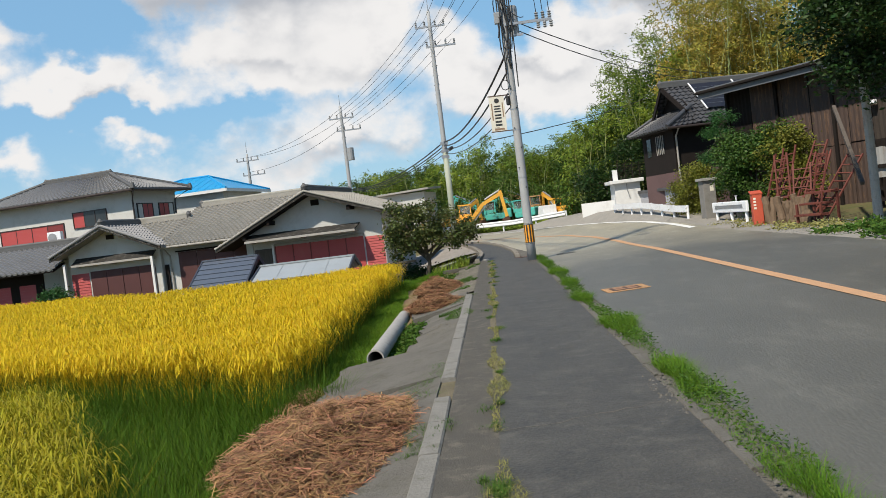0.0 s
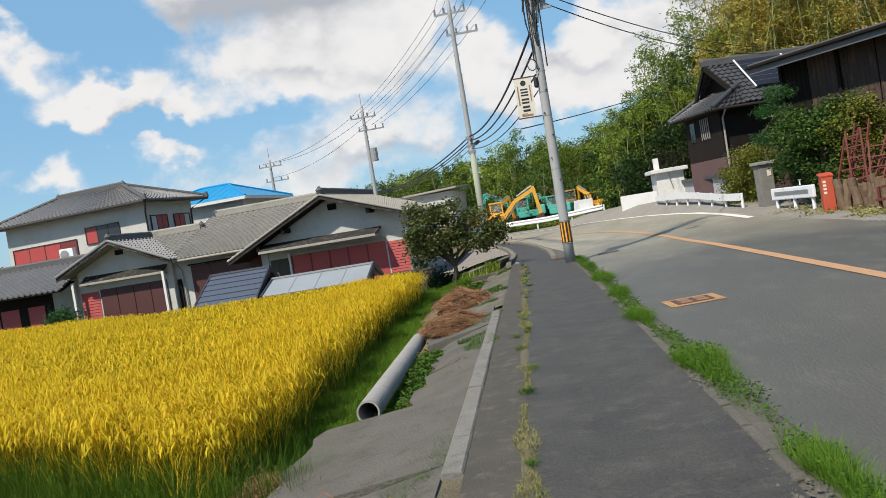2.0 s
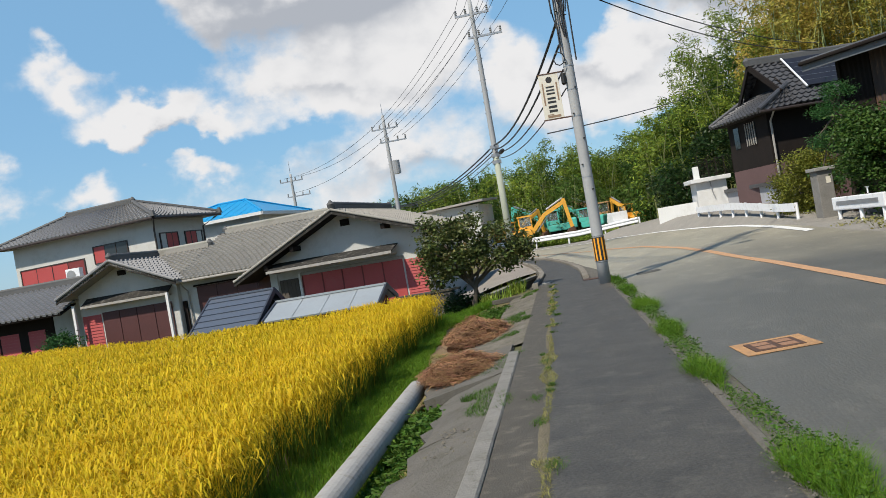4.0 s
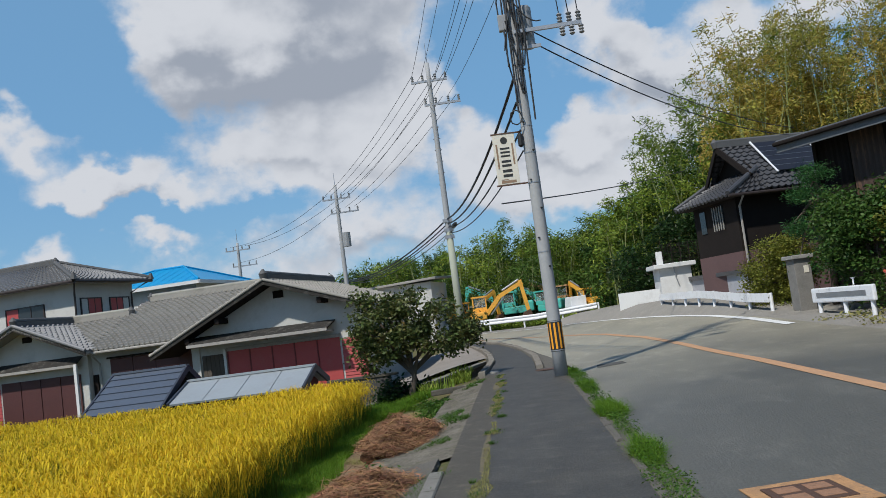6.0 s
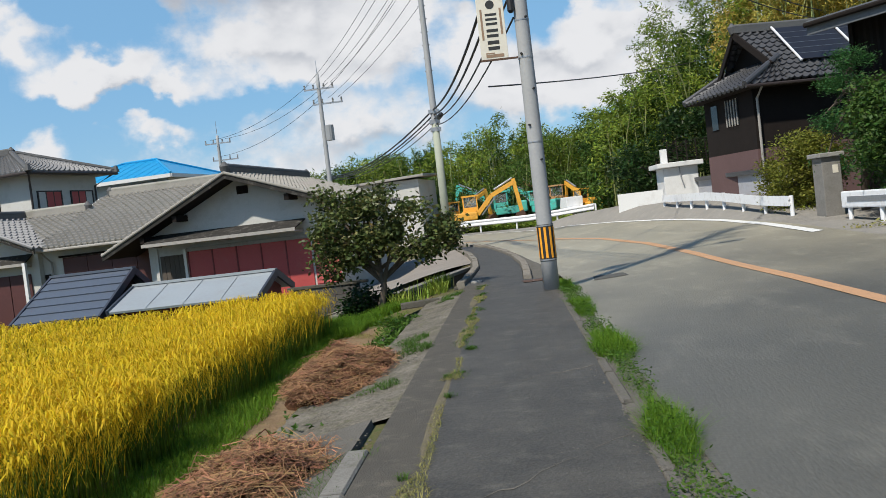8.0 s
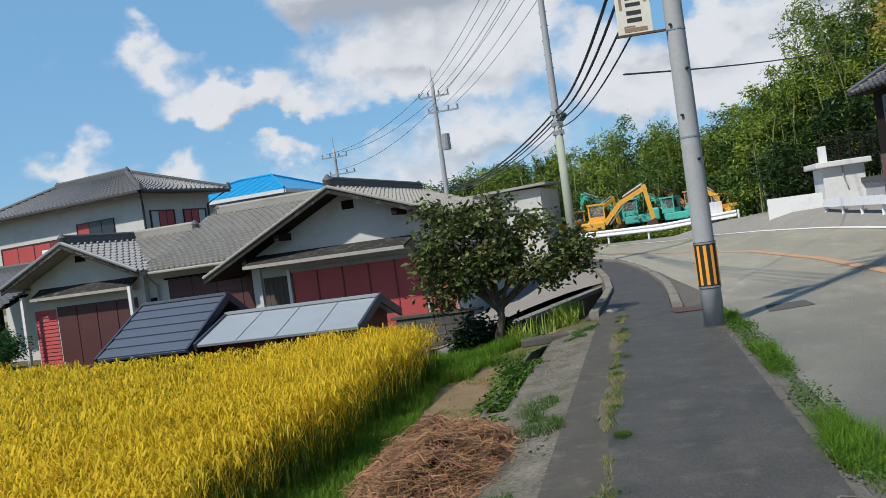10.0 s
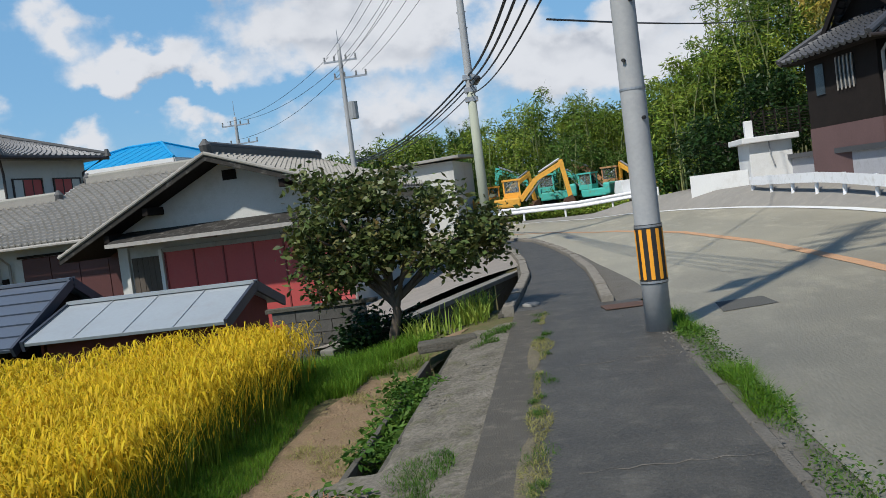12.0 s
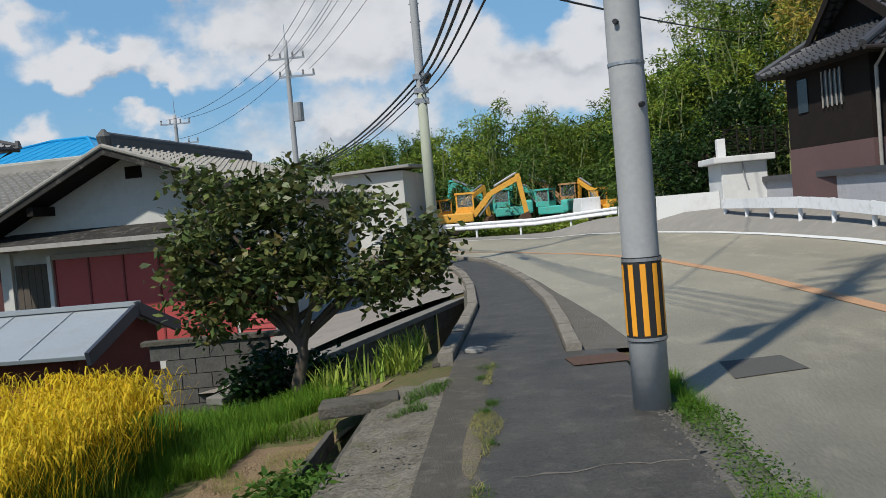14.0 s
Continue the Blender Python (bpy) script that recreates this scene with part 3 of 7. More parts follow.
# ---- the lie of the land ----
def smooth(a, b, x):
    t = min(1.0, max(0.0, (x - a) / (b - a)))
    return t * t * (3 - 2 * t)


def road_z(x, y):
    """The road banks up to its outer side and climbs gently round the bend."""
    return 0.035 * min(max(x - 1.6, 0.0), 6.4) * (0.4 + 0.6 * smooth(0, 25, y) + 1.1 * smooth(26, 37, y)) + 0.014 * max(0.0, y - 36)


def curve_x(line, y):
    for (xa, ya), (xb, yb) in zip(line, line[1:]):
        if y <= yb:
            return xa + (xb - xa) * (y - ya) / (yb - ya)
    return line[-1][0]


ROAD_L = [(1.5, -30), (1.5, 0), (1.5, 20), (1.5, 27.5), (1.42, 30.5), (1.25, 33), (0.95, 36), (0.5, 40), (-0.3, 44), (-1.6, 47.5), (-4, 51), (-8, 54), (-20, 58), (-60, 64)]
ROAD_R = [(7.4, -30), (7.4, 0), (7.4, 20), (7.4, 28), (7.35, 32), (7.25, 35), (7.05, 38), (6.75, 41), (6.2, 44.5), (5.1, 48.8), (3.6, 53), (0.2, 57.7), (-5, 61), (-20, 66), (-60, 74)]
WALK_L = [(-0.55, 29.6), (-0.47, 32), (-0.42, 34.5), (-0.6, 38), (-0.9, 41), (-1.6, 45), (-3.2, 49), (-6, 52)]
WALK_R = [(0.66, 29.6), (0.68, 32), (0.65, 34.5), (0.42, 38), (0.05, 41), (-0.6, 44.8), (-2.2, 48.6), (-5.2, 51.8)]


def land_z(x, y):
    """Ground height everywhere: road side, bank, paddy, house plots, wooded slope."""
    edge = -0.6 if y < 29.6 else curve_x(WALK_L, y) - 0.35
    if y > 52:
        edge = -6 - (y - 52) * 1.5
    z = road_z(x, y) - 0.05
    if x < edge:
        low = -0.55 + (-0.75) * smooth(29.0, 33.0, y)
        if y > 44:
            low = low + (road_z(0, y) + 0.7) * smooth(46, 60, y) * smooth(-22, -4, x)
        wide = 1.5 if y < 29 else 2.6
        z = z + (low - z) * smooth(0, wide, edge - x)
    if x > 9:
        z += 0.3 * smooth(10, 16, x)
    hill = smooth(66, 100, y) * 2.0 + smooth(18, 45, x) * smooth(45, 75, y) * 5.0
    return z + hill


def sheet(name, xs, ys, fz, material, label, category="ground"):
    v = [(x, y, fz(x, y)) for y in ys for x in xs]
    n = len(xs)
    f = [(j * n + i, j * n + i + 1, (j + 1) * n + i + 1, (j + 1) * n + i) for j in range(len(ys) - 1) for i in range(n - 1)]
    ob = part(name, Shape().add(v, f), material, None, label, smooth=True)
    return tagged(ob, "", category, "", "structure")


xs = sorted(set([-1.66, -1.6, -1.59, -1.29, -1.28, -1.22] + [-1500, -400, -120, -60, -45] + [-40 + 2 * i for i in range(10)] + [-20 + i for i in range(15)] + [-5 + 0.25 * i for i in range(20)] + [0, 0.5, 1, 1.5, 2, 3, 4, 5, 6, 7, 8, 9, 10, 12, 14, 16, 20, 25, 30, 40, 60, 120, 400, 1500]))
ys = [-400, -100, -30, -10, -5] + [i * 1.0 for i in range(0, 28)] + [28 + 0.5 * i for i in range(20)] + [38 + 2 * i for i in range(20)] + [80, 90, 110, 150, 400, 1500]


def ground_z(x, y):
    # channel under the bend of the walk
    z = land_z(x, y)
    wall = -0.85 - (37.0 - y) * 0.42
    if 30.9 < y < 37.2 and wall < x < -0.6:
        return -1.7
    if 20.4 < y < 28.4 and -1.595 < x < -1.285:
        return -0.6
    return z


sheet("ground", xs, ys, ground_z, GROUND, "rough grassy ground falling from the road to the paddy")


def loft(left, right, cols, lift, fz, step=1.0):
    """A strip between two edge lines, following the land."""
    rows = []
    for (la, lb), (ra, rb) in zip(zip(left, left[1:]), zip(right, right[1:])):
        n = max(1, int(max(math.dist(la, lb), math.dist(ra, rb)) / step))
        rows += [(la[0] + (lb[0] - la[0]) * k / n, la[1] + (lb[1] - la[1]) * k / n, ra[0] + (rb[0] - ra[0]) * k / n, ra[1] + (rb[1] - ra[1]) * k / n) for k in range(n)]
    rows.append((*left[-1], *right[-1]))
    v, f = [], []
    for a, b, c, d in rows:
        for k in range(cols + 1):
            x, y = a + (c - a) * k / cols, b + (d - b) * k / cols
            v.append((x, y, fz(x, y) + lift))
    w = cols + 1
    f = [(j * w + i, j * w + i + 1, (j + 1) * w + i + 1, (j + 1) * w + i) for j in range(len(rows) - 1) for i in range(cols)]
    return Shape().add(v, f)


def offset_line(line, d):
    out = []
    for i, p in enumerate(line):
        a, b = line[max(i - 1, 0)], line[min(i + 1, len(line) - 1)]
        dx, dy = b[0] - a[0], b[1] - a[1]
        n = math.hypot(dx, dy)
        out.append((p[0] + dy / n * d, p[1] - dx / n * d))
    return out


def shoulder_z(x, y):
    """The shoulder rises to the garden wall on the outer bend."""
    return road_z(x, y) + 0.5 * min(max(x - curve_x(ROAD_R, y) - 0.02, 0.0), 0.95) * smooth(33, 40, y) * (1 - smooth(54, 58, y))


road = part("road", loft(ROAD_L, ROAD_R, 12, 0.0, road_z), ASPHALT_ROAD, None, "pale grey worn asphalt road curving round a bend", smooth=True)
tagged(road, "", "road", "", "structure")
# verge of asphalt and grit on the outer side of the road
verge = part("pavement", loft(ROAD_R, offset_line(ROAD_R, 2.6), 8, -0.006, shoulder_z), GRIT, None, "gritty asphalt shoulder along the outer bend", smooth=True)
tagged(verge, "", "shoulder", "", "structure")

CENTRE = [(4.3, -30), (4.3, 0), (4.35, 15), (4.4, 24), (4.3, 30), (4.05, 35), (3.4, 40), (2.0, 45), (0.0, 48.6), (-3.5, 52.5), (-8, 55.5), (-20, 60.5)]
line = part("trim_1", loft(offset_line(CENTRE, -0.1), offset_line(CENTRE, 0.1), 1, 0.009, road_z, 0.5), LINE_ORANGE, None, "worn orange centre line on the asphalt road", smooth=True)
tagged(line, "", "road line", "", "structure")
EDGE = [(7.0, 30.5), (6.98, 34), (6.85, 38), (6.5, 41.3), (5.95, 44.5), (4.85, 48.7), (3.3, 52.8), (0, 57), (-5, 60.3), (-20, 65.2)]
line = part("trim_2", loft(offset_line(EDGE, -0.12), offset_line(EDGE, 0.12), 1, 0.014, road_z, 0.5), LINE_WHITE, None, "white edge line round the outer bend", smooth=True)
tagged(line, "", "road line", "", "structure")

# darker patch on the road beside the pole
for k, (xa, xb, ya, yb) in enumerate([(1.95, 2.6, 27.65, 28.4)]):
    s = loft([(xa, ya), (xa + 0.05, yb)], [(xb, ya + 0.1), (xb - 0.03, yb)], 4, 0.0075, road_z)
    tagged(part("trim_%d" % (k + 3), s, ASPHALT_PATCH, None, "darker patch on the road asphalt beside the pole", smooth=True), "", "road patch", "", "structure")


gutter = part("pavement_4", loft([(1.15, -20), (1.15, 27.6)], [(1.53, -20), (1.53, 27.6)], 3, -0.012, lambda x, y: 0.01 * noise.noise((x * 5, y * 2, 7))), APRON, None, "dirty gritty strip between footway and road", smooth=True)
tagged(gutter, "", "gutter", "", "structure")


def walk_z(x, y):
    return 0.012 * noise.noise((x * 0.6, y * 0.5, 3)) + 0.02


walk_main = part("floor_1", loft([(-0.152, -20), (-0.152, 29.62)], [(1.2, -20), (1.2, 29.62)], 8, 0.0, lambda x, y: walk_z(x, y)), ASPHALT_WALK, None, "dark worn asphalt footway with pale cracks", smooth=True)
tagged(walk_main, "", "footway", "", "structure")
walk_side = part("floor_2", loft([(-0.55, -20), (-0.55, 29.6)], [(-0.15, -20), (-0.15, 29.6)], 3, -0.006, lambda x, y: walk_z(x, y)), ASPHALT_OLD, None, "older grey asphalt strip beside the footway", smooth=True)
tagged(walk_side, "", "footway", "", "structure")


def walk2_z(x, y):
    return road_z(0, y) + 0.012


walk_bend = part("floor_3", loft(WALK_L, WALK_R, 6, 0.0, walk2_z, 0.5), ASPHALT_WALK, None, "dark asphalt footway curving left behind kerbs", smooth=True)
tagged(walk_bend, "", "footway", "", "structure")


def kerb_run(line, w, h0, h1, name, label, length=0.6, gap=0.012, kerb_mat=CONCRETE, lost=0.0):
    """Kerb stones along a line, each a piece of its own, under one structure."""
    top = thing(name, label, "kerb", None, "", "structure")
    pts = []
    for a, b in zip(line, line[1:]):
        n = max(1, round(math.dist(a, b) / length))
        pts += [(a[0] + (b[0] - a[0]) * k / n, a[1] + (b[1] - a[1]) * k / n) for k in range(n)]
    pts.append(line[-1])
    rng = random.Random(len(pts))
    for a, b in zip(pts, pts[1:]):
        dx, dy = b[0] - a[0], b[1] - a[1]
        L = math.hypot(dx, dy)
        z = road_z(0 if a[0] < 1.3 else a[0], a[1]) + rng.uniform(-0.008, 0.008)
        if rng.random() < lost:
            continue
        s = Shape()
        c = 0.015
        prof = [(-w / 2, h0), (-w / 2, h1 - c), (-w / 2 + c, h1), (w / 2 - c, h1), (w / 2, h1 - c), (w / 2, h0)]
        p = [(gap / 2, *q) for q in prof] + [(L - gap / 2, *q) for q in prof]
        s.add(p, [(5, 4, 3, 2, 1, 0), (6, 7, 8, 9, 10, 11)] + [(i, i + 1, i + 7, i + 6) for i in range(5)])
        ob = part("kerb_stone", s, kerb_mat, top)
        ob.matrix_basis = pose(a[0], a[1], z, rng.uniform(-0.6, 0.6), 0, math.degrees(math.atan2(dy, dx)) + rng.uniform(-0.5, 0.5))
    return top


bed = part("pavement_5", loft([(-0.706, -4), (-0.706, 17.4)], [(-0.551, -4), (-0.551, 17.4)], 2, -0.02, lambda x, y: 0.012 * noise.noise((x * 9, y * 5, 4)), 0.25), PATH_DIRT, None, "packed dirt where kerb stones are missing", smooth=True)
tagged(bed, "", "dirt", "", "structure")
# concrete apron sloping from the kerb to the ditch, in cast slabs
apron = thing("pavement_2", "weathered concrete apron slabs sloping to a ditch", "apron", None, "", "structure")
rng = random.Random(4)
y = -8.0
while y < 28.6:
    L = 2.4
    y1 = min(y + L - 0.02, 28.8)
    out = (-2.15 if 8.5 < y < 11 else -1.36 if 11 < y < 15.5 else -1.72 if y > 15.5 else -1.6) if y < 21 else -1.24
    z0, z1 = -0.005 + rng.uniform(-0.006, 0.006), -0.2 if y < 21 else -0.12
    n = 9
    rag = [(out + rng.uniform(-0.07, 0.05), y1 + (y - y1) * k / n, z1 + rng.uniform(-0.01, 0.01)) for k in range(n + 1)]
    inner = -0.705 if y < 17.4 else -0.556
    if y < 16.5:
        part("slab", Shape().plate([(inner, y, z0), (inner, y1, z0)] + rag, 0.12), APRON, apron)
    else:
        # broken and weathered slab, its face crumbled into lumps
        nx, ny = 14, 36
        v = []
        for j in range(ny + 1):
            yy = y + (L + 0.0 if y1 < 28.7 else y1 - y) * j / ny
            for i in range(nx + 1):
                q = i / nx
                x = inner + (out - inner) * q + (0.06 * noise.noise((yy * 2, 5, 1)) if i == nx else 0)
                lump = 0.03 * noise.noise((x * 5, yy * 4, 2)) + 0.018 * noise.noise((x * 14, yy * 11, 6))
                v.append((x, yy, z0 + (z1 - z0) * q + (lump * min(1.0, q * 5) - 0.004)))
        w = nx + 1
        f = [(j * w + i, j * w + w + i, j * w + w + i + 1, j * w + i + 1) for j in range(ny) for i in range(nx)]
        part("slab", Shape().add(v, f), RUBBLE, apron, smooth=True)
    y += L
# ditch beyond the apron, at the far end
ditch = thing("drain", "narrow open concrete drain choked with weeds", "drain", None, "", "structure")
part("side_wall", Shape().box(-1.30, -1.23, 20.5, 28.2, -0.6, -0.16), CONCRETE_DARK, ditch, bevel=0.01)
part("side_wall", Shape().box(-1.655, -1.60, 20.5, 28.0, -0.6, -0.27), CONCRETE_DARK, ditch, bevel=0.01)
part("base", Shape().box(-1.58, -1.30, 20.5, 28.2, -0.62, -0.5), SOIL, ditch)
for k, (x, y, a) in enumerate([(-1.4, 28.35, 8)]):
    ob = part("stone_slab", Shape().box(-0.38, 0.38, -0.26, 0.26, -0.06, 0.06), CONCRETE_DARK, None, "mossy concrete slab laid across the drain", bevel=0.02)
    tagged(ob, "", "slab", "slabs over the drain")
    ob.matrix_basis = pose(x, y, -0.13 - 0.06 * k, rng.uniform(-4, 4), rng.uniform(-4, 4), a)

soil = part("ground_soil", loft([(-2.5, 16.5), (-2.65, 20), (-2.75, 24), (-2.75, 27), (-2.4, 29.3)], [(-1.5, 16.5), (-1.62, 20), (-1.66, 24), (-1.66, 28.0), (-1.2, 29.4)], 6, 0.012, lambda x, y: land_z(x, y) + 0.02 * noise.noise((x * 4, y * 4, 1)), 0.4), SOIL, None, "bare dry soil strip on the bank", smooth=True)
tagged(soil, "", "soil", "", "structure")

# channel with a concrete head wall that passes under the bend of the walk
chan = thing("wall_channel", "concrete channel walls dropping below the footway, coloured dark for shade", "channel wall", None, "", "structure")
s = Shape()
s.plate([(-3.55, 30.6, -0.42), (-0.72, 37.3, -0.06), (-0.96, 37.4, -0.06), (-3.8, 30.7, -0.42)], 0.1)
part("coping", s, KERB_OLD, chan, bevel=0.015)
# dark concrete colour paints the channel's shade onto its walls
part("far_wall", Shape().add([(-3.58, 30.62, -1.9), (-0.75, 37.32, -1.9), (-0.75, 37.32, -0.17), (-3.58, 30.62, -0.53), (-3.76, 30.7, -1.9), (-0.93, 37.4, -1.9), (-0.93, 37.4, -0.17), (-3.76, 30.7, -0.53)],
     [(0, 1, 2, 3), (5, 4, 7, 6), (3, 2, 6, 7), (0, 3, 7, 4), (1, 5, 6, 2)]), CONCRETE_DARK, chan)
s = Shape()
for (xa, ya), (xb, yb) in zip(WALK_L[:4], WALK_L[1:5]):
    s.plate([(xa - 0.17, ya, 0.0), (xb - 0.17, yb, 0.0), (xb - 0.17, yb, -1.6), (xa - 0.17, ya, -1.6)], -0.08)
part("near_wall", s, CONCRETE_DARK, chan)
# lane below, in front of the house
lane = part("road_lane", loft([(-6.5, 33.6), (-5.0, 36), (-4.2, 40), (-4.2, 42), (-4.2, 45), (-6, 50)], [(-3.75, 30.9), (-2.4, 34.1), (-0.78, 37.6), (-1.05, 41.0), (-1.72, 45.0), (-3.4, 49.2)], 6, 0.0,
            lambda x, y: -0.62 + 0.62 * smooth(-5.5, -1.1, x) + road_z(0, y) * smooth(38, 46, y) + 0.1 * smooth(40, 46, y)), CONCRETE_LANE, None, "pale concrete lane going down past the house", smooth=True)
tagged(lane, "", "lane", "", "structure")


# ---- houses ----
HOUSE = pose(-8.1, 37.6, 0, 0, 0, -6.3)


def gable_wall(u0, u1, v, z0, top, thick, s):
    """A front wall whose top follows the roof: top is a list of (u, w) from u1 to u0."""
    pts = [(u0, v, z0), (u1, v, z0)] + [(u, v, w) for u, w in top]
    return s.plate(pts, thick)


def window(parent, u0, u1, v, w0, w1, leaf_mats, turn=0, depth=0.07, name="window"):
    """A framed window lying in the wall plane y = v (or x = v when turned), each leaf a piece."""
    m = Matrix.Identity(4) if not turn else Matrix.Translation((v, 0, 0)) @ Matrix.Rotation(radians(90), 4, "Z") @ Matrix.Translation((0, -0.0, 0))
    vv = v if not turn else 0.0
    fr = Shape()
    t = 0.055
    for a in ((u0 - t, u1 + t, w1, w1 + t), (u0 - t, u1 + t, w0 - t, w0), (u0 - t, u0, w0, w1), (u1, u1 + t, w0, w1)):
        fr.box(a[0], a[1], vv - depth, vv + 0.02, a[2], a[3], m)
    win = part(name, fr, ALU, parent)
    n = len(leaf_mats)
    for k, lm in enumerate(leaf_mats):
        a, b = u0 + (u1 - u0) * k / n, u0 + (u1 - u0) * (k + 1) / n
        off = 0.012 * (k % 2)
        part("pane", Shape().box(a + 0.004, b - 0.004, vv - 0.04 - off, vv - 0.012 - off, w0 + 0.003, w1 - 0.003, m), lm, win)
        bar = Shape().box(b - 0.02, b + 0.02, vv - 0.06, vv - 0.005, w0 + 0.001, w1 - 0.001, m)
        if k < n - 1:
            part("mullion", bar, ALU, win)
    return win


def ribbed_panel(u0, u1, v, w0, w1, rib=0.09, deep=0.02):
    n = max(1, round((w1 - w0) / rib))
    pts = []
    for k in range(n):
        a, b = w0 + (w1 - w0) * k / n, w0 + (w1 - w0) * (k + 0.97) / n
        pts += [(u0, v - deep, a), (u1, v - deep, a), (u0, v - 0.004, b), (u1, v - 0.004, b)]
    m = len(pts) // 2
    return Shape().add(pts, [(2 * k, 2 * k + 1, 2 * k + 3, 2 * k + 2) for k in range(m - 1)])


def awning(parent, u0, u1, v, w, out, drop, material=TRIM):
    s = Shape().plate([(u0, v - out, w - drop), (u1, v - out, w - drop), (u1, v, w), (u0, v, w)], 0.05)
    a = part("awning", s, material, parent, "weathered sheet-covered awning board, coloured dark for roof shade", bevel=0.008)
    part("fascia", Shape().box(u0, u1, v - out - 0.025, v - out - 0.002, w - drop - 0.1, w - drop + 0.0), TRIM, a)
    for u in (u0 + 0.12, (u0 + u1) / 2, u1 - 0.12):
        part("bracket", Shape().beam((u, v, w - drop - 0.12), (u, v - out + 0.05, w - drop - 0.08), 0.05, 0.07), TRIM, a)
    return a


def ridge_cap(parent, a, b, r=0.13, ends=True, tone=RIDGE):
    s = Shape()
    a, b = Vector(a), Vector(b)
    s.beam(a - Vector((0, 0, 0.02)), b - Vector((0, 0, 0.02)), 0.3, 0.2)
    s.tube([a + Vector((0, 0, 0.12)), b + Vector((0, 0, 0.12))], r * 0.75, 10)
    cap = part("ridge", s, tone, parent, "stacked ridge tiles")
    if ends:
        for p, q in ((a, b), (b, a)):
            d = (p - q).normalized()
            o = Shape().tube([p - d * 0.02 + Vector((0, 0, -0.1)), p + d * 0.04 + Vector((0, 0, 0.12)), p + d * 0.02 + Vector((0, 0, 0.26))], [0.13, 0.15, 0.04], 10)
            part("ridge_end", o, RIDGE, cap)
    return cap


def house_front():
    h = thing("house", "white plastered single-storey house with pale tiled gable and red shutters", "house", HOUSE)
    G0 = -1.35
    U0, U1, RW, LW, DEEP = -4.5, 3.65, 2.36, 1.5, 7.6
    PK = 3.62
    front = 0.86
    walls = Shape()
    rs, ls = (PK - RW) / U1, (PK - LW) / -U0
    gable_wall(-3.35, 3.2, front, G0, [(3.2, PK - 3.2 * rs - 0.16), (0, PK - 0.16), (-3.35, PK - 3.35 * ls - 0.16)], 0.14, walls)
    part("side_wall", Shape().box(3.06, 3.2, front + 0.141, DEEP - 0.3, G0, PK - 3.2 * rs - 0.2), PLASTER, h)
    part("side_wall", Shape().box(-3.35, -3.21, front + 0.141, DEEP - 0.3, G0, PK - 3.35 * ls - 0.2), PLASTER, h)
    part("wall", walls, PLASTER, h, "white plaster walls, greyed by weather")
    roof = part("roof", Shape().tiles((U1, 0, RW), (U1, DEEP, RW), (0, DEEP, PK), (0, 0, PK)), TILE_PALE, h, "pale grey curved roof tiles")
    part("roof", Shape().tiles((U0, DEEP, LW), (U0, 0, LW), (0, 0, PK), (0, DEEP, PK)), TILE_PALE, h)
    # near-black soffits hold the underside's shade in their colour
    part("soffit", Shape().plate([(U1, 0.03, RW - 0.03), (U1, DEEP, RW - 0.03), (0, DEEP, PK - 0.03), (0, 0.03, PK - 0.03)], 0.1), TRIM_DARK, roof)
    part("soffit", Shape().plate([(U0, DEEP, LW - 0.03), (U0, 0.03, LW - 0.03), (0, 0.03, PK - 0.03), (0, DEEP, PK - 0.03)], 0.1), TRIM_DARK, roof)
    for uu, ww in ((U1, RW), (U0, LW)):
        b = Shape().plate([(uu, 0.0, ww - 0.16), (0, 0.0, PK - 0.16), (0, 0.0, PK - 0.0), (uu, 0.0, ww - 0.0)][::1 if uu < 0 else -1], 0.05)
        part("bargeboard", b, BARGE, h, bevel=0.008)
        part("verge_tile", Shape().tube([(uu, 0.0, ww + 0.03), (0, 0.0, PK + 0.03)], 0.05, 8), TILE_PALE, h)
    ridge_cap(h, (0, 0.15, PK + 0.12), (0, DEEP - 0.1, PK + 0.12))
    # purlin ends under the verge
    for u, w in ((-1.9, PK - 1.9 * ls - 0.3), (-3.1, PK - 3.1 * ls - 0.3), (1.9, PK - 1.9 * rs - 0.28)):
        part("purlin", Shape().box(u - 0.08, u + 0.08, 0.1, front + 0.05, w - 0.1, w + 0.1), TRIM_DARK, h, bevel=0.01)
    vent = part("vent", Shape().box(-0.02, 0.36, front - 0.03, front + 0.02, 2.98, 3.24), TRIM_DARK, h, "dark louvred vent")
    for k in range(4):
        part("slat", Shape().box(0.0, 0.34, front - 0.05, front - 0.031, 3.0 + 0.06 * k, 3.02 + 0.06 * k), TRIM_DARK, vent)
    # dark BARGE colour paints the roof's shade on this awning
    awning(h, -3.0, 2.15, front, 1.98, 1.0, 0.26, BARGE)
    # shutters, siding, door, posts
    for k in range(5):
        a = -1.95 + 0.84 * k
        part("shutter", Shape().box(a + 0.018, a + 0.822, front - 0.035, front - 0.003, -0.95, 1.34), RED_SHUTTER, h, bevel=0.008)
        part("shutter_post", Shape().box(a - 0.025, a + 0.015, front - 0.055, front - 0.001, -0.95, 1.36), RED_DARK, h)
    part("shutter_box", Shape().box(-1.98, 2.28, front - 0.09, front - 0.001, 1.345, 1.47), TRIM, h, bevel=0.01)
    part("siding", ribbed_panel(2.3, 3.2, front, -1.2, 1.3, 0.12, 0.025), RED_SHUTTER, h, "red lapped siding boards")
    d = part("door", Shape().box(-2.95, -2.12, front - 0.03, front - 0.001, -1.2, 1.28), WOOD_DOOR, h, "dark weathered timber door")
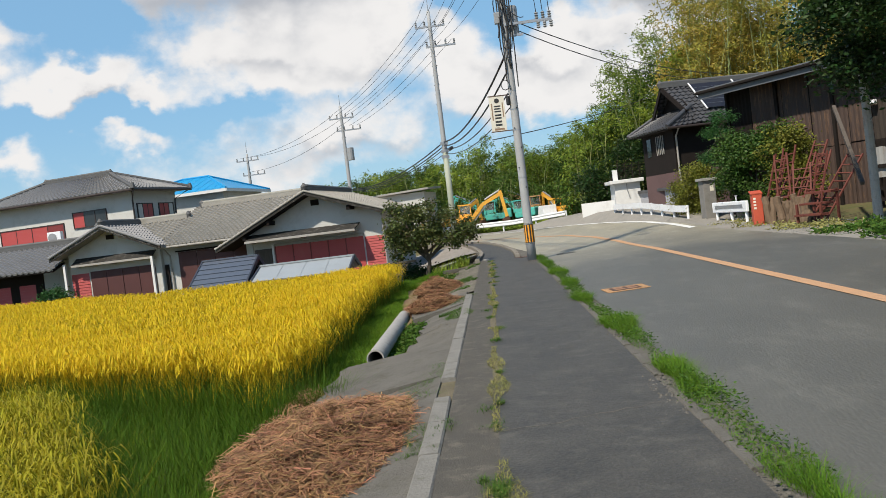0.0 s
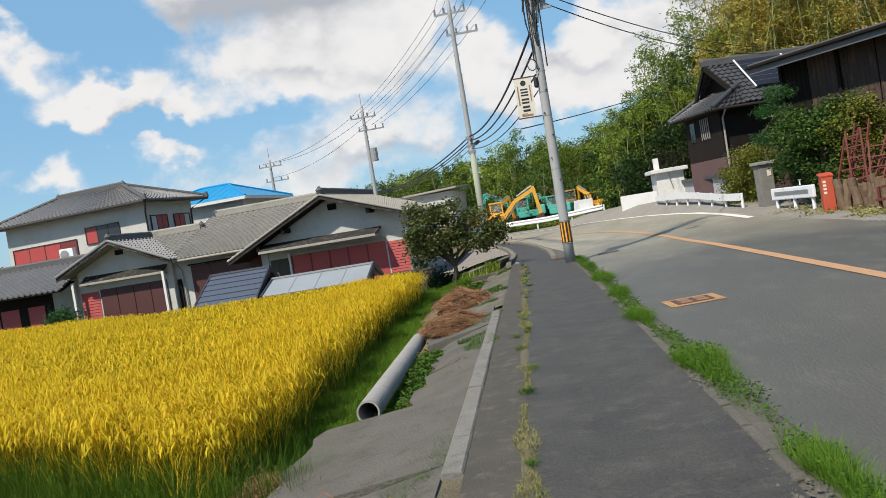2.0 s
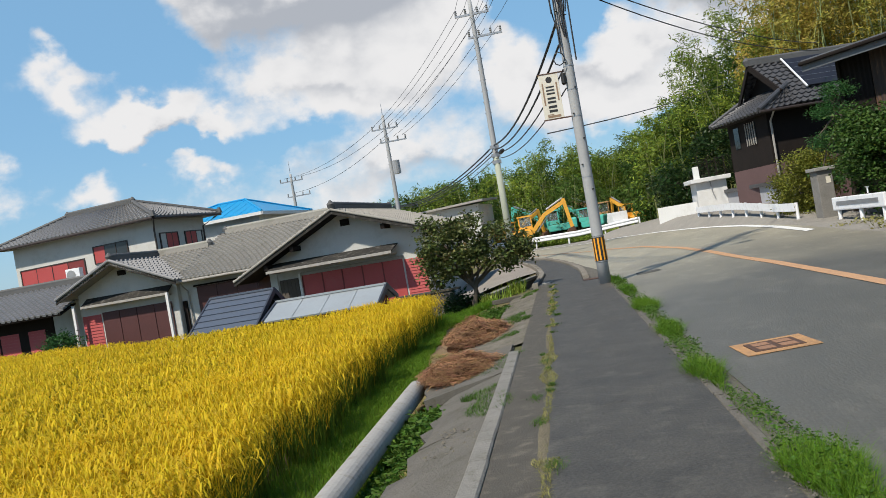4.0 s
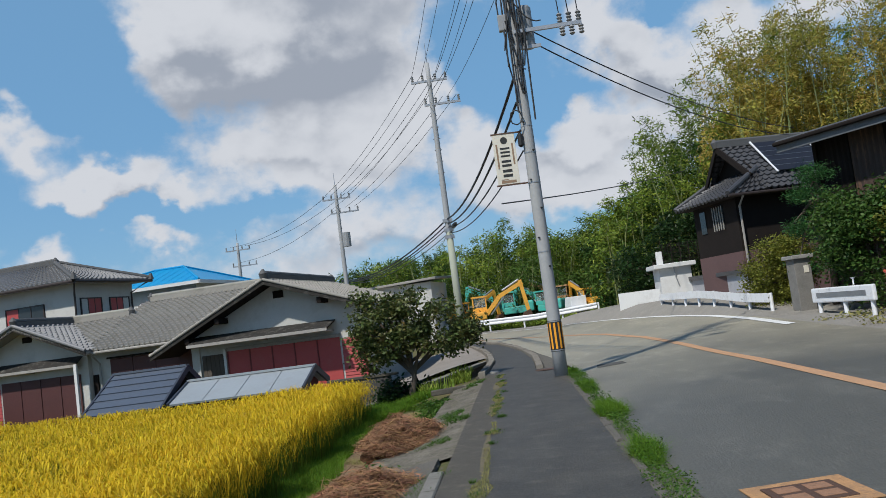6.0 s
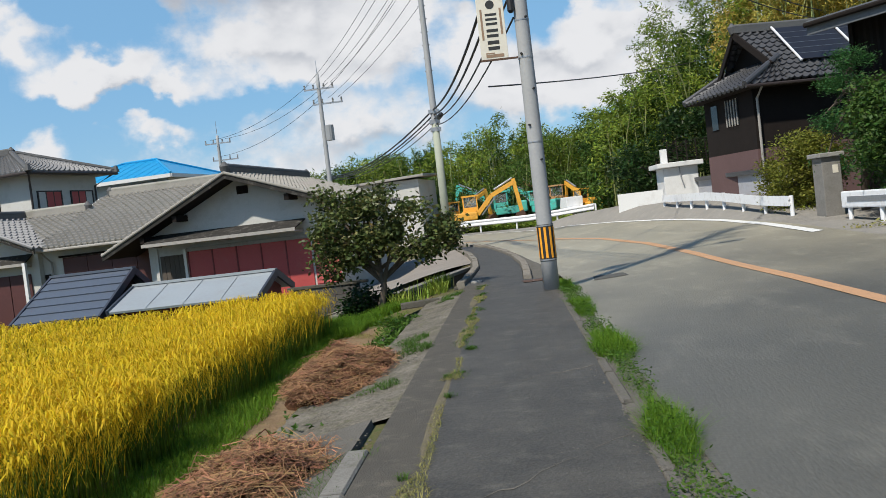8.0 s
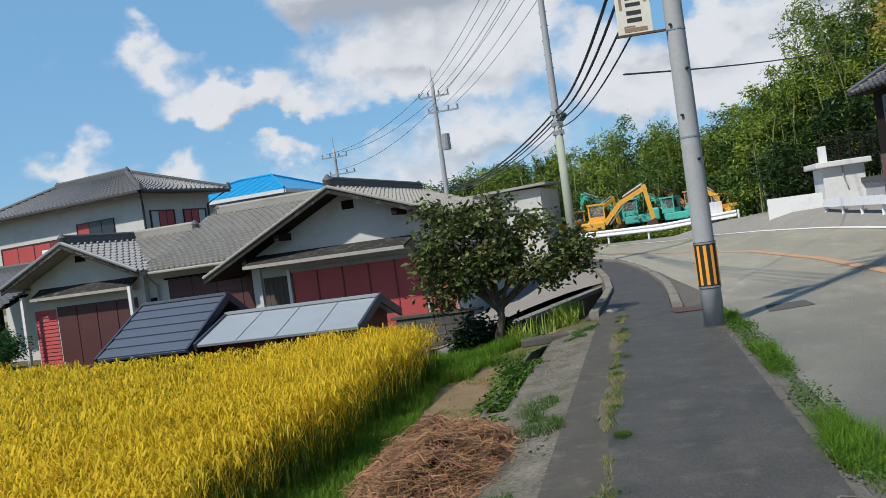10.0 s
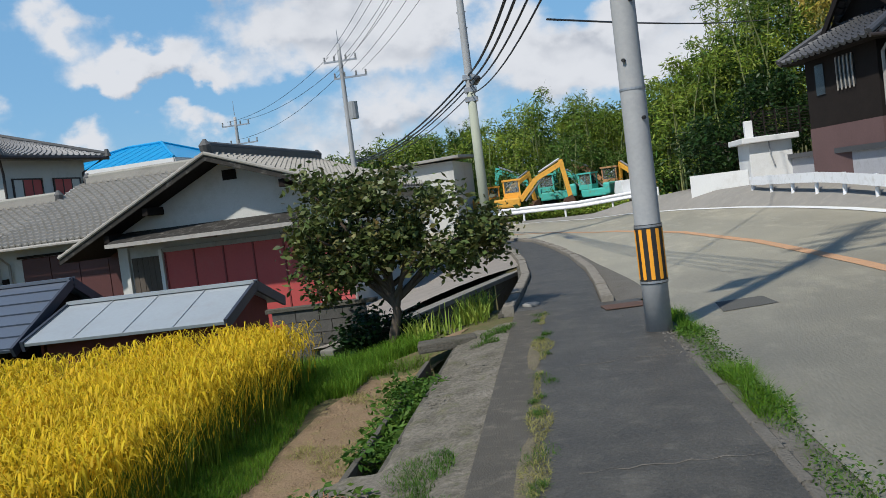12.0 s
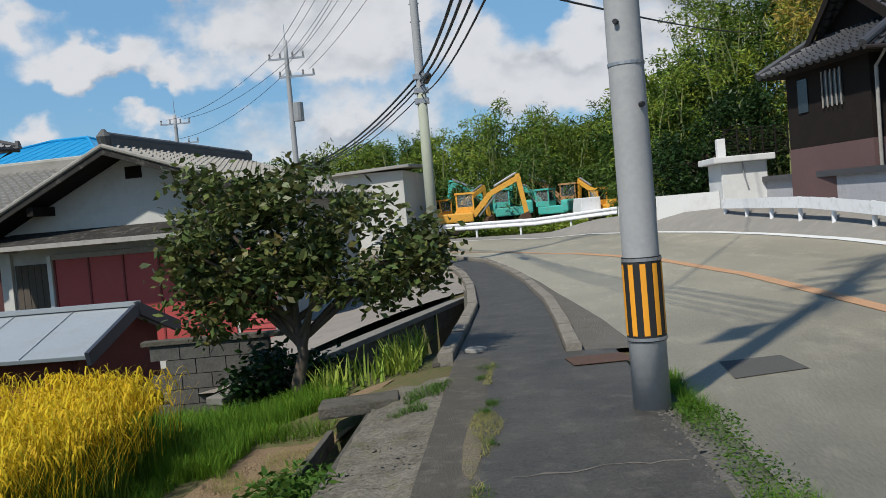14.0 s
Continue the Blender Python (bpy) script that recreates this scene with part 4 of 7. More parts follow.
    for k in range(5):
        part("board", Shape().box(-2.94 + 0.165 * k, -2.79 + 0.165 * k, front - 0.045, front - 0.031, -1.18, 1.26), WOOD_DOOR, d)
    part("post", Shape().box(-2.1, -2.0, front - 0.1, front - 0.001, -1.35, 1.44), WHITE_WALL, h, bevel=0.01)
    part("post", Shape().box(-3.12, -3.0, front - 0.1, front - 0.001, -1.35, 1.7), PLASTER, h, bevel=0.01)
    part("gutter", Shape().tube([(U1 + 0.05, 0.05, RW - 0.1), (U1 + 0.05, DEEP, RW - 0.1)], 0.06, 8), TRIM, h)
    part("downpipe", Shape().tube([(3.28, 0.5, RW - 0.1), (3.28, 0.52, G0)], 0.035, 8), TRIM, h)
    return h


def house_wing():
    """The long wing behind, with its own gabled porch and a lean-to roof."""
    h = thing("house", "low white house wing with pale tiled roof and gabled porch", "house", HOUSE)
    G0 = -1.35
    # wing
    part("wall", Shape().box(-13.0, -3.37, 2.1, 2.24, G0, 2.0), PLASTER, h, "white plaster front wall")
    roof = part("roof", Shape().tiles((-8.0, 1.45, 2.0), (-3.3, 1.45, 2.0), (-1.5, 6.0, 3.85), (-8.0, 6.0, 3.85)), TILE_PALE, h, "pale scalloped roof tiles")
    part("roof", Shape().tiles((-13.0, 2.3, 2.34), (-7.98, 2.3, 2.34), (-7.98, 4.75, 3.32), (-13.0, 4.75, 3.32)), TILE_PALE, h)
    part("roof", Shape().tiles((-1.5, 10.5, 2.2), (-8.0, 10.5, 2.2), (-8.0, 6.0, 3.85), (-1.5, 6.0, 3.85)), TILE_PALE, h)
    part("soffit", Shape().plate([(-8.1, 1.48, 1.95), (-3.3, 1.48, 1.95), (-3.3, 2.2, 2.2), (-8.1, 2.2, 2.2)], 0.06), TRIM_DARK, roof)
    ridge_cap(h, (-7.6, 6.0, 3.95), (-1.6, 6.0, 3.95), tone=TILE_PALE)
    ridge_cap(h, (-13.0, 4.75, 3.42), (-7.9, 4.75, 3.42), tone=TILE_PALE)
    part("gable_end", Shape().plate([(-8.02, 4.76, 3.3), (-8.02, 6.0, 3.3), (-8.02, 6.0, 3.84)], 0.08), PLASTER, h)
    for k in range(4):
        part("shutter", Shape().box(-7.35 + 0.95 * k, -6.42 + 0.95 * k, 2.05, 2.098, -0.9, 1.62), PANEL_BROWN, h, bevel=0.01)
    part("lintel", Shape().box(-7.45, -3.5, 1.98, 2.09, 1.63, 1.7), TRIM_DARK, h)
    # dark strip added on the wall to stand for a narrow window slot
    part("post", Shape().box(-8.08, -7.9, 2.0, 2.09, -0.9, 1.1), TRIM_DARK, h)
    part("gutter", Shape().tube([(-8.0, 1.4, 1.93), (-3.5, 1.4, 1.93)], 0.055, 8), TRIM, h)
    part("downpipe", Shape().tube([(-7.75, 1.5, 1.85), (-7.75, 2.0, 1.5), (-7.75, 2.02, G0)], 0.04, 8), TRIM, h)
    # porch gable
    cu, PK, E = -10.6, 3.3, 2.03
    for u, sgn in ((-7.65, 1), (-13.5, -1)):
        q = [(u, 1.0, E), (u, 4.7, E), (cu, 4.7, PK), (cu, 1.0, PK)]
        r = part("porch_roof", Shape().tiles(*(q if sgn > 0 else [q[1], q[0], q[3], q[2]])), TILE_GREY, h, "grey roof tiles")
        part("soffit", Shape().plate([p[:2] + (p[2] - 0.03,) for p in (q if sgn > 0 else q[::-1])], 0.09), TRIM, r)
        b = [(u, 1.0, E - 0.18), (cu, 1.0, PK - 0.18), (cu, 1.0, PK), (u, 1.0, E)]
        part("bargeboard", Shape().plate(b[::-1] if sgn > 0 else b, 0.05), BARGE, h, bevel=0.008)
        part("verge_tile", Shape().tube([(u, 1.0, E + 0.04), (cu, 1.0, PK + 0.04)], 0.07, 8), TILE_GREY, h)
    ridge_cap(h, (cu, 1.1, PK + 0.1), (cu, 5.0, PK + 0.1))
    s = Shape()
    gable_wall(-13.0, -8.15, 1.85, G0, [(-8.15, E + 0.06), (cu, PK - 0.14), (-13.0, E + 0.06)], 0.14, s)
    part("wall", s, PLASTER, h)
    part("side_wall", Shape().box(-8.29, -8.15, 1.995, 2.09, G0, E), PLASTER, h)
    part("vent", Shape().box(cu - 0.25, cu + 0.15, 1.81, 1.87, 2.66, 2.88), TRIM_DARK, h)
    # porch awning coloured dark in place of the overhang's shade
    awning(h, -12.6, -8.35, 1.85, 1.9, 0.5, 0.3, BARGE)
    part("shutter", ribbed_panel(-12.95, -12.0, 1.85, -1.3, 1.15, 0.14, 0.03), RED_SHUTTER, h)
    # browner than the red panel beside them: porch shade put into the colour
    for k in range(4):
        part("shutter", Shape().box(-11.9 + 0.86 * k, -11.07 + 0.86 * k, 1.78, 1.84, -1.3, 1.2), PANEL_BROWN, h, bevel=0.01)
    part("post", Shape().box(-13.02, -12.9, 1.3, 1.42, -1.35, 1.7), WHITE_WALL, h, bevel=0.01)
    part("post", Shape().box(-8.42, -8.3, 1.3, 1.42, -1.35, 1.6), WHITE_WALL, h, bevel=0.01)
    # lean-to wing to the far end
    r = part("lean_roof", Shape().tiles((-21.5, 0.9, 1.5), (-13.3, 0.9, 1.5), (-13.3, 4.4, 2.75), (-21.5, 4.4, 2.75)), TILE_GREY, h, "grey tiled lean-to roof")
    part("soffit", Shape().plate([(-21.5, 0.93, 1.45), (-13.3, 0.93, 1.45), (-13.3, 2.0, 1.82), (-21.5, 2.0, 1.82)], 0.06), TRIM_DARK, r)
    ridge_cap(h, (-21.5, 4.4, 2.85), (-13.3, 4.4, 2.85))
    # near-black wall stands for the unlit entry between the shutters
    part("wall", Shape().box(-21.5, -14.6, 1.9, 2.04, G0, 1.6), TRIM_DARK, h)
    for k, (a, b) in enumerate([(-21.4, -19.2), (-19.0, -17.5), (-17.4, -16.4), (-15.9, -15.0)]):
        part("shutter", ribbed_panel(a, b, 1.9, -1.3, 0.9, 0.14, 0.03), RED_SHUTTER, h)
    return h


def house_tall():
    h = thing("house", "white two-storey house with grey tiled hip roof and red shutters", "house", HOUSE @ Matrix.Translation((-12.9, 8.4, 0)) @ Matrix.Rotation(radians(-9), 4, "Z") @ Matrix.Translation((12.9, -8.4, 0)))
    U0, U1, V0, V1, T = -23.0, -12.9, 8.4, 12.4, 5.55
    for q in ((U0, U1, V0, V0 + 0.15), (U1 - 0.15, U1, V0 + 0.151, V1), (U0, U0 + 0.15, V0 + 0.151, V1), (U0 + 0.151, U1 - 0.151, V1 - 0.15, V1)):
        part("wall", Shape().box(*q, -1.3, T), PLASTER, h)
    o, E, R = 0.68, 5.5, 6.75
    c = [(U0 - o, V0 - o, E), (U1 + o, V0 - o, E), (U1 + o, V1 + o, E), (U0 - o, V1 + o, E)]
    ra, rb = (U0 + 2.4, (V0 + V1) / 2, R), (U1 - 2.9, (V0 + V1) / 2, R)
    r = part("roof", Shape().tiles(c[0], c[1], rb, ra), TILE_GREY, h, "grey tiled hip roof")
    part("roof", Shape().tiles(c[1], c[2], rb, rb), TILE_GREY, h)
    part("roof", Shape().tiles(c[2], c[3], ra, rb), TILE_GREY, h)
    part("roof", Shape().tiles(c[3], c[0], ra, ra), TILE_GREY, h)
    part("soffit", Shape().box(U0 - o + 0.03, U1 + o - 0.03, V0 - o + 0.03, V1 + o - 0.03, E - 0.1, E - 0.03), TRIM, r)
    ridge_cap(h, (ra[0], ra[1], R + 0.08), (rb[0], rb[1], R + 0.08))
    for a, b in ((c[1], rb), (c[0], ra), (c[2], rb)):
        a, b = Vector(a), Vector(b)
        part("hip_ridge", Shape().tube([a + Vector((0, 0, 0.08)), b + Vector((0, 0, 0.1))], 0.12, 8), RIDGE, h)
        part("hip_end", Shape().tube([a + Vector((0, 0, 0.0)), a + Vector((0, 0, 0.3))], [0.16, 0.08], 8), RIDGE, h)
    part("gutter", Shape().tube([(U0 - o, V0 - o - 0.05, E - 0.08), (U1 + o, V0 - o - 0.05, E - 0.08)], 0.07, 8), ALU, h)
    part("gutter", Shape().tube([(U1 + o + 0.05, V0 - o, E - 0.08), (U1 + o + 0.05, V1 + o, E - 0.08)], 0.07, 8), ALU, h)
    part("downpipe", Shape().tube([(U1 + o, V0 - o, E - 0.12), (U1 + 0.1, V0 - 0.1, E - 0.6), (U1 + 0.06, V0 - 0.06, 2.9)], 0.05, 8), ALU, h)
    part("downpipe", Shape().tube([(U1 + o, V1 + o - 0.3, E - 0.12), (U1 + 0.1, V1 - 0.2, E - 0.6), (U1 + 0.06, V1 - 0.2, 2.9)], 0.05, 8), ALU, h)
    window(h, -17.1, -14.8, V0, 3.75, 4.6, [RED_SHUTTER, GLASS_DARK, GLASS_DARK])
    window(h, V0 + 0.35, V0 + 1.65, U1, 3.7, 4.65, [PLASTER, RED_SHUTTER, RED_SHUTTER], turn=1)
    window(h, V0 + 2.3, V0 + 3.6, U1, 3.7, 4.65, [RED_SHUTTER, RED_SHUTTER, PLASTER], turn=1)
    window(h, -22.6, -17.9, V0, 3.0, 4.1, [RED_SHUTTER, RED_SHUTTER, RED_SHUTTER, RED_DARK])
    # low roofs round the upper storey
    r = part("lower_roof", Shape().tiles((U0, V0 - 2.2, 2.1), (U1 + 0.3, V0 - 2.2, 2.1), (U1 + 0.3, V0, 2.95), (U0, V0, 2.95)), TILE_GREY, h)
    r = part("lower_roof", Shape().tiles((U1 + 1.3, V0 - 0.3, 2.95), (U1 + 1.3, V1, 2.95), (U1, V1, 3.4), (U1, V0 - 0.3, 3.4)), TILE_GREY, h)
    part("lower_wall", Shape().box(U1 + 0.02, U1 + 0.9, V0, V1, -1.3, 2.95), PLASTER, h)
    return h


def house_blue():
    m = pose(-21.3, 61.2, 0, 0, 0, -8)
    h = thing("house", "cream two-storey house with a bright blue metal hip roof", "house", m)
    a, b, E, R = 4.4, 3.8, 5.6, 6.85
    part("wall", Shape().box(-a + 0.5, a - 0.5, -b + 0.5, b - 0.5, -1.0, E + 0.05), PLASTER, h, "cream walls")
    c = [(-a, -b, E), (a, -b, E), (a, b, E), (-a, b, E)]
    ra, rb = (-0.7, 0, R), (1.4, 0, R)
    for q in ((c[0], c[1], rb, ra), (c[2], c[3], ra, rb)):
        part("roof", Shape().plate(q, 0.1), BLUE_ROOF, h, bevel=0.01)
    part("roof", Shape().plate((c[1], c[2], rb), 0.1), BLUE_ROOF, h)
    part("roof", Shape().plate((c[3], c[0], ra), 0.1), BLUE_ROOF, h)
    for k in range(14):
        u = -a + 0.3 + k * 0.62
        f = min(1.0, (u + a) / (ra[0] + a), (a - u) / (a - rb[0]))
        part("seam", Shape().beam((u, -b, E + 0.005), (u, -b + b * f, E + (R - E) * f + 0.005), 0.03, 0.02), BLUE_ROOF, h)
    for p in (c[0], c[1]):
        q = ra if p[0] < 0 else rb
        part("hip_cap", Shape().tube([Vector(p) + Vector((0, 0, 0.03)), Vector(q) + Vector((0, 0, 0.03))], 0.07, 8), BLUE_ROOF, h)
    part("hip_cap", Shape().tube([Vector(c[2]) + Vector((0, 0, 0.03)), Vector(rb) + Vector((0, 0, 0.03))], 0.07, 8), BLUE_ROOF, h)
    part("hip_cap", Shape().tube([Vector(ra) + Vector((0, 0, 0.04)), Vector(rb) + Vector((0, 0, 0.04))], 0.08, 8), BLUE_ROOF, h)
    part("fascia", Shape().box(-a, a, -b - 0.06, -b - 0.01, E - 0.22, E - 0.02), WHITE_WALL, h)
    part("fascia", Shape().box(a + 0.01, a + 0.06, -b, b, E - 0.22, E - 0.02), WHITE_WALL, h)
    window(h, -2.9, -1.3, -b + 0.5, 3.2, 4.3, [GLASS_DARK, WHITE_WALL])
    window(h, 1.2, 3.0, -b + 0.5, 3.3, 4.3, [GLASS_DARK, GLASS_DARK])
    window(h, -2.4, -1.0, a - 0.5, 3.3, 4.3, [GLASS_DARK, GLASS_DARK], turn=1)
    bal = part("balcony", Shape().box(-0.9, 0.9, -b - 0.35, -b + 0.5, 2.8, 3.75), PLASTER, h, bevel=0.02)
    part("rail", Shape().tube([(-0.9, -b - 0.3, 3.85), (0.9, -b - 0.3, 3.85)], 0.03, 6), WHITE_METAL, bal)
    return h


def house_grey():
    h = thing("house", "small grey flat-roofed building behind the persimmon tree", "building", pose(-6.6, 60, 0, 0, 0, -6))
    part("wall", Shape().box(-2.6, 2.2, 0, 5, 0, 3.8), PLASTER, h)
    part("roof", Shape().plate([(-2.9, -0.4, 3.85), (2.6, -0.4, 4.05), (2.6, 5.3, 4.25), (-2.9, 5.3, 4.05)], 0.14), TRIM, h, bevel=0.02)
    window(h, -1.8, -0.4, 0, 2.2, 3.2, [GLASS_DARK, GLASS_DARK])
    return h


def shed(name, label, x0, x1, yf, yr, yb, zf, zr, zb, roof_mat, wall_mat, battens):
    h = thing(name, label, "shed", pose(x0, yf, -1.2))
    W, D1, D2 = x1 - x0, yr - yf, yb - yf
    zf, zr, zb = zf + 1.2, zr + 1.2, zb + 1.2
    r = part("roof", Shape().plate([(0, 0, zf), (W, 0, zf), (W, D1, zr), (0, D1, zr)], 0.06), roof_mat, h, bevel=0.006)
    part("roof", Shape().plate([(W, D2, zb), (0, D2, zb), (0, D1, zr), (W, D1, zr)], 0.06), roof_mat, h, bevel=0.006)
    for k in range(battens):
        t = (k + 0.0) / battens
        part("course", Shape().plate([(0, D1 * t, zf + (zr - zf) * t + 0.035), (W, D1 * t, zf + (zr - zf) * t + 0.035), (W, D1 * (t + 0.98 / battens), zf + (zr - zf) * (t + 0.98 / battens) + 0.008), (0, D1 * (t + 0.98 / battens), zf + (zr - zf) * (t + 0.98 / battens) + 0.008)], 0.03), roof_mat, r)
    if not battens:
        n = int(W / 0.85)
        for k in range(n + 1):
            u = W * k / n
            part("seam", Shape().beam((u, 0, zf + 0.012), (u, D1, zr + 0.012), 0.012, 0.008), roof_mat, r)
    part("ridge", Shape().beam((-0.04, D1, zr + 0.02), (W + 0.04, D1, zr + 0.02), 0.22, 0.06), roof_mat, h)
    for u in (W + 0.03, -0.03):
        part("bargeboard", Shape().beam((u, 0, zf - 0.05), (u, D1, zr - 0.05), 0.06, 0.18), NAVY_TRIM, h)
        part("bargeboard", Shape().beam((u, D2, zb - 0.05), (u, D1, zr - 0.05), 0.06, 0.18), NAVY_TRIM, h)
    for u in (W - 0.25, 0.2):
        g = Shape().plate([(u, 0.25, 0), (u, D2 - 0.25, 0), (u, D2 - 0.25, zb + 0.02), (u, D1, zr - 0.08), (u, 0.25, zf + 0.05)], 0.06)
        part("end_wall", g, wall_mat, h)
    part("wall", Shape().box(0.25, W - 0.32, 0.25, 0.31, 0, zf), wall_mat, h)
    part("wall", Shape().box(0.25, W - 0.32, D2 - 0.31, D2 - 0.25, 0, zb), wall_mat, h)
    return h


house_front()
house_wing()
house_tall()
house_blue()
house_grey()
shed("shed", "small shed with a slate-blue stepped metal roof", -11.4, -9.25, 30.9, 33.0, 34.4, 0.12, 1.12, 0.4, SHED_DARK, TRIM_DARK, 6)
shed("shed", "low shed with a pale blue-grey seamed metal roof", -9.0, -5.4, 30.9, 32.5, 34.0, 0.2, 0.68, 0.2, SHED_PALE, SHED_RED, 0)


# ---- poles and cables ----
def sag(a, b, drop, n=14):
    a, b = Vector(a), Vector(b)
    return [a.lerp(b, k / n) - Vector((0, 0, 4 * drop * (k / n) * (1 - k / n))) for k in range(n + 1)]


def cable(a, b, drop, r=0.012, label="thin black overhead wire sagging between poles", group="overhead wires"):
    ob = part("cable", Shape().tube(sag(a, b, drop), r, 5), CABLE, None, label)
    return tagged(ob, "", "cable", group)


def insulator(parent, x, y, z, h=0.22, up=1):
    s = Shape()
    for k in range(3):
        s.tube([(x, y, z + up * k * h / 3), (x, y, z + up * (k + 0.55) * h / 3), (x, y, z + up * (k + 1) * h / 3)], [0.035, 0.065, 0.03], 8, cap=False)
    return part("insulator", s, CERAMIC, parent)


def pole(name, label, x, y, z, h, r0, r1, green=False):
    p = thing(name, label, "utility pole", pose(x, y, z), "utility poles")
    n = 14
    part("shaft", Shape().tube([(0, 0, h * k / n) for k in range(n + 1)], [r0 + (r1 - r0) * k / n for k in range(n + 1)], 24), POLE_CON, p, smooth=True)
    return p


p1 = pole("utility_pole", "grey concrete utility pole with black and amber warning wrap", 1.13, 26.9, 0, 12.6, 0.143, 0.095)
s = Shape().tube([(0, 0, 0.53), (0, 0, 1.17)], 0.149, 28)
wrap = part("warning_wrap", s, WRAP_BLACK, p1, "black rubber wrap", smooth=False)
for k in range(10):
    a = 6.28318 * k / 10 + 0.2
    s = Shape()
    q = [(0.152 * math.cos(a + d), 0.152 * math.sin(a + d)) for d in (-0.14, -0.05, 0.05, 0.14)]
    s.add([(x, y, 0.58) for x, y in q] + [(x, y, 1.12) for x, y in q], [(i, i + 1, i + 5, i + 4) for i in range(3)])
    part("amber_strip", s, WRAP_YELLOW, wrap)
for zz in (0.55, 1.15, 2.62, 4.1, 4.75, 5.32, 6.35, 6.9):
    r = 0.145 - 0.0039 * zz + (0.008 if zz < 1.2 else 0)
    part("steel_band", Shape().tube([(0, 0, zz - 0.012), (0, 0, zz + 0.012)], r + 0.004, 20), STEEL, p1)
for k in range(14):
    zz = 2.3 + 0.62 * k
    a = 0.5 * (-1) ** k - 1.57
    part("step_bolt", Shape().tube([(0.13 * math.cos(a), 0.13 * math.sin(a), zz), (0.17 * math.cos(a), 0.17 * math.sin(a), zz)], 0.02, 6), CABLE, p1)
# riser cables down the pole
for dx, z0, z1 in ((-0.13, 5.6, 12), (0.05, 6.1, 12), (0.2, 5.4, 12), (-0.2, 6.6, 12)):
    part("riser", Shape().tube([(dx, -0.2, z0), (dx + 0.02, -0.17, z0 + 1.5), (dx - 0.01, -0.19, (z0 + z1) / 2), (dx + 0.03, -0.14, z1)], 0.02, 6), CABLE, p1)
for k in range(6):
    rr = random.Random(k)
    x0, z0 = -0.24 + 0.085 * k, 5.6 + rr.uniform(0.0, 1.6)
    part("riser", Shape().tube([(x0 + 0.05 * math.sin(1.3 * i + k), -0.17 - 0.05 * math.cos(i * 0.9 + 2 * k), z0 + (10.2 - z0) * i / 12) for i in range(13)], 0.017, 6), CABLE, p1)
for k, (xa, za, xb, zb, dip) in enumerate(((-0.2, 8.7, 0.6, 7.5, 0.35), (-0.7, 9.9, -0.1, 8.2, 0.3), (0.7, 9.9, 0.25, 8.0, 0.25), (-0.15, 7.6, 0.15, 6.5, 0.3))):
    part("jumper", Shape().tube(sag((xa, -0.2, za), (xb, -0.2, zb), dip, 8), 0.014, 5), CABLE, p1)
part("loop", Shape().tube([(-0.2 + 0.13 * math.cos(t / 8 * 6.28), -0.2, 5.5 + 0.16 * math.sin(t / 8 * 6.28)) for t in range(9)], 0.014, 5), CABLE, p1)
part("closure", Shape().tube([(-0.17, -0.1, 4.88), (-0.17, -0.1, 4.92), (-0.17, -0.1, 5.14), (-0.17, -0.1, 5.18)], [0.03, 0.06, 0.06, 0.02], 10), CABLE, p1)
# transformer and arms
tr = part("transformer", Shape().tube([(0.28, 0.1, 7.02), (0.28, 0.1, 7.06), (0.28, 0.1, 7.9), (0.28, 0.1, 7.95)], [0.13, 0.16, 0.16, 0.12], 18), GREY_BOX, p1, "grey enamelled transformer can", smooth=False)
part("bracket", Shape().box(0.05, 0.55, -0.06, 0.0, 6.98, 7.05), STEEL, tr)
for zz, x0, x1 in ((7.35, 0.0, 1.45), (8.9, -0.9, 0.9), (9.9, -0.9, 0.9), (11.4, -0.9, 0.9), (12.3, -0.9, 0.9)):
    arm = part("cross_arm", Shape().box(x0, x1, -0.16, -0.09, zz - 0.04, zz + 0.04), STEEL, p1)
    for xx in ((x1 - 0.05, x1 - 0.25, x1 - 0.45) if zz < 8 else (x0 + 0.08, x0 + 0.5, x1 - 0.5, x1 - 0.08)):
        insulator(arm, xx, -0.125, zz + 0.04)
        if zz < 8:
            insulator(arm, xx + 0.03, -0.125, zz - 0.04, 0.2, -1)
            part("lead", Shape().tube([(xx, -0.12, zz + 0.26), (xx - 0.04, -0.2, zz + 0.9), (xx - 0.15, -0.15, zz + 1.9)], 0.012, 5), CABLE, arm)
part("fuse_box", Shape().box(-0.3, -0.12, -0.2, -0.05, 7.4, 7.75), GREY_BOX, p1, bevel=0.02)
# hanging advertising plate: writing is drawn as plain bars
sg = thing("hanging_sign", "faded white vertical advertising sign with black marks, fixed to the pole", "sign", pose(0.6, 26.78, 4.66, 0, 0, 6))
pl = part("panel", Shape().box(-0.235, 0.235, -0.02, 0.02, -0.54, 0.54), SIGN_WHITE, sg, bevel=0.008)
for zz in (-0.55, 0.55):
    part("rail", Shape().box(-0.26, 0.4, -0.026, 0.026, zz - 0.014, zz + 0.014), IRON, sg)
for x0, x1, z0, z1 in ((-0.1, 0.1, 0.13, 0.17), (-0.1, 0.1, 0.21, 0.25), (-0.1, 0.1, 0.05, 0.09), (-0.1, 0.1, -0.07, -0.02), (-0.1, 0.1, -0.16, -0.11), (-0.1, 0.1, -0.28, -0.22), (-0.1, 0.1, -0.38, -0.32)):
    part("mark", Shape().box(x0, x1, -0.0235, -0.0205, z0, z1), SIGN_BLACK, pl)
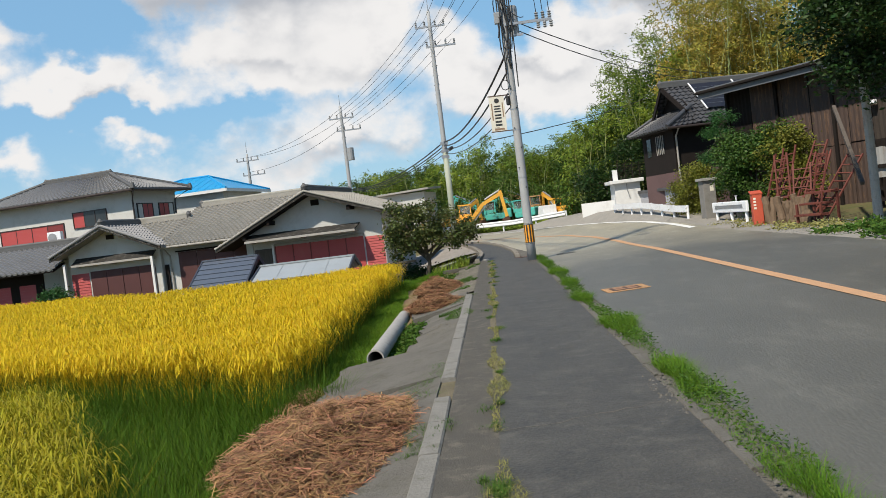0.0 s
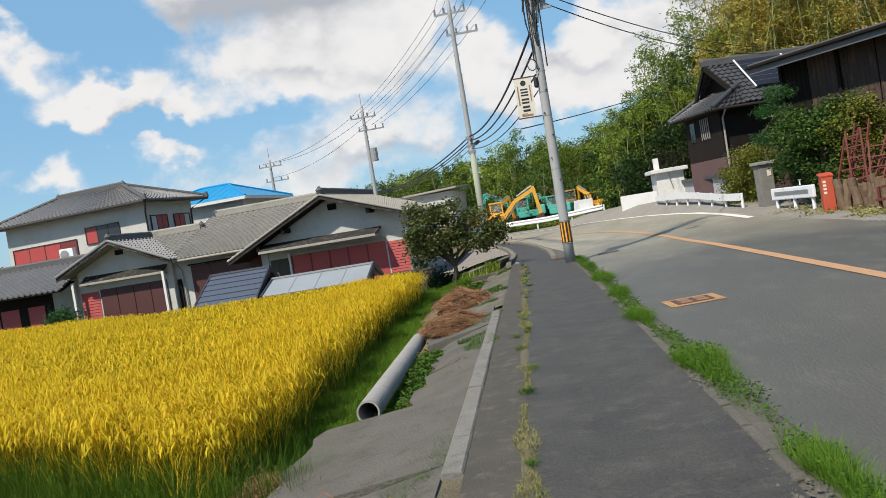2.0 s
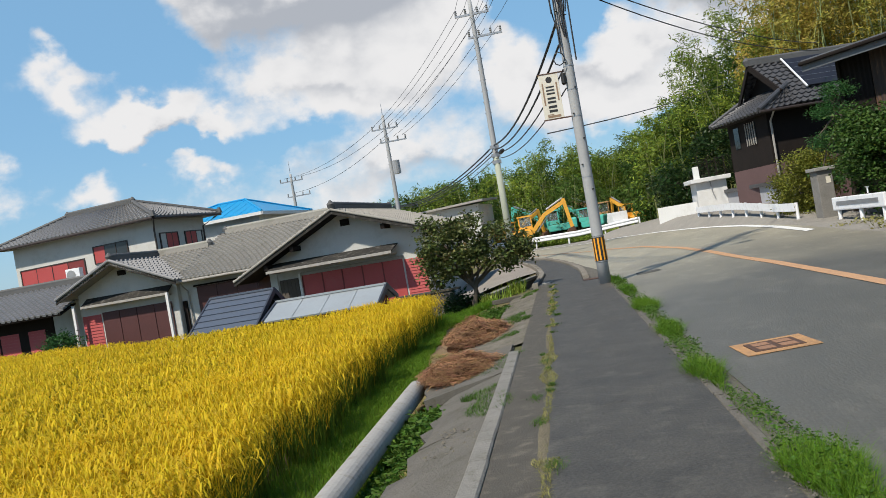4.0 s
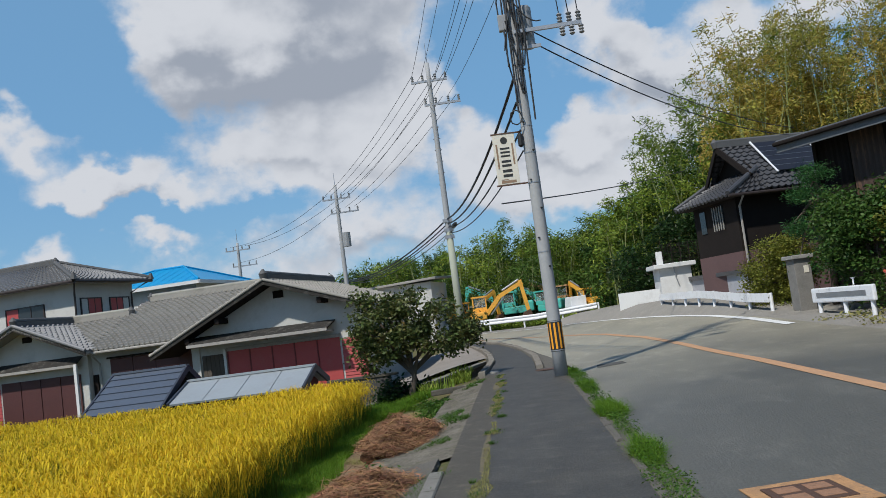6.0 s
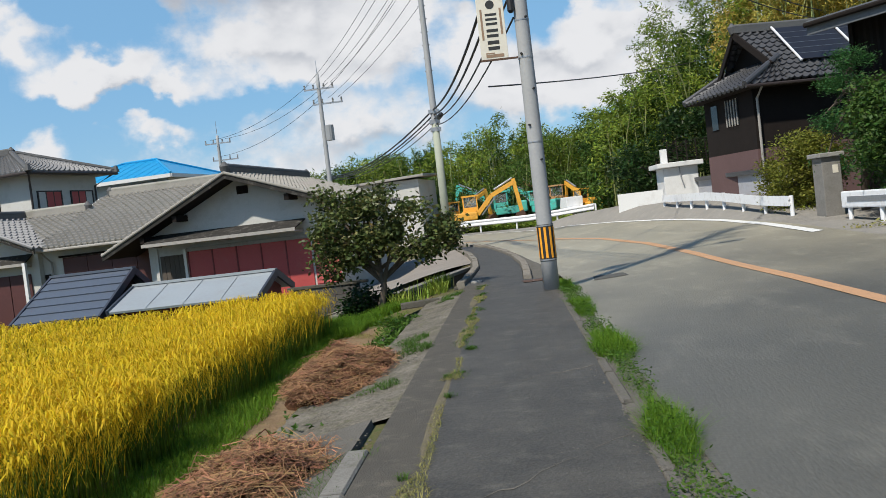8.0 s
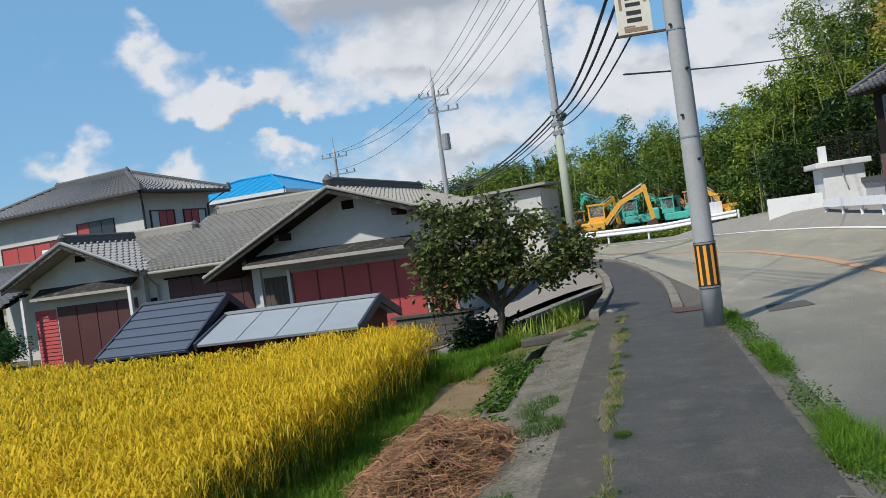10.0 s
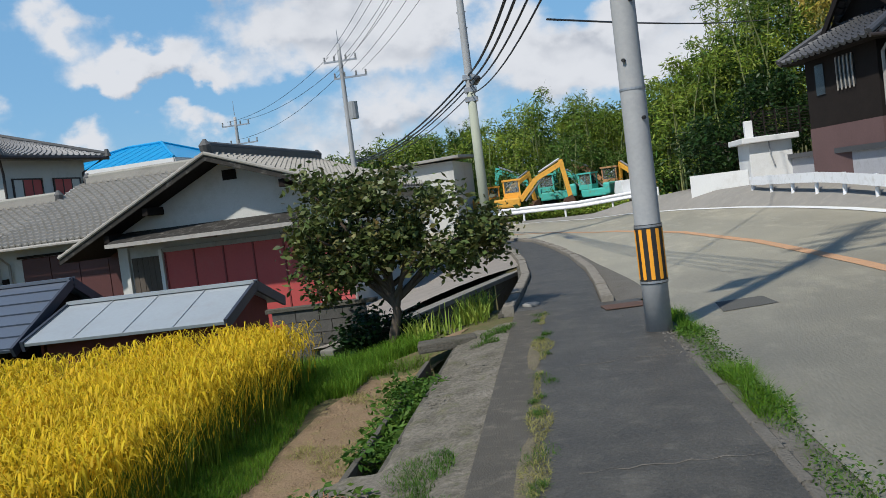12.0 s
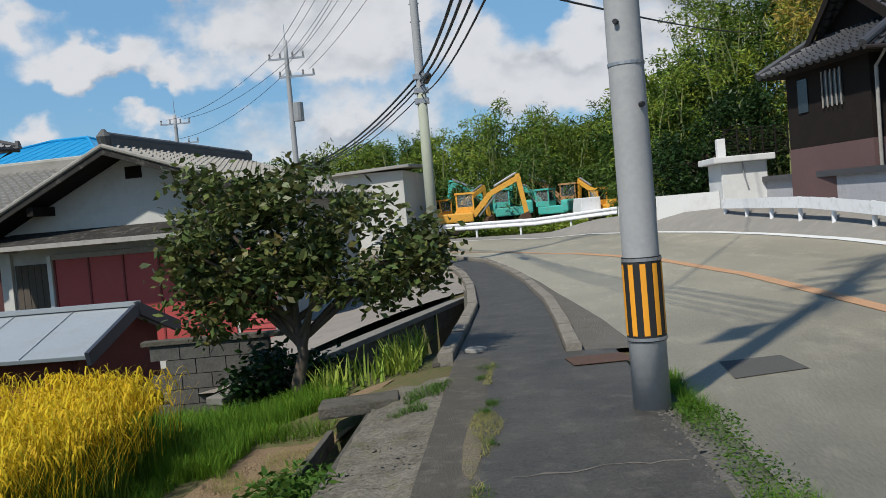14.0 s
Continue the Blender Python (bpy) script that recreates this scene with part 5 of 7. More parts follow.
part("emblem", Shape().tube([(0, -0.0206, 0.4), (0, -0.0236, 0.4)], 0.075, 20), SIGN_BLACK, pl)
for x0, x1, z0, z1 in ((-0.185, -0.15, -0.2, 0.33), (0.15, 0.185, -0.12, 0.33), (-0.15, 0.16, -0.51, -0.455), (-0.15, 0.0, -0.445, -0.425)):
    part("mark", Shape().box(x0, x1, -0.0235, -0.0205, z0, z1), SIGN_BROWN, pl)

p2 = pole("utility_pole", "slim concrete utility pole with two cross arms at the bend", -1.95, 44.9, road_z(0, 44.9), 12.4, 0.16, 0.09)
part("painted_foot", Shape().tube([(0, 0, 0.02), (0, 0, 2.6), (0, 0, 5.0)], [0.166, 0.153, 0.139], 24), POLE_MOSS, p2, "greenish weathered lower shaft", smooth=True)
p3 = pole("utility_pole", "distant concrete utility pole leaning over the roofs", -9.9, 62, 0.2, 10.6, 0.17, 0.1)
p4 = pole("utility_pole", "far concrete utility pole behind the blue roof", -20.8, 75, 0, 9.6, 0.18, 0.1)
for p, hs, wid in ((p2, (11.6, 10.55), 0.78), (p3, (9.7, 8.8), 0.9), (p4, (9.0, 7.7), 1.0)):
    for k, zz in enumerate(hs):
        off = 0.0 if k == 0 else 0.45
        arm = part("cross_arm", Shape().box(-wid + off, wid + off, -0.06, 0.02, zz - 0.045, zz + 0.045), STEEL, p)
        for xx in (-wid + off + 0.06, -wid * 0.35 + off, wid * 0.35 + off, wid + off - 0.06):
            insulator(arm, xx, -0.02, zz + 0.04, 0.26)
    part("spike", Shape().tube([(0, 0, hs[0] + 0.7), (0, 0, hs[0] + 1.7)], [0.03, 0.012], 6), STEEL, p)
    for k in range(7):
        part("step_bolt", Shape().tube([(-0.15, 0, hs[1] - 0.5 - k * 0.5), (0.15, 0, hs[1] - 0.5 - k * 0.5)], 0.02, 6), STEEL, p)
part("transformer", Shape().tube([(0.35, 0, 6.6), (0.35, 0, 7.5)], 0.26, 12), GREY_BOX, p3)
for k, zz in enumerate((8.6, 8.2, 7.9)):
    part("clamp", Shape().box(-0.2, 0.2, -0.14, 0.14, zz - 3.2, zz - 3.05), STEEL, p2)

P1 = Vector((1.13, 26.85, 0))
P2 = Vector((-1.95, 44.85, road_z(0, 44.9)))
P3 = Vector((-9.9, 62, 0.2))
P4 = Vector((-20.8, 75, 0))
for dx, za, zb in ((-0.72, 12.45, 11.9), (-0.3, 12.45, 11.9), (0.3, 12.45, 11.9), (0.72, 12.45, 11.9), (-0.3, 10.1, 10.85), (0.1, 10.1, 10.85), (0.72, 10.1, 10.85)):
    cable(P1 + Vector((dx, 0, za)), P2 + Vector((dx, 0, zb)), 0.35, 0.009)
for dx, zb, zc in ((-0.72, 11.9, 10.0), (-0.3, 11.9, 10.0), (0.3, 11.9, 10.0), (0.72, 11.9, 10.0), (-0.3, 10.85, 9.1), (0.5, 10.85, 9.1), (1.1, 10.85, 9.1)):
    cable(P2 + Vector((dx, 0, zb)), P3 + Vector((dx, 0, zc)), 0.4, 0.011)
for dx, zb, zc in ((-0.6, 10.0, 9.3), (0.6, 10.0, 9.3), (0.0, 9.1, 8.0)):
    cable(P3 + Vector((dx, 0, zb)), P4 + Vector((dx, 0, zc)), 0.6, 0.013)
# heavy telephone bundles between the first poles and on towards the bend
for za, zb, r, drop in ((6.35, 5.55, 0.035, 0.55), (5.85, 5.35, 0.03, 0.55), (5.25, 5.2, 0.022, 0.5), (4.8, 4.95, 0.018, 0.45)):
    cable(P1 + Vector((-0.14, 0, za)), P2 + Vector((0, 0, zb)), drop, r, "thick black telephone cable sagging between poles", "telephone cables")
    cable(P2 + Vector((0, 0, zb)), (-11, 66, 3.4 + zb * 0.28), 0.7, r, "thick black telephone cable sagging between poles", "telephone cables")
ob = part("cable_joint", Shape().tube([(-1.4, 41.2, 5.03), (-1.45, 41.4, 5.03), (-1.58, 42.2, 5.04), (-1.62, 42.4, 5.05)], [0.03, 0.09, 0.09, 0.03], 10), CABLE, None, "black cable splice closure hung on the telephone cable")
tagged(ob, "", "closure")
# service lines to the houses across the road
for za, b, drop in ((7.55, (11.9, 42.2, 7.0), 0.4), (7.3, (11.7, 42.2, 6.75), 0.45)):
    cable(P1 + Vector((0.1, 0, za)), b, drop, 0.016, "black service line running to the dark house", "service lines")
cable((0.4, 30.5, 4.2), (15, 66, 9.6), 0.3, 0.018, "black service line crossing towards the bamboo", "service lines")
for k in range(4):
    cable(P1 + Vector((-0.6 + 0.4 * k, 0, 12.4)), (-0.2 + 0.4 * k, -8, 12.6), 0.5, 0.009)


# ---- guard rails ----
def guard_rail(line, label, top=0.78, spacing=2.0, lift=lambda y: 0.0, tall=1.0):
    g = thing("guard_rail", label, "guard rail")
    pts = []
    for a, b in zip(line, line[1:]):
        n = max(1, round(math.dist(a, b) / 0.8))
        pts += [(a[0] + (b[0] - a[0]) * k / n, a[1] + (b[1] - a[1]) * k / n) for k in range(n)]
    pts.append(line[-1])
    prof = [(0.0, -0.17), (0.05, -0.13), (0.05, -0.07), (-0.01, 0.0), (0.05, 0.07), (0.05, 0.13), (0.0, 0.17), (-0.012, 0.17), (-0.012, -0.17)]
    v, f = [], []
    for i, p in enumerate(pts):
        a, b = pts[max(i - 1, 0)], pts[min(i + 1, len(pts) - 1)]
        d = Vector((b[0] - a[0], b[1] - a[1], 0)).normalized()
        side = Vector((-d.y, d.x, 0))
        z = road_z(p[0], p[1]) + lift(p[1]) + top - 0.17 * tall
        v += [Vector((p[0], p[1], z + h * tall)) + side * o for o, h in prof]
    k = len(prof)
    for i in range(len(pts) - 1):
        f += [(i * k + j, i * k + (j + 1) % k, (i + 1) * k + (j + 1) % k, (i + 1) * k + j) for j in range(k)]
    f += [tuple(range(k)), tuple((len(pts) - 1) * k + j for j in range(k))[::-1]]
    part("beam", Shape().add(v, f), WHITE_METAL, g, "white corrugated steel beam")
    step = max(1, round(spacing / 0.8))
    for i in range(0, len(pts), step):
        p = pts[i]
        z = road_z(p[0], p[1]) + lift(p[1])
        part("post", Shape().tube([(p[0] + 0.09, p[1] + 0.05, z - 0.3), (p[0] + 0.09, p[1] + 0.05, z + top)], 0.055, 10), WHITE_METAL, g)
    return g


guard_rail([(5.0, 57.6), (3.0, 58.9), (0, 60.3), (-4, 62.2), (-9, 64.2)], "long white steel guard rail on the outer bend", 0.72, 2.4)
guard_rail([(6.55, 46.0), (6.75, 44.5), (7.2, 40.5), (7.55, 36.2), (7.75, 34.6)], "white steel guard rail before the white wall", 0.52, 1.6, lambda y: 0.06 + 0.24 * smooth(34.5, 42, y), 0.8)
g = thing("guard_rail", "short boxed white guard rail beside the stone gatepost", "guard rail", pose(8.25, 32.3, road_z(8, 31) - 0.12, 0, 0, -84))
part("beam", Shape().box(0, 3.1, -0.05, 0.05, 0.42, 0.8), WHITE_METAL, g, bevel=0.03)
part("inset", Shape().box(0.3, 2.8, -0.062, -0.051, 0.56, 0.68), STEEL, g)
for x in (0.25, 1.6, 2.9):
    part("post", Shape().tube([(x, 0.03, -0.2), (x, 0.03, 0.45)], 0.055, 10), WHITE_METAL, g)
part("reflector", Shape().tube([(2.2, 0, 0.82), (2.2, 0, 0.95), (2.2, 0, 1.0)], [0.02, 0.02, 0.06], 8), WHITE_METAL, g)

# ---- across the road ----
gp = thing("gatepost", "square weathered concrete gatepost with a flat cap", "gatepost", pose(8.42, 33.6, road_z(8.1, 33.5), 0, 0, 8))
part("shaft", Shape().box(-0.24, 0.24, -0.24, 0.24, -0.1, 1.45), BLOCK, gp, bevel=0.02)
part("cap", Shape().box(-0.32, 0.32, -0.32, 0.32, 1.452, 1.56), CONCRETE, gp, bevel=0.02)
part("name_plate", Shape().box(0.02, 0.16, -0.252, -0.241, 1.05, 1.25), SIGN_WHITE, gp)
rb = thing("red_box", "orange-red painted box pillar beside the road", "box", pose(8.35, 27.5, road_z(8, 27.5), 0, 0, -6))
part("body", Shape().box(-0.155, 0.155, -0.15, 0.15, -0.05, 1.0), BOX_RED, rb, bevel=0.02)
part("lid", Shape().plate([(-0.18, -0.17, 1.0), (0.18, -0.17, 1.0), (0.18, 0.17, 1.08), (-0.18, 0.17, 1.08)], 0.05), BOX_RED, rb, bevel=0.01)
for k in range(4):
    part("mark", Shape().box(-0.12, -0.04, -0.156, -0.1505, 0.5 + 0.1 * k, 0.56 + 0.1 * k), SIGN_WHITE, rb)

# white block with slab roof and low walls
wb = thing("wall_white", "whitewashed garden wall with a slab-topped block", "garden wall", pose(0.42, 0, 0.12), "", "structure")
zb = road_z(7, 48)
s = Shape().box(6.55, 7.95, 47.5, 49.2, zb - 0.1, 2.3)
part("block", s, WHITE_WALL, wb, bevel=0.02)
part("slab", Shape().box(6.3, 8.15, 47.25, 49.5, 2.303, 2.5), WHITE_WALL, wb, bevel=0.03)
part("low_wall", Shape().add([(4.9, 49.9, zb - 0.2), (6.54, 47.9, zb - 0.2), (6.54, 47.9, 1.45), (4.9, 49.9, 1.45), (5.05, 50.1, zb - 0.2), (6.54, 48.15, zb - 0.2), (6.54, 48.15, 1.45), (5.05, 50.1, 1.45)],
     [(0, 1, 2, 3), (5, 4, 7, 6), (3, 2, 6, 7), (0, 3, 7, 4)]), WHITE_WALL, wb)
part("side_wall", Shape().beam((7.96, 47.6, 0.9), (8.9, 38.6, 0.85), 0.16, 1.5), LILAC_WALL, wb)
part("coping", Shape().beam((7.96, 47.6, 1.7), (8.9, 38.6, 1.65), 0.4, 0.16), TILE_DARK, wb)
part("pipe", Shape().tube([(7.2, 47.46, 2.3), (7.22, 47.44, 1.9), (7.32, 47.45, 1.5)], 0.025, 6), GREY_BOX, wb)
ob = part("stone_post", Shape().box(-0.13, 0.13, -0.13, 0.13, 0, 0.6), WHITE_WALL, None, "small white post standing on the slab", bevel=0.02)
ob.matrix_basis = pose(7.17, 48.2, 2.62)
tagged(ob, "", "post")
fence = thing("mesh_fence", "dark wire mesh fence on the slab-topped block", "fence", pose(7.42, 48.6, 2.62))
for k in range(6):
    part("post", Shape().box(-0.02 + 0.4 * k, 0.02 + 0.4 * k, -0.02, 0.02, 0, 0.95), TRIM_DARK, fence)
for k in range(9):
    part("wire", Shape().box(-0.02, 2.02, -0.008, 0.008, 0.08 + 0.1 * k, 0.1 + 0.1 * k), TRIM_DARK, fence)
ac = thing("outdoor_unit", "white air-conditioner unit beside the dark house", "air conditioner", pose(9.1, 45.4, 1.8, 0, 0, 14))
part("casing", Shape().box(-0.4, 0.4, -0.15, 0.15, 0, 0.6), WHITE_METAL, ac, bevel=0.02)
part("fan_grille", Shape().tube([(-0.1, -0.152, 0.3), (-0.1, -0.165, 0.3)], 0.24, 20), GREY_BOX, ac)
ac = thing("outdoor_unit", "white air-conditioner unit on the grey roof", "air conditioner", HOUSE @ pose(-17.6, 7.9, 2.95))
part("casing", Shape().box(-0.42, 0.42, -0.15, 0.15, 0, 0.7), WHITE_METAL, ac, bevel=0.02)
part("fan_grille", Shape().tube([(-0.1, -0.152, 0.35), (-0.1, -0.165, 0.35)], 0.27, 20), GREY_BOX, ac)


def house_dark():
    h = thing("house", "dark two-storey house with black tiles and solar panels", "house", pose(8.75, 41.0, 0, 0, 0, 14))
    G0, E = 0.0, 4.75
    o = 0.55
    L, D = 13.0, 4.6
    # upper wall's timber colour also takes in the eaves' shade
    s = Shape().box(o, o + 0.15, o, D - o, 2.55, E + 0.1)
    part("upper_wall", s, TRIM_DARK, h, "dark timbered upper wall, toned darker for eaves shade")
    part("upper_wall", Shape().box(o + 0.151, L, o, o + 0.15, 2.55, E + 0.1), TRIM_DARK, h)
    part("lower_wall", Shape().box(o - 0.02, o + 0.14, o - 0.02, D - o, G0, 2.548), BROWN_WALL, h, "purple-brown rendered wall")
    part("lower_wall", Shape().box(o + 0.141, L, o - 0.02, o + 0.14, G0, 2.548), BROWN_WALL, h)
    r0 = 2.3
    R = 6.85
    hip = 0.75
    g0 = 1.55                      # where the small gable stands
    zg = E + (R - E) * (g0 / r0) * 0.62
    roof = part("roof", Shape().tiles((g0, 0 + 0.0, E + 0.0), (L, 0, E), (L, r0, R), (g0 - 0.5, r0, R), 0.28, 0.3), TILE_DARK, h, "glossy black roof tiles")
    part("roof", Shape().tiles((L, D, E), (g0, D, E), (g0 - 0.5, r0, R), (L, r0, R)), TILE_DARK, h)
    part("roof", Shape().tiles((0, D, E - 0.1), (0, 0, E - 0.1), (g0 + 0.25, 0.85, zg), (g0 + 0.25, D - 0.85, zg), 0.28, 0.3), TILE_DARK, h)
    part("roof", Shape().tiles((0, 0, E - 0.1), (g0 + 0.1, 0, E - 0.02), (g0 + 0.1, 0.8, zg), (g0 + 0.05, 0.8, zg), 0.28, 0.3), TILE_DARK, h)
    part("gable_panel", Shape().plate([(g0 + 0.1, D - 0.7, zg - 0.1), (g0 + 0.1, 0.7, zg - 0.1), (g0 + 0.1, r0, R - 0.12)], 0.05), TRIM_DARK, h)
    for yy in (0.45, D - 0.45):
        part("bargeboard", Shape().beam((g0 - 0.5, r0, R - 0.08), (g0 - 0.25, yy, zg - 0.3), 0.08, 0.22), TRIM_DARK, h)
        part("hip_ridge", Shape().tube([(0.0, 0 if yy < 1 else D, E - 0.02), (g0 + 0.2, yy + 0.3, zg + 0.05)], 0.1, 8), TILE_DARK, h)
    part("soffit", Shape().box(0.04, L, 0.04, D - 0.04, E - 0.16, E - 0.11), TRIM_DARK, roof)
    ridge_cap(h, (g0 - 0.5, r0, R + 0.08), (L, r0, R + 0.08))
    part("gutter", Shape().tube([(0.0, -0.05, E - 0.12), (L, -0.05, E - 0.12)], 0.06, 8), ALU, h)
    part("downpipe", Shape().tube([(0.6, -0.02, E - 0.15), (0.62, 0.4, E - 0.5), (0.62, 0.42, 0.2)], 0.045, 8), TRIM, h)
    # windows with bars in the end wall
    w = part("window", Shape().box(o - 0.03, o - 0.002, 1.55, 2.4, 3.55, 4.4), GLASS_DARK, h)
    for k in range(5):
        part("bar", Shape().box(o - 0.07, o - 0.04, 1.58 + 0.19 * k, 1.61 + 0.19 * k, 3.5, 4.45), TRIM, w)
    part("window", Shape().box(o - 0.03, o - 0.002, 3.05, 3.5, 3.5, 4.4), GLASS_DARK, h)
    # solar panels: three bays with bright rails
    d = Vector((0, r0, R - E)).normalized()
    nrm = Vector((0, -d.z, d.y))
    for k in range(4):
        u0 = 2.5 + 2.35 * k
        q = []
        for u, t in ((u0, 0.28), (u0 + 2.2, 0.28), (u0 + 2.2, 0.95), (u0, 0.95)):
            q.append(Vector((u, r0 * t, E + (R - E) * t)) + nrm * 0.16)
        pn = part("solar_panel", Shape().plate(q, 0.04), SOLAR, h, "dark glossy solar panel")
        for u in (u0 - 0.05,):
            a = Vector((u, r0 * 0.25, E + (R - E) * 0.25)) + nrm * 0.17
            b = Vector((u, r0 * 0.97, E + (R - E) * 0.97)) + nrm * 0.17
            part("panel_rail", Shape().beam(a, b, 0.06, 0.05), WHITE_METAL, pn)
        for j in range(1, 6):
            t = 0.28 + 0.67 * j / 6
            a = Vector((u0, r0 * t, E + (R - E) * t)) + nrm * 0.165
            part("cell_line", Shape().beam(a, a + Vector((2.2, 0, 0)), 0.012, 0.008), STEEL, pn)
    return h


house_dark()


def warehouse():
    h = thing("warehouse", "old timber warehouse clad in stained corrugated sheets", "warehouse", pose(10.05, 35.4, 0.2, 0, 0, -59))
    L, T = 16.0, 5.35
    # wall of sheets: each a corrugated panel
    rng = random.Random(9)
    u = 0.0
    while u < L:
        w = rng.choice((0.9, 1.2, 1.5))
        for w0, w1, pick in ((2.35, T - 0.1, 0), (0.0, 2.34, 1)):
            # sheet colour already includes shade from the eaves and the tree
            mt = rng.choice([RUST_SHEET, RUST_SHEET, WOOD_DARK, TRIM_DARK] if pick else [RUST_SHEET, WOOD_DARK, TRIM_DARK, RUST_SHEET])
            n = int(w / 0.09)
            v, f = [], []
            for i in range(n + 1):
                x = u + (w - 0.02) * i / n
                v += [(x, -0.02 * (i % 2), w0), (x, -0.02 * (i % 2), w1)]
            f = [(2 * i, 2 * i + 2, 2 * i + 3, 2 * i + 1) for i in range(n)]
            ob = part("sheet", Shape().add(v, f), mt, h)
            ob.matrix_basis = Matrix.Translation((0, rng.uniform(-0.02, 0.0), rng.uniform(-0.05, 0.05)))
        u += w
    part("frame_wall", Shape().box(0.0, L, 0.04, 0.16, -0.2, T), TRIM_DARK, h)
    part("end_wall", Shape().box(-0.1, 0.0, 0.04, 6, -0.2, T), TRIM_DARK, h)
    for k in range(8):
        part("post", Shape().box(2.4 * k, 2.4 * k + 0.12, -0.12, -0.03, -0.2, T), TRIM_DARK, h)
    r = part("roof", Shape().plate([(-0.6, -0.9, T - 0.02), (L + 0.5, -0.9, T - 0.02), (L + 0.5, 4.5, T + 0.25), (-0.6, 4.5, T + 0.25)], 0.1), TILE_DARK, h, "dark sheet roof with deep eaves")
    part("fascia", Shape().box(-0.6, L + 0.5, -0.95, -0.9, T - 0.38, T - 0.0), FASCIA, r, "grey painted eaves fascia", bevel=0.01)
    part("gutter", Shape().tube([(-0.6, -1.02, T - 0.12), (L + 0.5, -1.02, T - 0.12)], 0.07, 8), TRIM_DARK, r)
    for k in range(9):
        part("rafter", Shape().beam((2.0 * k, -0.88, T - 0.16), (2.0 * k, 0.0, T + 0.05), 0.08, 0.12), TRIM_DARK, r)
    lamp = part("wall_lamp", Shape().box(6.2, 6.6, -0.3, -0.13, 3.5, 3.66), WHITE_METAL, h, "white wall lamp", bevel=0.02)
    return h


warehouse()
# corrugated fence and rails further along
cf = thing("corrugated_fence", "grey corrugated sheet fence with dark rails", "fence", pose(12.2, 27.6, 0.2, 0, 0, -59))
rng = random.Random(12)
for k in range(8):
    n = 10
    v = []
    for i in range(n + 1):
        x = 1.2 * k + 1.19 * i / n
        v += [(x, -0.02 * (i % 2), 1.05), (x, -0.02 * (i % 2), 2.0 + rng.uniform(-0.03, 0.03))]
    part("sheet", Shape().add(v, [(2 * i, 2 * i + 2, 2 * i + 3, 2 * i + 1) for i in range(n)]), GREY_SHEET, cf)
    part("post", Shape().box(1.2 * k - 0.05, 1.2 * k + 0.05, 0.02, 0.12, 0, 2.0), TRIM_DARK, cf)
for zz in (0.3, 0.65, 1.35):
    part("rail", Shape().box(-0.2, 9.8, -0.09, -0.03, zz, zz + 0.11), TRIM_DARK, cf)
ob = part("wooden_post", Shape().tube([(10.0, 22.9, -0.1), (9.98, 22.9, 2.6), (9.95, 22.9, 5.6)], [0.12, 0.11, 0.09], 10), TRIM, None, "grey weathered timber post under the dark tree")
tagged(ob, "", "post")

# heap of rust-red steel ladders and frames
rng = random.Random(21)
for k, (x, y, lean, rz, w, H) in enumerate([(9.0, 27.6, 24, -62, 0.5, 2.6), (9.3, 26.9, 30, -58, 0.45, 2.8), (8.8, 28.0, 18, -70, 0.5, 2.3), (9.35, 26.3, 34, -52, 0.5, 2.5), (9.1, 27.1, 12, -40, 0.4, 2.2), (9.5, 25.7, 40, -66, 0.55, 2.4), (9.15, 27.3, 38, -75, 0.4, 2.4), (9.4, 26.6, 22, -30, 0.5, 1.9), (8.95, 27.8, 44, -50, 0.45, 2.0), (9.55, 26.1, 16, -80, 0.5, 2.1)]):
    ld = thing("steel_ladder", "rust-red steel ladder frame leaning in a heap", "ladder", pose(x, y, 0.22, -lean, rng.uniform(-8, 8), rz), "rusty ladders")
    for sx in (-w / 2, w / 2):
        part("stile", Shape().box(sx - 0.025, sx + 0.025, -0.02, 0.02, 0, H), RUST_RED, ld)
    for i in range(int(H / 0.3)):
        part("rung", Shape().box(-w / 2, w / 2, -0.015, 0.015, 0.2 + 0.3 * i, 0.235 + 0.3 * i), RUST_RED, ld)
st = thing("steel_steps", "rust-red steel step frame standing by the logs", "steps", pose(9.15, 24.7, 0.2, 0, 0, -60))
for sx in (-0.4, 0.4):
    for sy in (-0.35, 0.35):
        part("leg", Shape().box(sx - 0.03, sx + 0.03, sy - 0.03, sy + 0.03, 0, 0.95 if sy > 0 else 0.6), RUST_RED, st)
for zz, y0, y1 in ((0.25, -0.45, -0.1), (0.55, -0.2, 0.15), (0.85, 0.05, 0.4)):
    part("tread", Shape().box(-0.45, 0.45, y0, y1, zz, zz + 0.06), RUST_RED, st, bevel=0.008)
part("brace", Shape().beam((-0.4, 0.35, 0.1), (0.4, 0.35, 0.8), 0.05, 0.05), RUST_RED, st)
ob = part("timber_prop", Shape().beam((10.9, 27.2, 3.6), (9.9, 23.4, 1.2), 0.1, 0.1), WOOD_DOOR, None, "long brown timber prop leaning on the warehouse")
tagged(ob, "", "prop")
rng = random.Random(5)
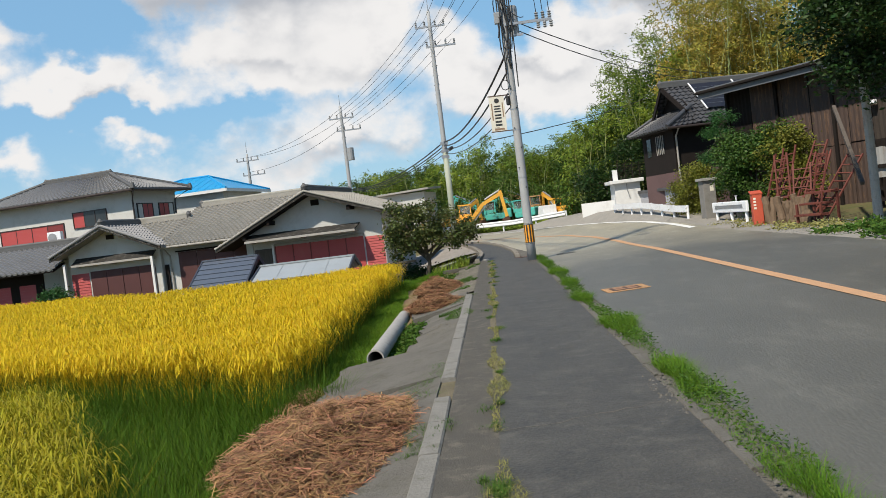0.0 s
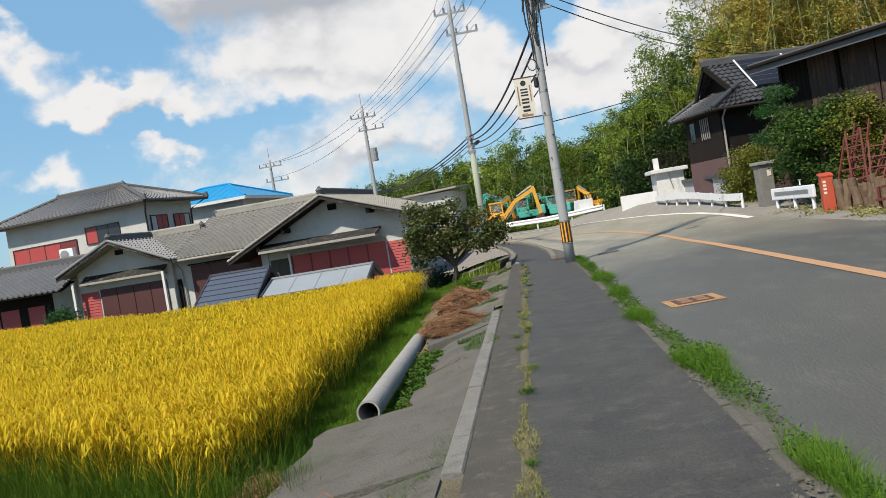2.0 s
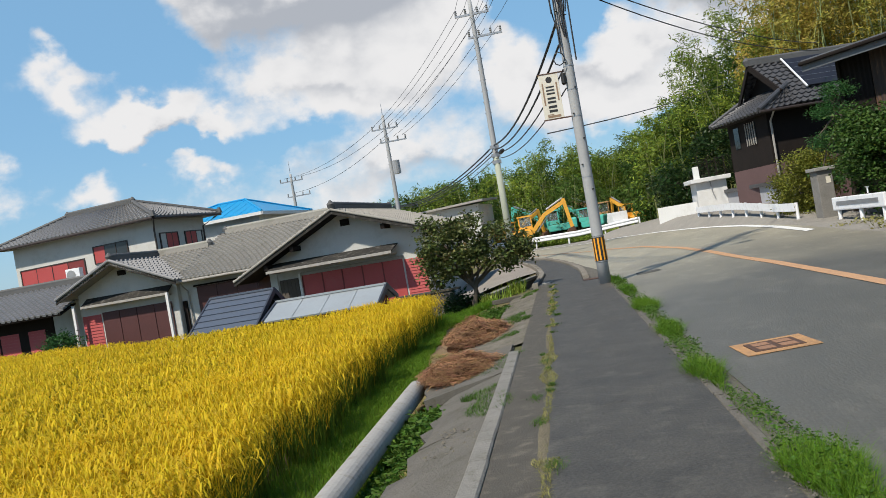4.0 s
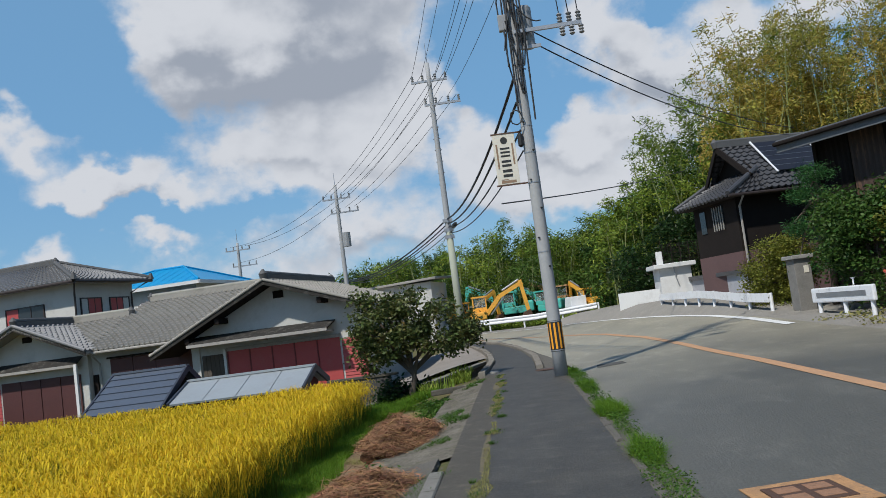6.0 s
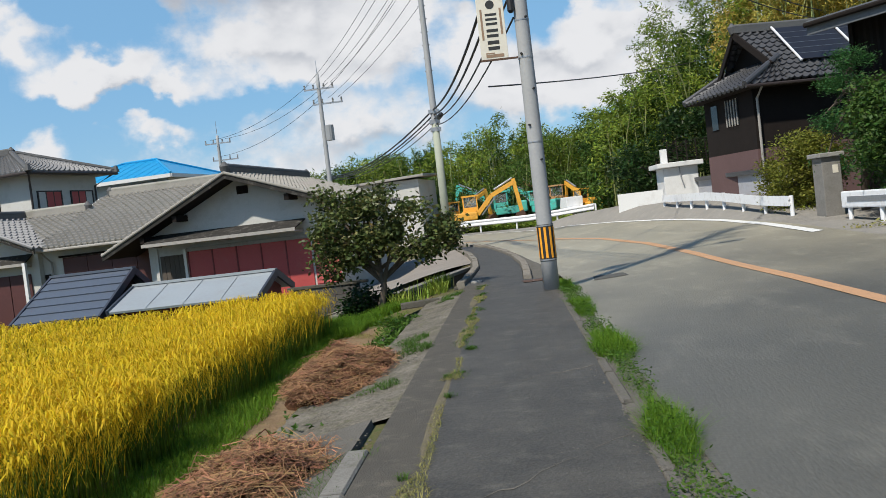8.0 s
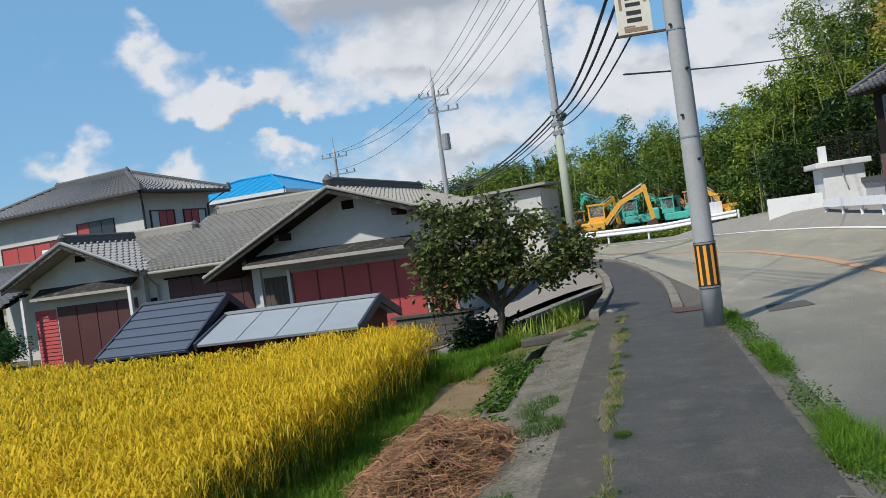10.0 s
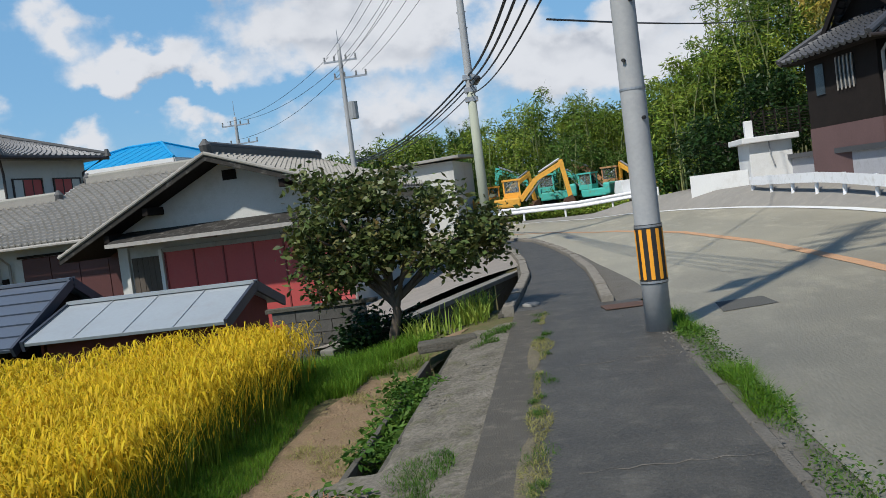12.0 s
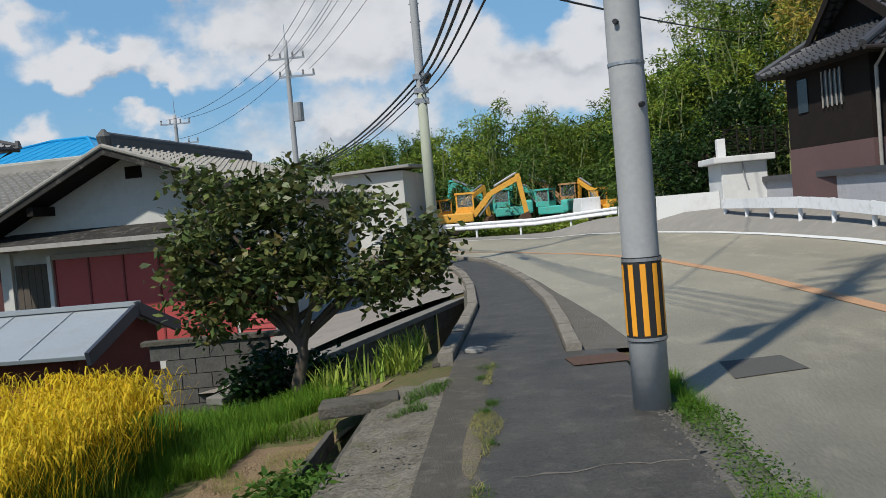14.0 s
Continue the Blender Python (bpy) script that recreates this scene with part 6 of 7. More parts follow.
for k in range(15):
    x, y = 8.55 + 0.045 * k + rng.uniform(-0.08, 0.08), 27.6 - 0.15 * k + rng.uniform(-0.05, 0.05)
    r, H = rng.uniform(0.08, 0.14), rng.uniform(0.6, 0.95)
    pts = [(0.02 * math.sin(3 * i + k), 0.02 * math.cos(2 * i + k), H * i / 4) for i in range(5)]
    ob = part("log", Shape().tube(pts, [r * rng.uniform(0.85, 1.1) for _ in range(5)], 9), LOG, None, "short bark-covered log stood on end")
    ob.matrix_basis = pose(x, y, 0.15, rng.uniform(-8, 8), rng.uniform(-8, 8), rng.uniform(0, 90))
    tagged(ob, "", "log", "row of logs")


# ---- parked excavators behind the far rail ----
def excavator(x, y, z, rz, paint, label, boom=((0, 0, 0), (1.2, 1.7), (2.6, 1.0), (2.7, -0.3)), size=1.0):
    e = thing("excavator", label, "excavator", pose(x, y, z, 0, 0, rz) @ Matrix.Scale(size, 4), "parked excavators")
    for sy in (-0.75, 0.75):
        s = Shape()
        pr = [(-1.2, 0.1), (-1.35, 0.3), (-1.2, 0.52), (1.2, 0.52), (1.35, 0.3), (1.2, 0.1)]
        v = [(a, sy - 0.2, b) for a, b in pr] + [(a, sy + 0.2, b) for a, b in pr]
        s.add(v, [tuple(range(6)), tuple(range(11, 5, -1))] + [(i, 6 + i, 6 + (i + 1) % 6, (i + 1) % 6) for i in range(6)])
        part("track", s, TRACK, e, bevel=0.03)
    part("turntable", Shape().tube([(0, 0, 0.5), (0, 0, 0.7)], 0.5, 16), TRACK, e)
    part("body", Shape().box(-1.3, 0.5, -0.8, 0.8, 0.7, 1.2), paint, e, bevel=0.08)
    part("counterweight", Shape().box(-1.6, -1.1, -0.8, 0.8, 0.75, 1.5), paint, e, bevel=0.12)
    fr = Shape().box(-0.35, 0.6, 0.05, 0.8, 1.202, 1.5).box(-0.4, 0.66, 0.0, 0.85, 2.16, 2.26)
    for px, py in ((-0.31, 0.09), (0.56, 0.09), (-0.31, 0.76), (0.56, 0.76)):
        fr.box(px - 0.035, px + 0.035, py - 0.035, py + 0.035, 1.5, 2.16)
    cab = part("cab", fr, paint, e)
    part("seat", Shape().box(-0.2, 0.2, 0.25, 0.6, 1.5, 1.62).box(-0.24, -0.14, 0.25, 0.6, 1.62, 2.0), TRACK, cab, bevel=0.03)
    for q in ((-0.275, 0.525, 0.755, 0.765, 1.5, 2.16), (-0.275, 0.525, 0.085, 0.095, 1.5, 2.16)):
        part("cab_window", Shape().box(*q), GLASS_CLEAR, cab)
    b1 = Shape()
    pts = [(0.5, -0.3, 1.0), (1.5, -0.3, 2.1), (3.1, -0.3, 2.85)]
    for a, b in zip(pts, pts[1:]):
        b1.beam(a, b, 0.2, 0.27)
    part("boom", b1, paint, e)
    part("arm", Shape().beam((2.95, -0.3, 3.0), (3.3, -0.3, 0.9), 0.18, 0.24), paint, e)
    part("ram", Shape().tube([(0.8, -0.3, 0.95), (1.8, -0.3, 2.05)], 0.06, 8), STEEL, e)
    part("ram", Shape().tube([(1.7, -0.3, 2.45), (2.9, -0.3, 3.05)], 0.06, 8), STEEL, e)
    s = Shape()
    pr = [(3.4, 1.0), (3.0, 0.85), (2.75, 0.45), (2.95, 0.1), (3.35, 0.2), (3.55, 0.6)]
    v = [(a, -0.65, b) for a, b in pr] + [(a, 0.05, b) for a, b in pr]
    s.add(v, [tuple(range(6)), tuple(range(11, 5, -1))] + [(i, 6 + i, 6 + (i + 1) % 6, (i + 1) % 6) for i in range(6)])
    part("bucket", s, IRON, e)
    return e


zc = land_z(0, 63) + 0.1
excavator(-1.9, 62.9, zc, 4, YELLOW_PAINT, "amber excavator with raised boom parked behind the rail", size=0.95)
excavator(0.2, 65.8, zc + 0.1, 176, TEAL_PAINT, "teal excavator with folded boom parked among others", size=0.95)
excavator(2.6, 64.6, zc + 0.1, 145, TEAL_PAINT, "teal excavator half hidden by the pole", size=0.85)
excavator(-2.9, 64.3, zc + 0.1, 38, YELLOW_PAINT, "amber excavator with lowered boom parked in the row", size=0.8)
excavator(3.9, 66.2, zc + 0.2, 160, BOX_ORANGE, "faded orange excavator parked before the bamboo", size=0.9)
excavator(5.2, 63.4, zc, 120, YELLOW_PAINT, "faded amber excavator parked at the end of the row", size=0.8)
tk = thing("small_truck", "small white truck parked among the excavators", "truck", pose(4.2, 62.6, land_z(4, 62.5) - 0.02, 0, 0, 110) @ Matrix.Scale(0.75, 4))
part("cab", Shape().plate([(-0.65, -0.7, 0.4), (0.5, -0.7, 0.4), (0.75, -0.7, 1.0), (0.45, -0.7, 1.75), (-0.65, -0.7, 1.75)][::-1], -1.4), WHITE_METAL, tk, bevel=0.05)
part("windscreen", Shape().plate([(0.74, -0.55, 1.08), (0.74, 0.55, 1.08), (0.5, 0.5, 1.66), (0.5, -0.5, 1.66)], 0.01), GLASS_DARK, tk)
part("bed", Shape().box(-2.4, -0.7, -0.7, 0.7, 0.55, 0.95), WHITE_METAL, tk, bevel=0.02)
for x, yy in ((0.25, -0.72), (0.25, 0.72), (-1.8, -0.72), (-1.8, 0.72)):
    part("wheel", Shape().tube([(x, yy - 0.09, 0.28), (x, yy + 0.09, 0.28)], 0.28, 16), TRACK, tk)

# block wall and kerbs beside the shed
bw = thing("wall_block", "low grey concrete block wall beside the shed", "block wall", pose(-4.5, 31.25, -1.0, 0, 0, 4), "", "structure")
for j in range(6):
    for i in range(4):
        x0 = -0.2 * (j % 2) + 0.4 * i
        part("block", Shape().box(x0 + 0.005, x0 + 0.393, 0, 0.12, 0.2 * j + 0.004, 0.2 * j + 0.194), BLOCK_DARK, bw)
part("cap", Shape().box(-0.3, 1.6, -0.03, 0.15, 1.202, 1.27), CONCRETE_DARK, bw, bevel=0.01)

# manhole with its painted frame in the road
mh = thing("manhole_cover", "rusty square manhole cover in a worn orange painted frame", "manhole cover", pose(2.14, 15.0, road_z(2.14, 15.0) + 0.006, 0, -1.6, 3))
for q in ((-0.36, 0.36, 0.25, 0.36), (-0.36, 0.36, -0.36, -0.25), (-0.36, -0.25, -0.249, 0.249), (0.25, 0.36, -0.249, 0.249)):
    part("painted_frame", Shape().box(*q, 0.0, 0.006), BOX_ORANGE, mh)
part("lid", Shape().box(-0.245, 0.245, -0.245, 0.245, 0.0, 0.012), IRON, mh, bevel=0.004)
for q in ((-0.19, -0.03, -0.19, -0.03), (0.03, 0.19, -0.19, -0.03), (-0.19, -0.03, 0.03, 0.19), (0.03, 0.19, 0.03, 0.19)):
    part("worn_pad", Shape().box(*q, 0.0125, 0.015), RUST_PAD, mh)
ob = part("drain_lid", Shape().tube([(0, 0, 0), (0, 0, 0.03), (0, 0, 0.045)], [0.13, 0.13, 0.1], 18), CONCRETE, None, "small round pale marker cap at the kerb")
ob.matrix_basis = pose(-0.33, 30.1, walk2_z(0, 30))
tagged(ob, "", "cap")
# thin flat piece standing for brown dirt on the paving
ob = part("brown_patch", Shape().box(-0.3, 0.3, -0.22, 0.22, 0, 0.006), IRON, None, "flat brown patch on the paving at the foot of the pole", bevel=0.002)
ob.matrix_basis = pose(0.95, 28.95, 0.03, 0, 0, 8)
tagged(ob, "", "plate")

# pale cracks across the footway
for k, (x0, y0, x1, y1, w) in enumerate([(0.75, 19.35, 1.2, 19.55, 0.012), (0.0, 19.1, 0.75, 19.35, 0.006), (0.25, 16.2, 1.2, 17.3, 0.006), (0.1, 13.0, 0.9, 13.9, 0.004), (0.05, 25.4, 1.15, 25.55, 0.008), (0.2, 9.2, 1.1, 9.9, 0.007), (-0.1, 6.2, 1.1, 6.6, 0.007), (0.1, 22.4, 1.2, 22.5, 0.006)]):
    rr = random.Random(k)
    pts = [(x0 + (x1 - x0) * t / 12, y0 + (y1 - y0) * t / 12 + rr.uniform(-0.05, 0.05)) for t in range(13)]
    s = Shape()
    ws = [w * rr.uniform(0.3, 1.6) for _ in pts]
    s.add([(x, y - q, walk_z(x, y) + 0.003) for (x, y), q in zip(pts, ws)] + [(x, y + q, walk_z(x, y) + 0.003) for (x, y), q in zip(pts, ws)], [(i, i + 1, 14 + i, 13 + i) for i in range(12)])
    tagged(part("trim_%d" % (20 + k), s, CRACK, None, "pale ragged crack across the footway"), "", "crack", "", "structure")

# pipe lying on the bank
pp = Shape()
n = 24
for (ra, rb_) in ((0.125, 0.105),):
    pts = [(-1.86, 11.95, -0.24), (-1.98, 17.2, -0.26)]
    pp.tube(pts, ra, n, cap=False)
    k0 = len(pp.v)
    pp.tube(pts, rb_, n, cap=False)
    pp.f += [(i, (i + 1) % n, k0 + (i + 1) % n, k0 + i) for i in range(n)]
    pp.s += [0] * n
ob = part("cement_pipe", pp, PIPE_GREY, None, "long grey cement pipe lying on the grass bank", smooth=False)
tagged(ob, "", "pipe")


# ---- rice ----
LZ = np.vectorize(ground_z)


def ears(root, rng, reach, up, width):
    """Ripe ears: a stem that rises, bows over and hangs, thickening towards its tip."""
    n = len(root)
    th = rng.uniform(0, 2 * np.pi, n)
    d = np.stack([np.cos(th), np.sin(th), np.zeros(n)], 1)
    s = np.stack([-np.sin(th), np.cos(th), np.zeros(n)], 1)
    R, U = reach * rng.uniform(0.6, 1.4, n)[:, None], up * rng.uniform(0.5, 1.3, n)[:, None]
    rows = []
    for f, h, w in ((0, 0, 0.35), (0.3, 0.8, 0.6), (0.62, 0.95, 1.0), (0.88, 0.35, 1.2), (1.0, -0.35, 0.3)):
        c = root + d * R * f + np.array([0, 0, 1]) * U * h
        rows += [c - s * width * w / 2, c + s * width * w / 2]
    v = np.stack(rows, 1).reshape(-1, 3)
    base = np.arange(n)[:, None] * 10
    return v, np.concatenate([base + np.array([2 * k, 2 * k + 1, 2 * k + 3, 2 * k + 2]) for k in range(4)], 0)


def paddy(name, label, inside, x0, x1, y0, y1, hills, per, bent, width, segs, seed, gold=RICE_GOLD):
    r = np.random.default_rng(seed)
    n = int((x1 - x0) * (y1 - y0) * hills)
    px, py = r.uniform(x0, x1, n), r.uniform(y0, y1, n)
    ok = inside(px, py)
    px, py = px[ok], py[ok]
    gx, gy = np.repeat(px, per) + r.normal(0, 0.05, len(px) * per), np.repeat(py, per) + r.normal(0, 0.05, len(px) * per)
    gz = np.full(len(gx), -0.52)
    swell = 0.82 + 0.035 * np.sin(gx * 1.3 + gy * 0.7) + 0.03 * np.sin(gy * 2.1 - gx)
    v, f, seg = blades(np.stack([gx, gy, gz], 1), swell * 0.95, r, width, 0.5, segs)
    slots = ((seg >= segs * 0.6) | ((seg >= segs * 0.3) & (r.uniform(0, 1, len(seg)) < 0.3))).astype(int)
    m = len(px) * bent
    k = r.integers(0, len(px), m)
    root = np.stack([px[k] + r.normal(0, 0.09, m), py[k] + r.normal(0, 0.09, m), -0.52 + swell[k * per] * r.uniform(0.7, 1.0, m)], 1)
    v2, f2 = ears(root, r, 0.13, 0.075, width * 1.2)
    V, F = join([(v, f), (v2, f2)])
    return mass(name, V, F, [RICE_GREEN, gold], np.concatenate([slots, np.ones(len(f2), int)]), None, label, "rice", "stuff")


def edge_x(y):
    return np.interp(y, [8, 10, 18, 24, 28.4], [-2.52, -2.6, -3.0, -3.18, -3.2]) + 0.06 * np.sin(y * 1.7)


def back_y(x):
    return np.where(x > -10, 28.4, 28.4 + (-10 - x) * 0.62)


def front_y(x):
    return 9.5 + np.maximum(0, -2.6 - x) * 0.58


near_in = lambda x, y: (x < edge_x(y)) & (y > front_y(x)) & (y < back_y(x)) & ((x > edge_x(y) - 2.2) | (y < front_y(x) + 3.0))
far_in = lambda x, y: (x < edge_x(y) - 2.2) & (y > front_y(x) + 3.0) & (y < back_y(x))
paddy("rice_field", "ripe golden rice standing thick at the field edge", near_in, -16, -2.3, 8.8, 29, 42, 12, 19, 0.011, 3, 1)
paddy("rice_field", "ripe golden rice filling the paddy to the houses", far_in, -26, -4.4, 10, 38, 26, 6, 10, 0.016, 2, 2)
corner_in = lambda x, y: (x < -2.62 - np.maximum(0, y - 5.2) * 0.6) & (y < 9.2)
paddy("rice_field", "corner of a second ripe golden rice paddy", corner_in, -7, -2.2, 2.4, 9.3, 46, 14, 18, 0.009, 3, 3, RICE_YOUNG)


# ---- grass, weeds, straw ----
def grass(name, label, n, place, height, width, lean, material, seed, segs=2):
    r = np.random.default_rng(seed)
    p = place(r, n)
    z = LZ(p[:, 0], p[:, 1]) - 0.02 if p.shape[1] == 2 else p[:, 2]
    v, f, seg = blades(np.stack([p[:, 0], p[:, 1], z], 1), height(p, r) if callable(height) else height, r, width, lean, segs)
    return mass(name, v, f, [material], None, None, label, "grass", "stuff")


def keep(r, n, x0, x1, y0, y1, test):
    x, y = r.uniform(x0, x1, n), r.uniform(y0, y1, n)
    ok = test(x, y)
    return np.stack([x[ok], y[ok]], 1)


def wob(x, y, s=1.0, o=0.0):
    return np.sin(x * 3.1 * s + o) * 0.5 + np.sin(y * 1.9 * s + 1.3 * o) * 0.5 + np.sin((x + y) * 4.7 * s) * 0.35


bank_in = lambda x, y: (x > edge_x(y) - 0.25) & (x < -1.62 - 0.14 * wob(x, y)) & ((y < 16.5) | (x < -2.3 - 0.06 * np.maximum(0, y - 17) - 0.09 * wob(x, y, 0.9)))
grass("bank_grass", "green grass growing on the bank beside the rice", 150000, lambda r, n: keep(r, n, -3.6, -1.4, 8.6, 30.5, bank_in), 0.13, 0.009, 0.7, GRASS, 11)
gap_in = lambda x, y: (x > -2.9 - np.maximum(0, y - 5.2) * 0.6) & (y < front_y(x) + 0.3) & (x < -1.9 - 0.2 * wob(x, y))
grass("tall_grass", "tall dark green grass between the two paddies", 130000, lambda r, n: keep(r, n, -9, -1.5, 2.0, 12.5, gap_in), lambda p, r: 0.3 + 0.34 * np.exp(-np.maximum(0, front_y(p[:, 0]) - p[:, 1]) / 0.35), 0.007, 0.8, GRASS_DARK, 12, 3)
far_in2 = lambda x, y: (wob(x, y, 0.5) > -0.6) & (x < np.where(y < 29.4, -1.75, -2.1)) & ((x < -2.55) | (y > 28.6)) & ~((x < -3.4) & (y > 30.4))
grass("verge_grass", "green grass at the end of the paddy", 60000, lambda r, n: keep(r, n, -4.6, -1.2, 27.6, 31.4, far_in2), 0.22, 0.01, 0.6, GRASS, 13)
grass("yard_grass", "rough grass round the sheds and yards", 30000, lambda r, n: keep(r, n, -14, -3.0, 28.6, 31.0, lambda x, y: (y > back_y(x) + 0.1) & (y < 30.8)), 0.3, 0.012, 0.6, GRASS, 14)
dry_in = lambda x, y: (wob(x, y, 1.3, 2) > -0.1)
litter_in = lambda x, y: wob(x, y, 1.1, 1) > -0.6
grass("dry_litter", "dry grass litter between the apron and the bank", 42000, lambda r, n: keep(r, n, -2.0, -1.3, 4.0, 24.0, litter_in), 0.07, 0.006, 1.6, WEED_DRY, 16)
grass("dry_grass", "dry straw-coloured grass on the bank by the drain", 34000, lambda r, n: keep(r, n, -2.6, -1.62, 16.5, 29.0, dry_in), 0.09, 0.006, 1.5, WEED_DRY, 15)


def weeds(name, label, n, x0, x1, y0, y1, test, size, high, material, seed, base=0.0, clump=0.05):
    r = np.random.default_rng(seed)
    p = keep(r, n, x0, x1, y0, y1, test)
    hgt = high * (0.35 + 0.65 * np.clip(0.5 + 0.5 * np.sin(p[:, 1] * 2.3 + np.sin(p[:, 1] * 0.7) * 2) + r.normal(0, 0.15, len(p)), 0, 1.3))
    z = r.uniform(0, 1, len(p)) ** 0.8 * hgt + base
    q, f = leaves(np.stack([p[:, 0] + r.normal(0, clump, len(p)), p[:, 1], z], 1), size, r, 0.42, 0.35)
    return mass(name, q, f, [material], None, None, label, "weeds", "stuff")


strip_in = lambda x, y: (wob(x * 2, y, 0.8) > -0.9) & (np.abs(x - 1.42 + 0.13 * np.exp(-((y - 14.8) / 2.0) ** 2)) < 0.115 + 0.045 * np.sin(y * 1.3) + 0.045 * np.sin(y * 4.1))
weeds("roadside_weeds", "leafy green weeds growing between footway and road", 20000, 1.15, 1.68, 1.0, 27.4, strip_in, 0.032, 0.12, WEED, 21, 0.01, 0.02)
grass("roadside_grass", "tufts of grass between footway and road", 150000, lambda r, n: keep(r, n, 1.15, 1.68, 1.0, 29.0, strip_in), lambda p, r: 0.08 + 0.13 * np.clip(np.sin(p[:, 1] * 1.9) + r.normal(0, .3, len(p)), 0, 1), 0.006, 0.8, GRASS, 22)
def tufts(r, n):
    """Ragged clumps dotted along the seam, thinning outwards."""
    c = 46
    k = np.minimum((r.power(0.6, n) * c).astype(int), c - 1)
    cy, cx, cr = r.uniform(1.2, 29.0, c), r.normal(-0.15, 0.04, c), r.uniform(0.012, 0.05, c)
    return np.column_stack([cx[k] + r.normal(0, 1, n) * cr[k], cy[k] + r.normal(0, 1.9, n) * cr[k], np.full(n, 0.018)])


seam_in = lambda x, y: (np.abs(x + 0.15 + 0.02 * np.sin(y * 2.1)) < 0.03 + 0.05 * np.maximum(0, np.sin(y * 1.7) + np.sin(y * 4.3))) & (np.sin(y * 2.9) + np.sin(y * 0.83 + 1) > -0.9)


def on_walk(r, n, *a):
    p = keep(r, n, *a)
    return np.column_stack([p, np.full(len(p), 0.02)])


def keep_z(r, n, *a):
    """On the sloping apron."""
    p = keep(r, n, *a)
    return np.column_stack([p, -0.02 - 0.16 * np.clip((-0.6 - p[:, 0]) / 0.7, 0, 1)])


grass("seam_grass", "sparse dry grass in the seam of the footway", 40000, lambda r, n: on_walk(r, n, -0.32, 0.04, 1.0, 29.2, seam_in), 0.026, 0.006, 2.0, WEED_DRY, 23)
grass("seam_weeds", "small green weeds in the seam of the footway", 5000, tufts, 0.04, 0.005, 1.7, WEED, 24)
kerb_in = lambda x, y: (np.sin(y * 0.9 + 0.4) + np.sin(y * 2.3) > 0.35) & (np.abs(x + 0.82 + 0.12 * np.sin(y * 1.7)) < 0.05 + 0.2 * np.abs(np.sin(y * 2.9 + 1)))
grass("kerb_weeds", "weeds sprouting over the kerb and apron", 60000, lambda r, n: keep_z(r, n, -1.2, -0.5, 3.0, 28.5, kerb_in), 0.07, 0.008, 1.1, WEED, 25)
ditch_in = lambda x, y: (np.sin(y * 1.3) + np.sin(y * 3.1 + 1) > -0.5)
weeds("drain_weeds", "leafy weeds spilling out of the drain", 11000, -1.75, -1.15, 18.6, 27.8, ditch_in, 0.075, 0.36, WEED, 26, -0.42)
weeds("leafy_plants", "broad-leaved plants by the channel", 1500, -2.3, -0.85, 29.4, 30.7, lambda x, y: wob(x, y) > -0.2, 0.13, 0.3, WEED, 27, -0.5)
grass("lily_leaves", "strap-shaped yellow-green leaves by the channel", 520, lambda r, n: keep(r, n, -2.2, -0.95, 29.5, 30.7, lambda x, y: wob(x, y, 1.5) > -0.5), 0.36, 0.035, 0.6, LILY, 28, 3)
weeds("pipe_weeds", "weeds and creepers growing against the pipe", 7000, -1.72, -1.35, 12.0, 17.6, lambda x, y: wob(x, y, 1.2) > -0.4, 0.07, 0.2, WEED, 29, -0.42)
weeds("far_verge_weeds", "overgrown weeds behind the far guard rail", 22000, -9, 6.5, 58.2, 63.5, lambda x, y: y > 58.3 + (5.2 - x) * 0.46 + 0.2, 0.2, 0.55, LEAF_BAMBOO, 30, 0.35)
weeds("verge_weeds", "weeds along the foot of the red heap", 6000, 7.6, 9.3, 20, 30.5, lambda x, y: wob(x, y) > -0.1, 0.1, 0.22, WEED_DRY, 31, 0.15)
weeds("verge_weeds", "grass tufts under the dark tree", 9000, 7.5, 9.6, 12, 21, lambda x, y: wob(x, y) > -0.5, 0.12, 0.35, WEED, 32, 0.15)


def pebbles(name, label, n, test, x0, x1, y0, y1, size, material, seed, zf):
    """Loose grit: small five-cornered stones."""
    r = np.random.default_rng(seed)
    p = keep(r, n, x0, x1, y0, y1, test)
    m = len(p)
    sz = size * r.uniform(0.4, 1.5, m) ** 1.5
    th = r.uniform(0, 6.28318, m)
    base = np.column_stack([p, np.array([zf(a, b) for a, b in p])])
    rows = []
    for k in range(4):
        a = th + k * 1.5708 + r.uniform(-0.3, 0.3, m)
        rows.append(base + np.stack([np.cos(a) * sz, np.sin(a) * sz, np.zeros(m)], 1))
    tip = base + np.stack([r.normal(0, 0.2, m) * sz, r.normal(0, 0.2, m) * sz, sz * r.uniform(0.5, 1.0, m)], 1)
    v = np.stack(rows + [tip], 1).reshape(-1, 3)
    b = np.arange(m)[:, None] * 5
    f = np.concatenate([b + np.array([k, (k + 1) % 4, 4]) for k in range(4)])
    return mass(name, v, f, [material], None, None, label, "grit", "stuff")


